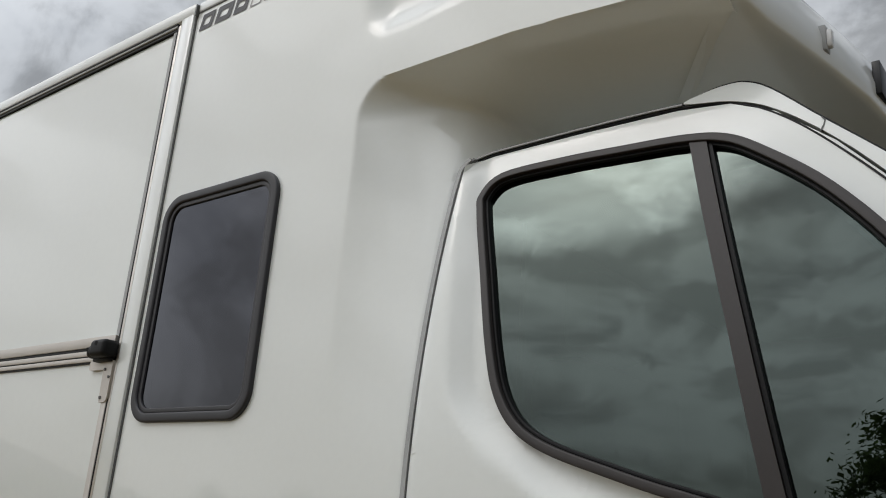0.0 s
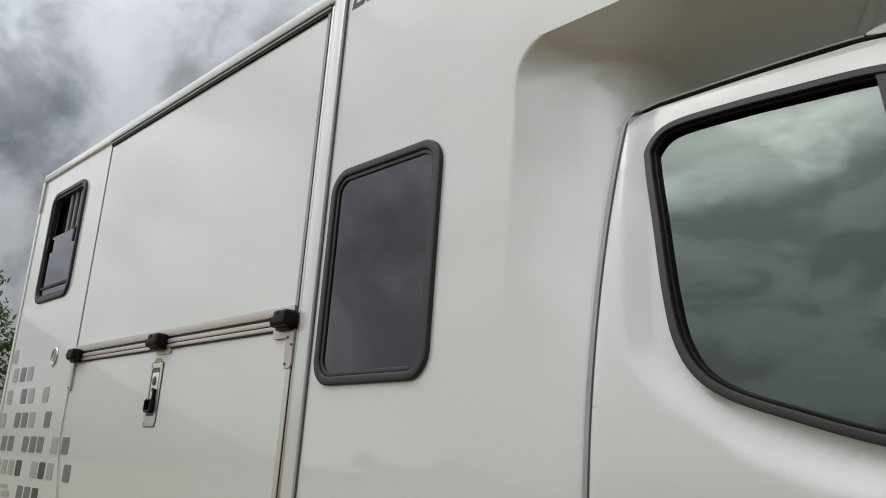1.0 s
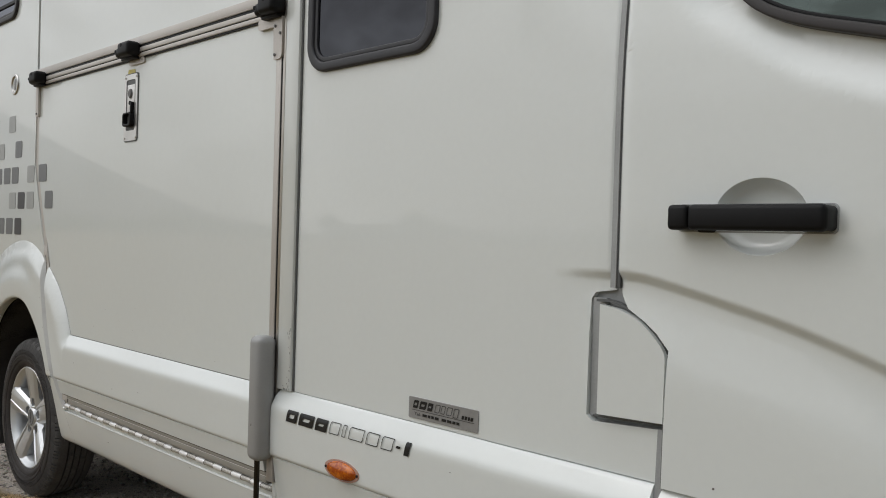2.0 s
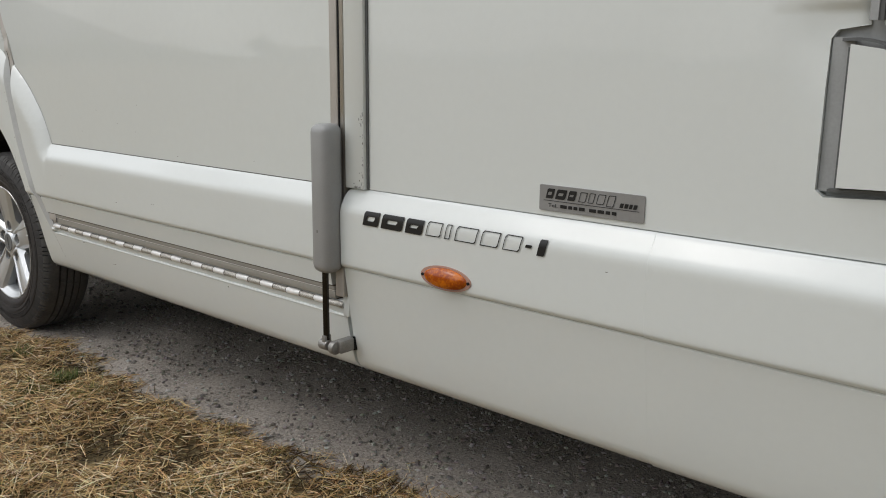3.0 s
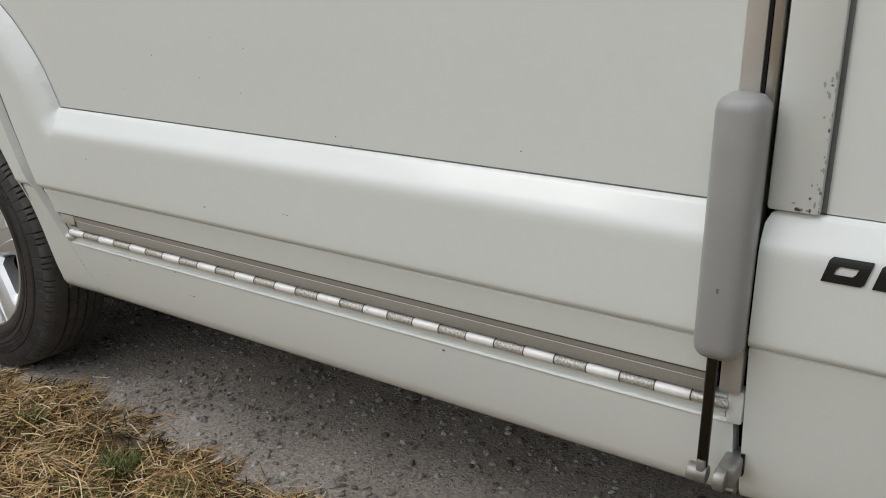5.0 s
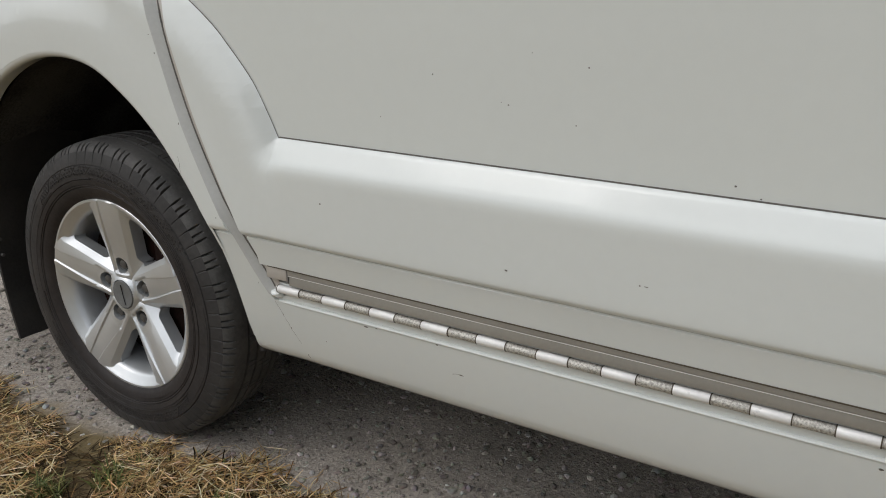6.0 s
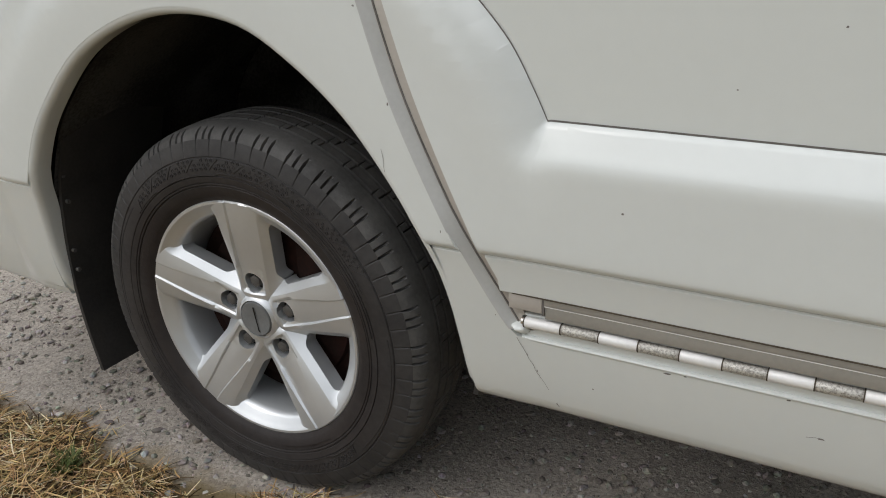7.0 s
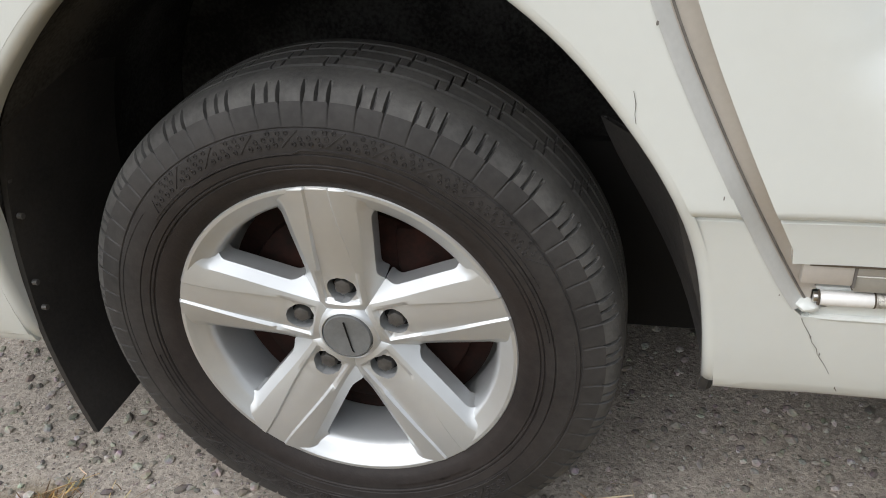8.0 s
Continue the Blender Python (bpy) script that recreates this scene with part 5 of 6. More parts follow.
def moulded_line(bm, points, half=0.0007, height=0.0013):
    """A thin raised line through points of (radius, degrees)."""
    fine = []
    for (r0, a0), (r1, a1) in zip(points, points[1:]):
        n = max(2, int(abs(a1 - a0) / 1.5))
        fine += [(r0 + (r1 - r0) * k / n, a0 + (a1 - a0) * k / n) for k in range(n)]
    fine.append(points[-1])
    rows = []
    for i, (r, a) in enumerate(fine):
        (ra, aa), (rb, ab) = fine[max(0, i - 1)], fine[min(len(fine) - 1, i + 1)]
        along = Vector(polar(rb, ab)) - Vector(polar(ra, aa))
        side = Vector((-along.y, along.x)).normalized() * half
        p = Vector(polar(r, a))
        y = wall_y(r)
        rows.append([bm.verts.new((p.x + k * side.x, y + h, p.y + k * side.y)) for k, h in ((-1.8, 0.0012), (-0.8, -height), (0.8, -height), (1.8, 0.0012))])
    for ra, rb in zip(rows, rows[1:]):
        for i in range(3):
            bm.faces.new((ra[i], ra[i + 1], rb[i + 1], rb[i]))


dots = bmesh.new()
random.seed(11)
for base in [34 + 10.6 * k for k in range(10)] + [214 + 10.6 * k for k in range(10)]:
    for j in range(11):
        row, col = j % 3, j // 3
        a = base + 2.1 * col - 1.5 * row + random.uniform(-0.15, 0.15)
        r = 0.2775 + 0.0066 * row + random.uniform(-0.0006, 0.0006)
        cx, cz = polar(r, a)
        yy = wall_y(r)
        rings = [[dots.verts.new((cx + q * math.cos(t * math.pi / 4), yy + h, cz + q * math.sin(t * math.pi / 4))) for t in range(8)] for q, h in ((0.0034, 0.0008), (0.0028, -0.0013), (0.0019, -0.0013), (0.0013, 0.0008))]
        for ra, rb in zip(rings, rings[1:]):
            for t in range(8):
                dots.faces.new((ra[t], ra[(t + 1) % 8], rb[(t + 1) % 8], rb[t]))
    moulded_line(dots, [(0.2750, base - 1.4), (0.2930, base - 5.6)])
for off in (0, 180):
    # stepped ridge round the letters and the ring band
    moulded_line(dots, [(0.2705, off + 24), (0.2705, off + 92), (0.2665, off + 94), (0.2665, off + 124), (0.2695, off + 126), (0.2695, off + 140)])
    moulded_line(dots, [(0.2690, off + 138), (0.2860, off + 136)])
    moulded_line(dots, [(0.2860, off + 141), (0.2900, off + 160), (0.2880, off + 188)])
    moulded_line(dots, [(0.2600, off + 8), (0.2600, off + 60), (0.2640, off + 62), (0.2640, off + 66)], 0.0006)
bmesh.ops.recalc_face_normals(dots, faces=dots.faces[:])
tagged(part("sidewall_pattern", dots, RUBBER, wheel), kind="stuff")
# moulded size marks, as plain bars
marks = bmesh.new()
for base, count, rad in ((-78, 9, 0.243), (-62, 6, 0.243), (128, 8, 0.270), (20, 7, 0.270)):
    for j in range(count):
        a = radians(base + 2.1 * j)
        ca, sa = math.cos(a), math.sin(a)
        for u0, u1, v0, v1 in ((-0.0032, 0.0032, -0.004, 0.004),):
            q = [marks.verts.new(((rad + v) * ca - u * sa, 0.0252 + (0.0045 if rad < 0.25 else 0.0), HUB[2] + (rad + v) * sa + u * ca)) for u, v in ((u0, v0), (u1, v0), (u1, v1), (u0, v1))]
            marks.faces.new(q)
bmesh.ops.recalc_face_normals(marks, faces=marks.faces[:])
tagged(part("size_mark", marks, RUBBER, wheel, smooth=False), kind="stuff")

# ---- windows of the box ----


def box_window(outer, glass_in, name, label, y=-0.012):
    """A framed window that stands a little proud of the panel."""
    x0, z0, x1, z1 = outer
    o = rounded(x0, z0, x1, z1, 0.072, 8)
    m = rounded(x0 + 0.024, z0 + 0.024, x1 - 0.024, z1 - 0.024, 0.052, 8)
    i = rounded(x0 + 0.036, z0 + 0.036, x1 - 0.036, z1 - 0.036, 0.040, 8)
    w = part(name, ring(o, m, y, 0.02, 0.005), FRAME, truck, label)
    part("inner_frame", ring(m, i, y + 0.006, 0.02, 0.002), FRAME, w)
    return w, i


side_window, si = box_window((2.074, 1.576, 2.549, 2.195), None, "side_window", "fixed smoked window in a dark grey frame")
part("pane", sheet(si, -0.001, thick=0.004), BOXGLASS, side_window, "smoked acrylic pane")
# dark sheet in place of the unlit room behind the pane
part("dark_backing", box(2.09, 0.03, 1.59, 2.53, 0.034, 2.18), CORE, side_window)

stable_window, st = box_window((-0.598, 2.083, -0.108, 2.68), None, "stable_window", "half-open sliding stable window with bars")
part("sliding_pane", sheet(rounded(-0.555, 2.125, -0.150, 2.435, 0.012), 0.004, thick=0.005), BOXGLASS, stable_window, "smoked sliding pane lowered halfway")
part("sash_rail", box(-0.56, -0.002, 2.155, -0.145, 0.006, 2.168), BLACK, stable_window)
for x in (-0.545, -0.17):
    part("pane_grip", box(x - 0.012, -0.010, 2.36, x + 0.012, 0.006, 2.43, 0.004), BLACK, stable_window)
for k in range(4):
    x = -0.372 + 0.072 * k
    part("window_bar", rod((x, 0.022, 2.40), (x, 0.022, 2.645), 0.010, 10), SEAM, stable_window, "grey steel bar")
# near-black sheet stands in for the shade inside the stable
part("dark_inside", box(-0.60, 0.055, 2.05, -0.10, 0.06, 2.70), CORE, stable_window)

# ---- latches, locks and plates ----


def latch(xa, xb, z, s=1.0):
    """Black over-centre catch: two rounded lobes with holes, on a small keeper."""
    bm = bmesh.new()
    xm = xa + 0.42 * (xb - xa)
    add_box(bm, xa, -0.046, z - 0.021, xm + 0.012, -0.006, z + 0.016, 0.016, 5)
    add_box(bm, xm - 0.010, -0.056, z - 0.022, xb, -0.006, z + 0.026, 0.013, 5)
    body = part("rail_latch", bm, BLACK, truck, "rounded black plastic rail catch")
    part("latch_hole", rod((xm + 0.024, -0.0565, z + 0.014), (xm + 0.024, -0.050, z + 0.014), 0.0065, 14), CORE, body)
    part("latch_hole", rod((xa + 0.012, -0.0465, z + 0.002), (xa + 0.012, -0.040, z + 0.002), 0.0055, 12), CORE, body)
    part("latch_tongue", box(xa + 0.020, -0.030, z - 0.030, xb - 0.012, -0.004, z - 0.018, 0.004), BLACK, body)


latch(0.150, 0.262, 1.772)
latch(0.985, 1.112, 1.772)
latch(1.862, 1.972, 1.772)
part("keeper_plate", sheet(rounded(1.842, 1.722, 1.960, 1.750, 0.006, 3), -0.011, thick=0.008), ALU_BEIGE, truck, "pale aluminium keeper plate")
keeper = part("keeper_bracket", sheet([(1.925, 1.632), (1.950, 1.632), (1.958, 1.636), (1.9625, 1.645), (1.9625, 1.745), (1.920, 1.745)], -0.0135, thick=0.009, lip=0.001), ALU_BEIGE, truck, "pale aluminium keeper bracket")
for x, z in ((1.931, 1.645), (1.931, 1.722), (1.955, 1.70)):
    part("keeper_screw", rod((x, -0.0165, z), (x, -0.013, z), 0.0042, 10), BOLTGREY, keeper)
keeper = part("keeper_bracket", sheet(rounded(0.147, 1.622, 0.176, 1.748, 0.008, 4), -0.010, thick=0.010, lip=0.001), ALU_BEIGE, truck, "pale aluminium keeper bracket")
part("keeper_screw", rod((0.160, -0.013, 1.635), (0.160, -0.009, 1.635), 0.004, 10), BOLTGREY, keeper)
part("keeper_plate", sheet(rounded(1.020, 1.727, 1.135, 1.747, 0.008, 4), -0.006, thick=0.006), ALU_BEIGE, truck, "pale aluminium keeper plate")

lock = part("ramp_lock", sheet(rounded(0.985, 1.470, 1.085, 1.698, 0.012), -0.004, holes=[rounded(1.000, 1.505, 1.070, 1.680, 0.01)], thick=0.006, lip=0.001), STEEL, truck, "recessed steel ramp lock with pull lever")
part("lock_edge", sheet(rounded(0.9815, 1.4665, 1.0885, 1.7015, 0.014), -0.0022, thick=0.002), SEAMDARK, lock, "dark sealing edge round the lock")
part("lock_tray", box(0.998, 0.012, 1.503, 1.072, 0.016, 1.682), BLACK, lock)
part("lock_plate", box(1.004, -0.003, 1.568, 1.062, 0.012, 1.664, 0.003), HINGE, lock, "bright steel lock plate")
part("lock_top_slot", box(1.004, -0.001, 1.664, 1.066, 0.012, 1.680, 0.002), CORE, lock)
cyl = lathe([(-0.009, 0.0), (-0.009, 0.010), (-0.006, 0.0125), (0.004, 0.0125)], 24, (1.034, 0, 1.632))
for v in cyl.verts:
    v.co.z = 1.632 + (v.co.z - 1.632) * 1.35
part("lock_cylinder", cyl, BOLTGREY, lock, "oval key cylinder")
part("lock_knob", rod((1.032, -0.007, 1.600), (1.032, 0.004, 1.600), 0.007, 14), CORE, lock)
loop = ring(rounded(1.000, 1.518, 1.062, 1.566, 0.012, 5), rounded(1.008, 1.527, 1.054, 1.560, 0.008, 5), -0.018, 0.018, 0.003)
part("lock_lever", loop, BLACK, lock, "black looped pull lever")
part("lock_arm", box(1.048, -0.014, 1.562, 1.060, 0.002, 1.602, 0.003), BLACK, lock)
for x, z in ((0.993, 1.48), (1.077, 1.48), (0.993, 1.688), (1.077, 1.688)):
    part("rivet", rod((x, -0.0065, z), (x, -0.003, z), 0.0035, 8), STEEL, lock)
part("warning_sticker", sheet([(1.004, 1.702), (1.062, 1.702), (1.058, 1.714), (1.008, 1.717)], -0.0015, thick=0.001), YELLOW, truck, "small yellow sticker above the lock")
rl = part("water_inlet", lathe([(-0.002, 0.046), (-0.006, 0.043), (-0.006, 0.036), (-0.001, 0.034), (0.004, 0.033)], 32, (-0.135, 0, 1.79)), STEEL, truck, "round chrome lock rosette")
part("inlet_core", rod((-0.135, 0.001, 1.79), (-0.135, 0.010, 1.79), 0.034, 24), BLACK, rl)
part("inlet_key", box(-0.145, -0.004, 1.765, -0.125, 0.004, 1.815, 0.004), SEAM, rl)

# ---- ramp strut with grey cover ----
strut = part("strut_cover", box(1.918, -0.066, 0.560, 1.978, -0.008, 0.893, 0.020, 4), GREY, truck, "grey cover of the ramp lifting strut")
part("strut_scratch", box(1.9445, -0.0664, 0.654, 1.9475, -0.065, 0.660), CHIP, strut)
part("strut_rod", rod((1.943, -0.042, 0.395), (1.943, -0.042, 0.565), 0.0075, 14), DARKSTEEL, strut, "dark piston rod")
clevis = part("strut_clevis", rod((1.925, -0.042, 0.388), (1.952, -0.042, 0.388), 0.013, 16, bevel=0.003), CLEVIS, strut, "worn steel clevis")
part("clevis_fork", box(1.937, -0.052, 0.385, 1.949, -0.032, 0.412, 0.003), CLEVIS, strut)
part("pivot_lug", rod((1.960, -0.040, 0.386), (1.976, -0.040, 0.386), 0.016, 18, bevel=0.003), CLEVIS, strut)
part("pivot_plate", box(1.960, -0.036, 0.372, 1.985, 0.02, 0.402, 0.004), CLEVIS, strut)
part("hinge_end_plate", box(1.9475, -0.016, 0.5005, 1.9745, 0.004, 0.580, 0.002), ALU_BEIGE, truck, "pale metal end plate behind the strut rod")
part("sill_corner", box(1.957, -0.004, 0.4505, 1.9785, 0.02, 0.5000, 0.004), WHITE, truck, "white sill corner beside the hinge end")
part("bracket_gap", box(1.981, 0.004, 0.372, 1.986, 0.03, 0.405), BLACK, strut)

# ---- marker lamp ----
def ellipse(cx, cz, a, b, n=36):
    return [(cx + a * math.cos(2 * math.pi * k / n), cz + b * math.sin(2 * math.pi * k / n)) for k in range(n)]


LX, LZ = 2.290, 0.602
lamp = part("marker_lamp", sheet(ellipse(LX, LZ, 0.066, 0.025), -0.030, thick=0.010), RIMPINK, truck, "oval orange side marker lamp")
lens = bmesh.new()
bmesh.ops.create_uvsphere(lens, u_segments=32, v_segments=16, radius=1.0)
for v in lens.verts:
    v.co = Vector((LX + v.co.x * 0.056, -0.030 + v.co.y * 0.014, LZ + v.co.z * 0.0215))
part("lens", lens, ORANGE, lamp, "orange plastic lens")
for s in (-1, 1):
    part("lamp_screw", rod((LX + s * 0.060, -0.0325, LZ), (LX + s * 0.060, -0.029, LZ), 0.0032, 10), CORE, lamp)

# white position lamp on the overhang
pl_ob = part("position_lamp", box(3.728, 0.350, 2.340, 3.744, 0.368, 2.382, 0.006), CLEARLENS, truck, "clear white position lamp")
part("lamp_base", box(3.712, 0.345, 2.332, 3.734, 0.374, 2.390, 0.004), SEAM, pl_ob)


part("front_mark", box(3.765, 0.585, 2.335, 3.782, 0.66, 2.415, 0.002), DARKINK, truck, "dark badge block on the overhang front")
# ---- lettering and decals ----
def lettering(text, x, z, height, width, y, mat, name, parent, slant=0.25, outline=False, label="", bold=0.0, spacing=1.0):
    """A word of vinyl letters on the side, fitted to a width and height."""
    cu = bpy.data.curves.new(name, "FONT")
    cu.body = text
    cu.size = 1.0
    cu.shear = slant
    cu.space_character = spacing
    cu.extrude = 0.0
    cu.offset = bold
    cu.resolution_u = 3
    tmp = new("tmp", cu)
    dg = bpy.context.evaluated_depsgraph_get()
    me = bpy.data.meshes.new_from_object(tmp.evaluated_get(dg))
    bpy.data.objects.remove(tmp)
    bm = bmesh.new()
    bm.from_mesh(me)
    bpy.data.meshes.remove(me)
    xs, zs = [v.co.x for v in bm.verts], [v.co.y for v in bm.verts]
    ax, bx, az, bz = min(xs), max(xs), min(zs), max(zs)
    for v in bm.verts:
        v.co = Vector((x + (v.co.x - ax) / (bx - ax) * width, 0.0, z + (v.co.y - az) / (bz - az) * height))
    if outline:
        edges = [e for e in bm.edges if len(e.link_faces) == 1]
        segs = [(e.verts[0].co.copy(), e.verts[1].co.copy()) for e in edges]
        bm.free()
        bm = bmesh.new()
        w = outline
        for a, b in segs:
            d = b - a
            if d.length < 1e-6:
                continue
            nrm = Vector((-d.z, 0, d.x)).normalized() * w / 2
            e = d.normalized() * w / 3
            bm.faces.new([bm.verts.new(p) for p in (a - nrm - e, b - nrm + e, b + nrm + e, a + nrm - e)])
    for v in bm.verts:
        v.co.y = y(v.co.x, v.co.z) if callable(y) else y
    bm.normal_update()
    for f in bm.faces:
        if f.normal.y > 0:
            f.normal_flip()
    return part(name, bm, mat, parent, label, smooth=False)


def slab(x0, x1, z0, z1, slant=0.22, cut=0.0):
    """Slanted plain block that stands for one mark of the badge, with rounded-off corners cut."""
    d = (z1 - z0) * slant
    c = min(0.004, (x1 - x0) * 0.15)
    return [(x0, z0), (x1 - c, z0), (x1, z0 + c), (x1 + d, z1 - c * 0.3), (x1 + d - c * 0.2, z1), (x0 + d + c, z1), (x0 + d, z1 - c)]


def bar_row(name, marks, y, mat, parent, label, outline=0.0):
    for x0, x1, z0, z1, slit in marks:
        o = slab(x0, x1, z0, z1)
        holes = []
        if outline:
            holes = [slab(x0 + outline * 1.2, x1 - outline * 0.9, z0 + outline, z1 - outline)]
        elif slit:
            zc, w = (z0 + z1) / 2, (x1 - x0)
            holes = [slab(x0 + w * 0.28, x1 - w * 0.22, zc - slit, zc + slit)]
        part(name, sheet(o, y, holes=holes, thick=0.0, zs=[0.690, 0.696, 0.700, 0.704, 0.708, 0.711] if callable(y) else ()), mat, parent, label, smooth=False)


on_skirt = lambda x, z: front_skirt(x, z) - 0.0020
bar_row("badge_block", [(2.053, 2.100, 0.681, 0.712, 0.005), (2.108, 2.170, 0.681, 0.712, 0.004), (2.178, 2.226, 0.681, 0.712, 0.003)], on_skirt, DARKINK, truck, "bold black slanted badge block")
bar_row("badge_outline", [(2.236, 2.276, 0.683, 0.713, 0), (2.286, 2.300, 0.683, 0.713, 0), (2.312, 2.366, 0.683, 0.713, 0), (2.376, 2.420, 0.683, 0.713, 0), (2.430, 2.470, 0.683, 0.713, 0)], on_skirt, DARKINK, truck, "thin outlined badge block", outline=0.0019)
bar_row("badge_block", [(2.482, 2.497, 0.694, 0.700, 0), (2.508, 2.525, 0.683, 0.714, 0)], on_skirt, DARKINK, truck, "bold black slanted badge block")
roof_y = -0.0014
bar_row("badge_block", [(2.066, 2.128, 2.738, 2.792, 0.012), (2.140, 2.215, 2.738, 2.792, 0.010), (2.226, 2.288, 2.738, 2.792, 0.008)], roof_y, DARKINK, truck, "dark slanted badge block under the roof edge")
bar_row("badge_outline", [(2.302, 2.350, 2.738, 2.792, 0), (2.362, 2.400, 2.738, 2.792, 0), (2.414, 2.462, 2.738, 2.792, 0), (2.474, 2.520, 2.726, 2.792, 0)], roof_y, TEXTGREY, truck, "grey outlined badge block", outline=0.004)
bar_row("badge_outline", [(2.430, 2.440, 2.797, 2.803, 0), (2.448, 2.458, 2.797, 2.803, 0)], roof_y, TEXTGREY, truck, "small grey badge dot")
plate = part("dealer_sticker", sheet(rounded(2.492, 0.763, 2.704, 0.810, 0.003, 3), -0.0025, thick=0.0025), PLATE, truck, "silver dealer sticker with dark marks")
py = -0.0034
bar_row("sticker_block", [(2.506, 2.522, 0.786, 0.804, 0.003), (2.526, 2.548, 0.786, 0.804, 0.0025), (2.552, 2.568, 0.786, 0.804, 0.002)], py, DARKINK, plate, "")
bar_row("sticker_outline", [(2.575, 2.590, 0.786, 0.804, 0), (2.594, 2.606, 0.786, 0.804, 0), (2.611, 2.627, 0.786, 0.804, 0), (2.631, 2.646, 0.784, 0.804, 0)], py, DARKINK, plate, "", outline=0.0012)
bar_row("sticker_block", [(2.657, 2.664, 0.785, 0.793, 0), (2.666, 2.673, 0.785, 0.793, 0), (2.675, 2.681, 0.785, 0.793, 0), (2.683, 2.690, 0.785, 0.793, 0)], py, DARKINK, plate, "")
part("sticker_line", sheet([(2.502, 0.7815), (2.695, 0.7815), (2.695, 0.7825), (2.502, 0.7825)], -0.0034, thick=0.0), DARKINK, plate, smooth=False)
lettering("Tel.", 2.512, 0.7705, 0.0065, 0.020, -0.0034, DARKINK, "sticker_text", plate, 0.0)
for xa, xb in ((2.538, 2.552), (2.555, 2.563), (2.566, 2.574), (2.577, 2.589), (2.598, 2.612), (2.615, 2.628), (2.631, 2.640), (2.643, 2.652)):
    part("sticker_bar", sheet([(xa, 0.7705), (xb, 0.7705), (xb, 0.7765), (xa, 0.7765)], -0.0034, thick=0.0), DARKINK, plate, smooth=False)

SQUARES = [(1.825, [(-0.745, 0)]), (1.725, [(-0.684, 0), (-0.562, 1), (-0.450, 0)]), (1.615, [(-0.715, 0), (-0.487, 1), (-0.37, 0), (-0.157, 0)]),
           (1.500, [(-0.745, 0), (-0.515, 1), (-0.405, 1), (-0.293, 0), (-0.070, 1)]), (1.388, [(-0.66, 1), (-0.548, 1), (-0.322, 1), (-0.213, 1), (-0.108, 1), (0.083, 0), (0.222, 1)]),
           (1.277, [(-0.69, 0), (-0.583, 0), (-0.474, 0), (-0.36, 2), (-0.137, 0), (-0.027, 2), (0.082, 0), (0.292, 1)]), (1.165, [(-0.276, 1), (-0.17, 1), (-0.06, 2)])]
for z, row in SQUARES:
    for x, tone in row:
        on = rear_panel if x < 0.15 else ramp
        part("decal_square", sheet(rounded(x - 0.041, z - 0.036, x + 0.041, z + 0.036, 0.008, 2), -0.0015, thick=0.001), (SQ_LIGHT, SQ_MID, SQ_DARK)[tone], on)
part("decal_square", sheet(rounded(0.172, 1.352, 0.180, 1.424, 0.002, 2), -0.0015, thick=0.001), SQ_LIGHT, ramp)
for x0, x1, z0, z1 in ((-0.60, -0.47, 1.178, 1.196), (-0.69, -0.62, 1.140, 1.168), (-0.60, -0.565, 1.150, 1.158), (-0.545, -0.43, 1.140, 1.166)):
    part("decal_bar", sheet([(x0, z0), (x1, z0), (x1, z1), (x0, z1)], -0.0015, thick=0.0), SQ_LIGHT, rear_panel, smooth=False)


# ---- chips, specks and scratches in the paint ----
random.seed(23)


def speck(x, z, y, w, h, mat, parent, name="paint_chip"):
    """A small uneven fleck, just proud of the paint."""
    n = 9
    pts = [(x + 0.5 * w * random.uniform(0.6, 1.1) * math.cos(2 * math.pi * k / n), z + 0.5 * h * random.uniform(0.6, 1.1) * math.sin(2 * math.pi * k / n)) for k in range(n)]
    part(name, sheet(pts, y, thick=0.0), mat, parent, smooth=False)


def scratch(points, y_of, width, mat, name, label=""):
    left, right = [], []
    for i, (x, z) in enumerate(points):
        a, b = Vector(points[max(0, i - 1)]), Vector(points[min(len(points) - 1, i + 1)])
        t = (b - a).normalized()
        w = width * random.uniform(0.35, 1.0) / 2
        left.append((x + t.y * w, z - t.x * w))
        right.append((x - t.y * w, z + t.x * w))
    part(name, sheet(left + right[::-1], y_of, thick=0.0), mat, truck, label, smooth=False)


on_sill = lambda x, z: skirt_depth(x, z) - 0.0008
for x, z, w, h in ((1.197, 0.6275, 0.003, 0.003), (1.206, 0.6275, 0.007, 0.0015), (0.66, 0.66, 0.004, 0.004), (1.0, 0.611, 0.006, 0.003), (0.90, 0.40, 0.008, 0.003), (1.504, 0.438, 0.007, 0.004), (0.718, 0.445, 0.010, 0.003), (0.86, 0.447, 0.006, 0.003), (0.74, 0.447, 0.005, 0.002), (0.62, 0.39, 0.003, 0.003)):
    speck(x, z, on_sill, w, h, CHIP, truck)
speck(2.653, 0.676, lambda x, z: front_skirt(x, z) - 0.0008, 0.007, 0.0016, CHIP, truck)
for x, z, s in ((0.987, 0.841, 5), (1.299, 0.768, 6), (1.33, 0.756, 5), (1.639, 0.782, 5), (0.976, 0.844, 3), (0.768, 0.806, 4), (0.864, 0.875, 5), (1.022, 0.913, 3), (1.103, 0.898, 5), (1.088, 0.822, 4)):
    speck(x, z, -0.0008, s * 0.0006, s * 0.0005, CHIP, ramp)
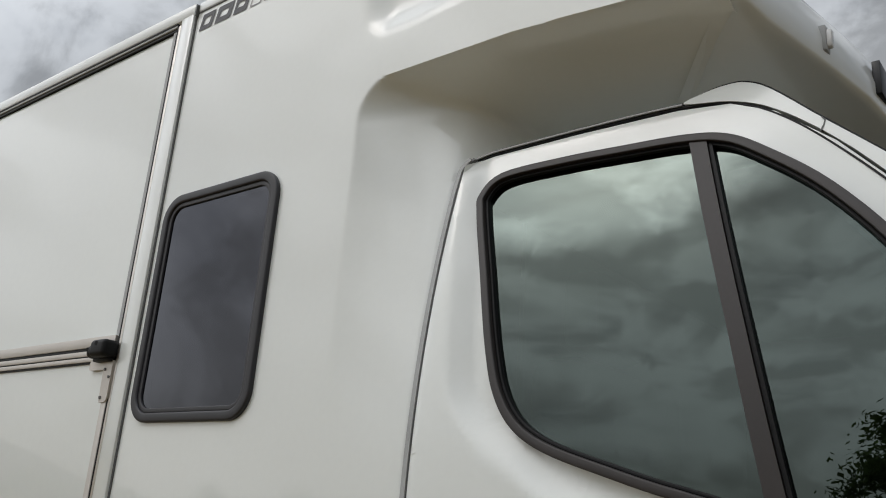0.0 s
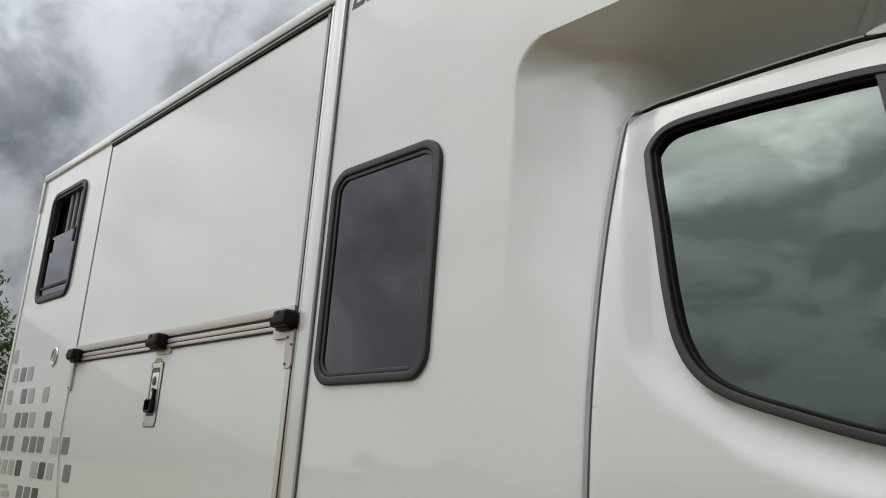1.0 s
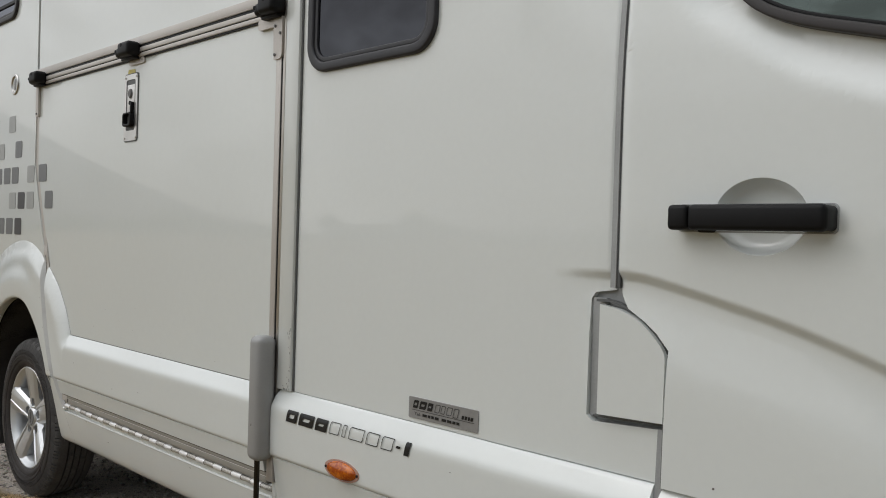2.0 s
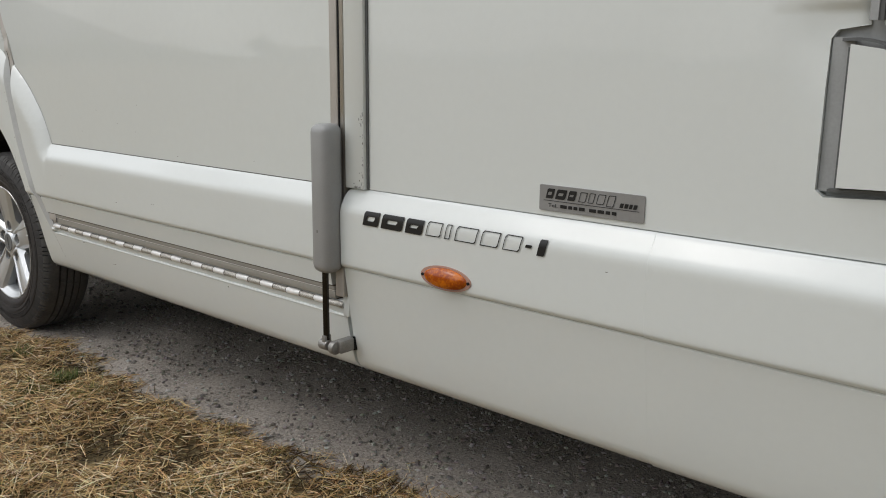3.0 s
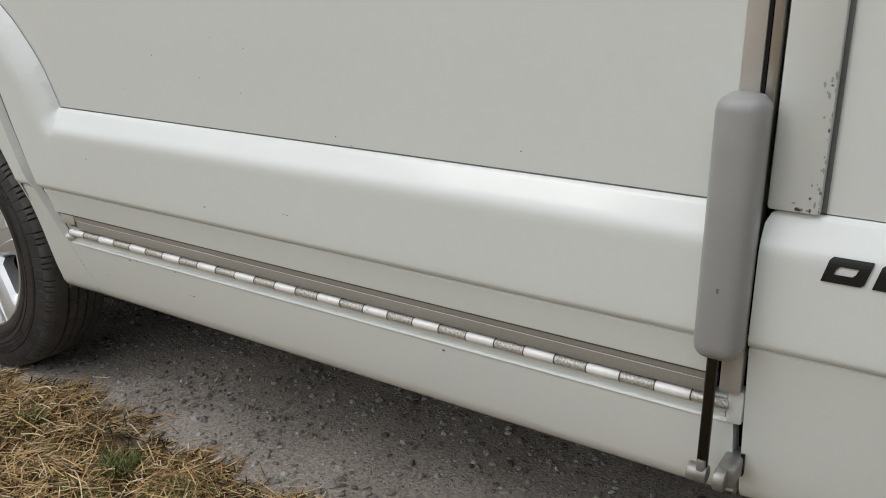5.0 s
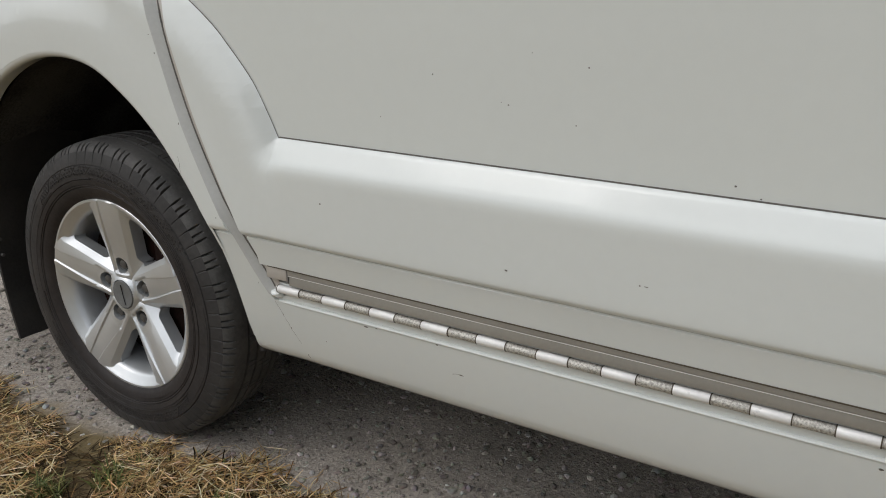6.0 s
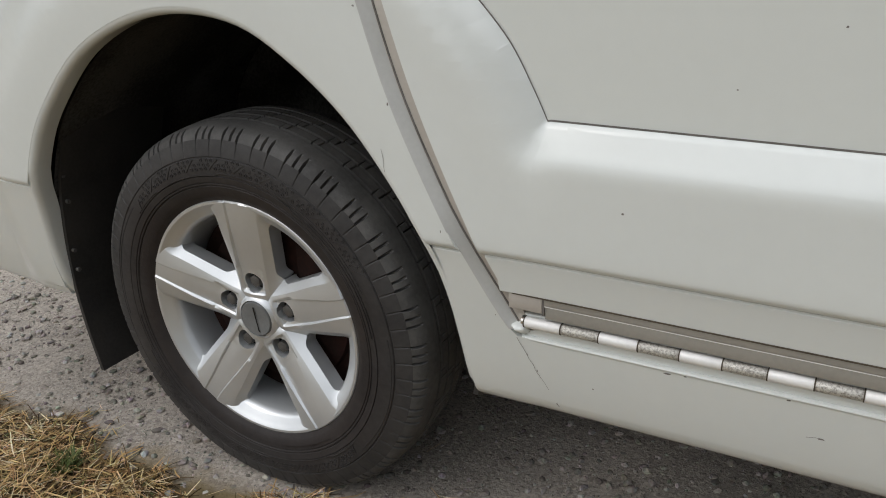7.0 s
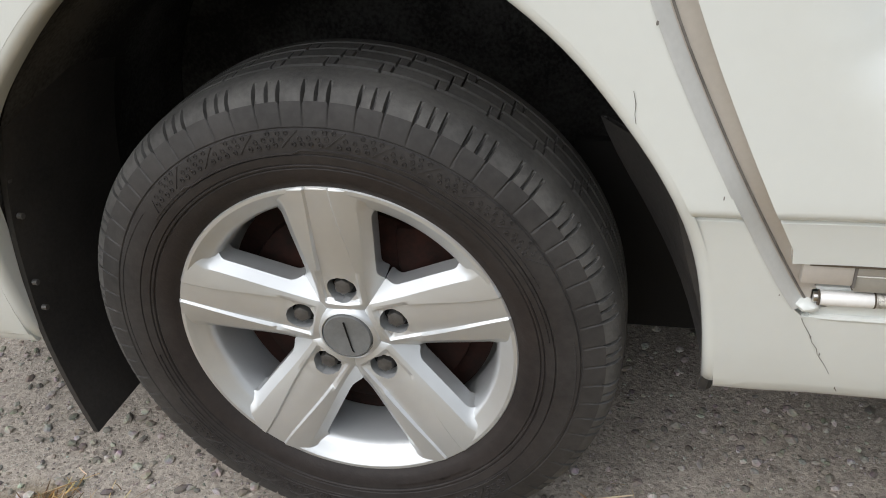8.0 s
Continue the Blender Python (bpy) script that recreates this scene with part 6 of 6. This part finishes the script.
for x, z, s in ((3.203, 1.694, 4), (3.238, 0.773, 5), (3.267, 0.708, 5)):
    speck(x, z, lambda a, b: (door_depth(a, b) if b > 0.755 else front_skirt(a, b + 0.004) - 0.006) - 0.0008, s * 0.001, s * 0.001, CHIP, cab_door)
for k in range(30):
    z = 0.757 + 0.16 * random.random() ** 1.6
    speck(2.0385 - 0.012 * random.random() ** 2.5, z, -0.0128, random.uniform(0.001, 0.004), random.uniform(0.002, 0.009), SEAM if k % 7 else CHIP, truck)
for k in range(9):
    speck(2.010 + 0.026 * random.random(), 0.757 + 0.012 * random.random() ** 2, -0.0128, random.uniform(0.002, 0.006), random.uniform(0.002, 0.006), SEAM, truck)
crack = [(0.515 + 0.058 * t + random.uniform(-0.0012, 0.0012), 0.450 - 0.118 * t) for t in (k / 14 for k in range(15))]
scratch(crack, on_sill, 0.0011, CHIP, "paint_crack", "fine dark crack down the sill")
for x, z in ((0.528, 0.424), (0.541, 0.399), (0.566, 0.346)):
    speck(x, z, on_sill, 0.0018, 0.005, CHIP, truck)
scratch([(0.338, 0.702), (0.3405, 0.69), (0.340, 0.68), (0.3415, 0.671)], on_sill, 0.0010, CHIP, "paint_scratch")
scratch([(0.884, 0.398), (0.895, 0.4005), (0.905, 0.399)], on_sill, 0.0012, CHIP, "paint_scratch")
for k in range(9):
    x, z = RAMP_EDGE[random.randrange(len(RAMP_EDGE))]
    if z < 1.0:
        speck(x - 0.006 + random.uniform(-0.004, 0.003), z, lambda a, b: skirt_depth(a - 0.004, b) - 0.0045, random.uniform(0.001, 0.003), random.uniform(0.002, 0.006), CHIP, truck)

# ---- dry cut grass along the track ----


def island_material(name, stops, rough=0.7, spec=0.3, bump=0.0):
    """Colour that differs from piece to piece within one mesh."""
    m = bpy.data.materials.new(name)
    m.use_nodes = True
    n, l = m.node_tree.nodes, m.node_tree.links
    b = n["Principled BSDF"]
    geo, ramp = n.new("ShaderNodeNewGeometry"), n.new("ShaderNodeValToRGB")
    while len(ramp.color_ramp.elements) < len(stops):
        ramp.color_ramp.elements.new(0.5)
    for el, (p, c) in zip(ramp.color_ramp.elements, stops):
        el.position, el.color = p, (*c, 1)
    l.new(geo.outputs["Random Per Island"], ramp.inputs["Fac"])
    co, nz, mul = n.new("ShaderNodeTexCoord"), n.new("ShaderNodeTexNoise"), n.new("ShaderNodeMix")
    nz.inputs["Scale"].default_value = 60.0
    l.new(co.outputs["Object"], nz.inputs["Vector"])
    mul.data_type, mul.blend_type = "RGBA", "MULTIPLY"
    mul.inputs["Factor"].default_value = 0.45
    l.new(ramp.outputs["Color"], mul.inputs["A"])
    l.new(nz.outputs["Color"], mul.inputs["B"])
    l.new(mul.outputs["Result"], b.inputs["Base Color"])
    b.inputs["Roughness"].default_value = rough
    b.inputs["Specular IOR Level"].default_value = spec
    return m


STRAW = island_material("dry_straw", [(0.0, (0.11, 0.060, 0.024)), (0.32, (0.50, 0.300, 0.110)), (0.72, (0.86, 0.600, 0.275)), (1.0, (1.0, 0.87, 0.60))], 0.6, 0.35)
# dead grass brown, darkened so that gaps between straws look shaded
THATCH = island_material("brown_thatch", [(0.0, (0.022, 0.015, 0.007)), (0.6, (0.075, 0.046, 0.018)), (1.0, (0.19, 0.120, 0.046))], 0.8, 0.2)
BLADE = island_material("green_grass", [(0.0, (0.07, 0.10, 0.025)), (0.6, (0.17, 0.20, 0.055)), (1.0, (0.32, 0.30, 0.10))], 0.6, 0.3)
GRASS_EDGE = [(-30, -0.06), (-0.7, -0.055), (-0.45, -0.02), (-0.25, -0.075), (-0.05, -0.07), (0.12, 0.01), (0.32, 0.062), (0.56, 0.05), (0.74, 0.015), (1.18, 0.0), (1.6, 0.04), (1.85, 0.09), (2.3, 0.14), (3.0, 0.16), (30, 0.16)]
EX, EY = np.array([p[0] for p in GRASS_EDGE]), np.array([p[1] for p in GRASS_EDGE])


def straws(name, count, area, length, width, lift, tilt, mat, seed, label, beyond=0.02, clump=0.6, arch=0.2):
    """Thousands of bent straw ribbons strewn over the turf beside the gravel."""
    rng = np.random.default_rng(seed)
    x = rng.uniform(area[0], area[2], count * 2)
    y = rng.uniform(area[1], area[3], count * 2)
    # clumps: keep more where a few sine waves meet
    field = np.sin(x * 9.1 + 2.1 * np.sin(y * 7.3)) + np.sin(y * 12.7 + 1.7 * np.sin(x * 5.9)) + np.sin((x + y) * 17.0)
    edge = np.interp(x, EX, EY) + 0.02 * np.sin(x * 23) + 0.012 * np.sin(x * 61 + 1)
    keep = (y < edge + rng.exponential(beyond, x.size)) & (rng.uniform(-2.4, 1.6, x.size) < clump * field + 0.9)
    x, y, field, edge = x[keep][:count], y[keep][:count], field[keep][:count], edge[keep][:count]
    k = x.size
    a = rng.uniform(0, 2 * np.pi, k)
    ln = rng.uniform(*length, k) * rng.uniform(0.5, 1, k)
    wd = rng.uniform(*width, k)
    inner = np.clip((edge - y) / 0.12, 0.05, 1)
    z = 0.003 + lift * rng.uniform(0, 1, k) ** 1.4 * inner * (0.75 + 0.25 * field) + 0.016 * np.clip((0.06 - y) / 0.3, 0, 1)
    up = rng.normal(0, tilt, k)
    d = np.stack([np.cos(a), np.sin(a), up], 1)
    side = np.stack([-np.sin(a), np.cos(a), rng.normal(0, 0.5, k)], 1)
    side /= np.linalg.norm(side, axis=1)[:, None]
    mid = np.stack([x, y, z], 1)
    bend = np.stack([rng.normal(0, 0.12, k), rng.normal(0, 0.12, k), rng.uniform(-0.02, arch, k)], 1) * ln[:, None]
    rows = []
    for s, wf in ((-0.5, 0.9), (-0.17, 1.0), (0.17, 1.0), (0.5, 0.5)):
        c = mid + d * (s * ln)[:, None] + bend * (0.25 - s * s)
        rows.append(c - side * (wd * wf / 2)[:, None])
        rows.append(c + side * (wd * wf / 2)[:, None])
    v = np.stack(rows, 1)
    v[:, :, 2] = np.maximum(v[:, :, 2], 0.002)
    base = np.arange(k)[:, None] * 8
    f = np.concatenate([base + np.array(q) for q in ((0, 1, 3, 2), (2, 3, 5, 4), (4, 5, 7, 6))], 0)
    me = bpy.data.meshes.new(name)
    me.from_pydata(v.reshape(-1, 3).tolist(), [], f.tolist())
    me.materials.append(mat)
    return tagged(new(name, me), label, "grass", kind="stuff")


straws("thatch", 22000, (-1.6, -0.85, 2.6, 0.14), (0.03, 0.10), (0.0015, 0.004), 0.014, 0.12, THATCH, 3, "brown matted dead grass, darkened for shade between the straws", 0.008, 0.2)
straws("dry_straw", 54000, (-1.6, -0.85, 2.6, 0.2), (0.02, 0.105), (0.0008, 0.0027), 0.040, 0.20, STRAW, 4, "dry golden cut grass lying beside the gravel", 0.016, 1.25, 0.14)
straws("stray_straw", 900, (-1.6, -0.60, 2.6, 0.30), (0.02, 0.08), (0.0007, 0.0018), 0.004, 0.05, STRAW, 14, "single straws blown onto the gravel", 0.07, 0.3, 0.15)
straws("green_grass", 3000, (-1.6, -0.85, 2.6, 0.06), (0.02, 0.06), (0.001, 0.0022), 0.022, 0.5, BLADE, 6, "sparse green grass blades among straw", 0.004, 1.6, 0.4)


def tufts(name, centres, mat, seed, label):
    """Low tufts of living grass that show through the straw: fans of short bent blades."""
    rng = np.random.default_rng(seed)
    vs, fs = [], []
    for cx, cy, rad, count in centres:
        for _ in range(count):
            a, d = rng.uniform(0, 6.28), rad * rng.uniform(0, 1) ** 0.6
            x, y = cx + d * math.cos(a), cy + d * math.sin(a)
            lean_a, ln, w = rng.uniform(0, 6.28), rng.uniform(0.02, 0.055), rng.uniform(0.001, 0.0022)
            out = rng.uniform(0.3, 1.0)
            px, py = -math.sin(lean_a) * w, math.cos(lean_a) * w
            base = len(vs)
            for t in (0.0, 0.4, 0.75, 1.0):
                cxx, cyy = x + math.cos(lean_a) * ln * out * t ** 1.5, y + math.sin(lean_a) * ln * out * t ** 1.5
                h = 0.008 + ln * (t - 0.45 * out * t * t)
                k = 1.0 - 0.8 * t ** 2
                vs += [(cxx - px * k, cyy - py * k, h), (cxx + px * k, cyy + py * k, h)]
            fs += [(base + 2 * q, base + 2 * q + 1, base + 2 * q + 3, base + 2 * q + 2) for q in range(3)]
    me = bpy.data.meshes.new(name)
    me.from_pydata(vs, [], fs)
    me.materials.append(mat)
    return tagged(new(name, me), label, "grass", kind="stuff")


tuft_rng = np.random.default_rng(17)
TUFTS = [(x, -0.10 - 0.6 * abs(y), r, int(90 + 2600 * r)) for x, y, r in zip(tuft_rng.uniform(-1.2, 2.3, 34), tuft_rng.uniform(-1, 1, 34), tuft_rng.uniform(0.02, 0.07, 34))]
tufts("grass_tufts", TUFTS, BLADE, 18, "low green tufts showing through the dry straw")

# ---- loose stones on the track ----
STONE = island_material("loose_stones", [(0.0, (0.20, 0.180, 0.160)), (0.4, (0.36, 0.325, 0.285)), (0.8, (0.50, 0.465, 0.42)), (1.0, (0.68, 0.65, 0.61))], 0.85, 0.3)


def stones(name, count, area, size, seed, label):
    rng = np.random.default_rng(seed)
    ico = bmesh.new()
    bmesh.ops.create_icosphere(ico, subdivisions=1, radius=1.0)
    vs = np.array([v.co[:] for v in ico.verts])
    fs = np.array([[v.index for v in f.verts] for f in ico.faces])
    ico.free()
    x, y = rng.uniform(area[0], area[2], count), rng.uniform(area[1], area[3], count)
    keep = y > np.interp(x, EX, EY) - 0.02
    x, y = x[keep], y[keep]
    k = x.size
    s = size[0] + (size[1] - size[0]) * rng.uniform(0, 1, k) ** 4
    sc = s[:, None] * rng.uniform(0.6, 1.25, (k, 3)) * np.array([1, 1, 0.62])
    a = rng.uniform(0, 6.28, k)
    p = vs[None] * (1 + rng.normal(0, 0.13, (k, len(vs), 1))) * sc[:, None]
    c, sn = np.cos(a)[:, None], np.sin(a)[:, None]
    px, py = p[:, :, 0] * c - p[:, :, 1] * sn, p[:, :, 0] * sn + p[:, :, 1] * c
    v = np.stack([px + x[:, None], py + y[:, None], p[:, :, 2] + (s * 0.22)[:, None]], 2)
    f = (np.arange(k)[:, None, None] * len(vs) + fs[None]).reshape(-1, 3)
    me = bpy.data.meshes.new(name)
    me.from_pydata(v.reshape(-1, 3).tolist(), [], f.tolist())
    me.materials.append(STONE)
    return tagged(new(name, me), label, "stones", kind="stuff")


stones("loose_gravel", 26000, (-1.6, -0.12, 3.4, 1.3), (0.0018, 0.0105), 8, "small loose grey stones on the packed track")
stones("fine_grit", 40000, (-1.4, -0.10, 2.6, 0.8), (0.0010, 0.0026), 9, "fine grit on the packed track")

# ---- trees and field edge in the distance ----
BARK = material("bark", (0.10, 0.085, 0.07), 0.9, vary=0.4, scale=3)
LEAVES = island_material("tree_leaves", [(0.0, (0.060, 0.085, 0.032)), (0.6, (0.090, 0.125, 0.048)), (1.0, (0.12, 0.160, 0.062))], 0.6, 0.3)
# daylight shines through the thin leaves
leaf_nodes, leaf_links = LEAVES.node_tree.nodes, LEAVES.node_tree.links
leaf_thin, leaf_mix = leaf_nodes.new("ShaderNodeBsdfTranslucent"), leaf_nodes.new("ShaderNodeMixShader")
leaf_thin.inputs["Color"].default_value = (0.16, 0.23, 0.08, 1)
leaf_mix.inputs[0].default_value = 0.5
leaf_links.new(leaf_nodes["Principled BSDF"].outputs[0], leaf_mix.inputs[1])
leaf_links.new(leaf_thin.outputs[0], leaf_mix.inputs[2])
leaf_links.new(leaf_mix.outputs[0], leaf_nodes["Material Output"].inputs["Surface"])


def tree(seed, height, spread):
    """A broadleaf tree: tapered trunk, limbs, and a ragged crown of leaf clumps."""
    rng = np.random.default_rng(seed)
    t = empty("tree")
    bm = bmesh.new()
    add_rod(bm, (0, 0, -0.1), (0.1, 0, height * 0.55), height * 0.028, 10, height * 0.014)
    tips = []
    for k in range(11):
        a, h = rng.uniform(0, 6.28), height * rng.uniform(0.28, 0.6)
        r, up = spread * rng.uniform(0.35, 0.95), height * rng.uniform(0.15, 0.38)
        tip = (r * math.cos(a), r * math.sin(a), h + up)
        add_rod(bm, (0.08, 0, h), tip, height * 0.011, 6, height * 0.003)
        tips.append(tip)
    tips.append((0.1, 0, height * 0.9))
    part("trunk", bm, BARK, t, "grey-brown trunk and limbs")
    cs = []
    for tip in tips:
        for _ in range(9):
            cs.append((np.array(tip) + rng.normal(0, 1, 3) * np.array([spread * 0.22, spread * 0.22, height * 0.09]), rng.uniform(0.07, 0.16) * spread))
    pts = np.concatenate([c + rng.normal(0, 1, (120, 3)) * r for c, r in cs])
    k = len(pts)
    s = rng.uniform(0.011, 0.022, k)[:, None] * height
    u, w = rng.normal(0, 1, (k, 3)), rng.normal(0, 1, (k, 3))
    u /= np.linalg.norm(u, axis=1)[:, None]
    w /= np.linalg.norm(w, axis=1)[:, None]
    v = np.stack([pts - u * s, pts + w * s * 0.5, pts + u * s, pts - w * s * 0.5], 1).reshape(-1, 3)
    me = bpy.data.meshes.new("crown")
    me.from_pydata(v.tolist(), [], (np.arange(k)[:, None] * 4 + np.arange(4)).tolist())
    me.materials.append(LEAVES)
    c = new("crown", me)
    c.parent = t
    return t


oak = tagged(tree(21, 9.0, 3.6), "broadleaf tree in full green leaf at the field edge", "tree", "trees at the field edge")
oak.location = (-35.4, 5.0, 0)
copy_thing(oak, Matrix.Translation((1.6, -20.5, 0)) @ Matrix.Rotation(1.0, 4, "Z") @ Matrix.Scale(0.5, 4))
rng = np.random.default_rng(33)
for k in range(26):
    a = radians(188 + 7.0 * k + rng.uniform(-2, 2))
    far = rng.uniform(260, 420)
    sc = rng.uniform(0.7, 1.1)
    copy_thing(oak, Matrix.Translation((1.5 + far * math.cos(a), far * math.sin(a), 0)) @ Matrix.Rotation(rng.uniform(0, 6), 4, "Z") @ Matrix.Scale(sc, 4))
for k in range(12):
    a = radians(100 + 7.0 * k + rng.uniform(-2, 2))
    far = rng.uniform(60, 90)
    copy_thing(oak, Matrix.Translation((far * math.cos(a), far * math.sin(a), 0)) @ Matrix.Rotation(rng.uniform(0, 6), 4, "Z") @ Matrix.Scale(rng.uniform(0.6, 0.9), 4))

# trees across the field, opposite the cab
for x, y, turn, sc in ((2.4, -23.0, 0.4, 1.0), (7.2, -24.5, 2.2, 1.1), (12.6, -25.0, 4.0, 1.0)):
    copy_thing(oak, Matrix.Translation((x, y, 0)) @ Matrix.Rotation(turn, 4, "Z") @ Matrix.Scale(sc, 4))


def far_woods(name, a0, a1, far, count, seed, label):
    """A distant wood edge: one uneven band of leaf clumps round part of the horizon."""
    rng = np.random.default_rng(seed)
    a = np.radians(rng.uniform(a0, a1, count))
    top = 4.2 + 1.6 * np.sin(a * 23) + 1.2 * np.sin(a * 61 + 1) + 0.9 * np.sin(a * 127 + 2)
    z = np.maximum(top, 1.5) * rng.uniform(0, 1, count) ** 0.7
    r = far + rng.uniform(-8, 8, count)
    p = np.stack([r * np.cos(a), r * np.sin(a), z], 1)
    u, w = rng.normal(0, 1, (count, 3)), rng.normal(0, 1, (count, 3))
    u /= np.linalg.norm(u, axis=1)[:, None]
    w /= np.linalg.norm(w, axis=1)[:, None]
    size = rng.uniform(0.6, 1.3, count)[:, None]
    v = np.stack([p - u * size, p + w * size * 0.6, p + u * size, p - w * size * 0.6], 1).reshape(-1, 3)
    me = bpy.data.meshes.new(name)
    me.from_pydata(v.tolist(), [], (np.arange(count)[:, None] * 4 + np.arange(4)).tolist())
    me.materials.append(LEAVES)
    return tagged(new(name, me), label, "woods", kind="stuff")


far_woods("far_woods", 175, 345, 270.0, 15000, 41, "low dark green wood edge beyond the fields")
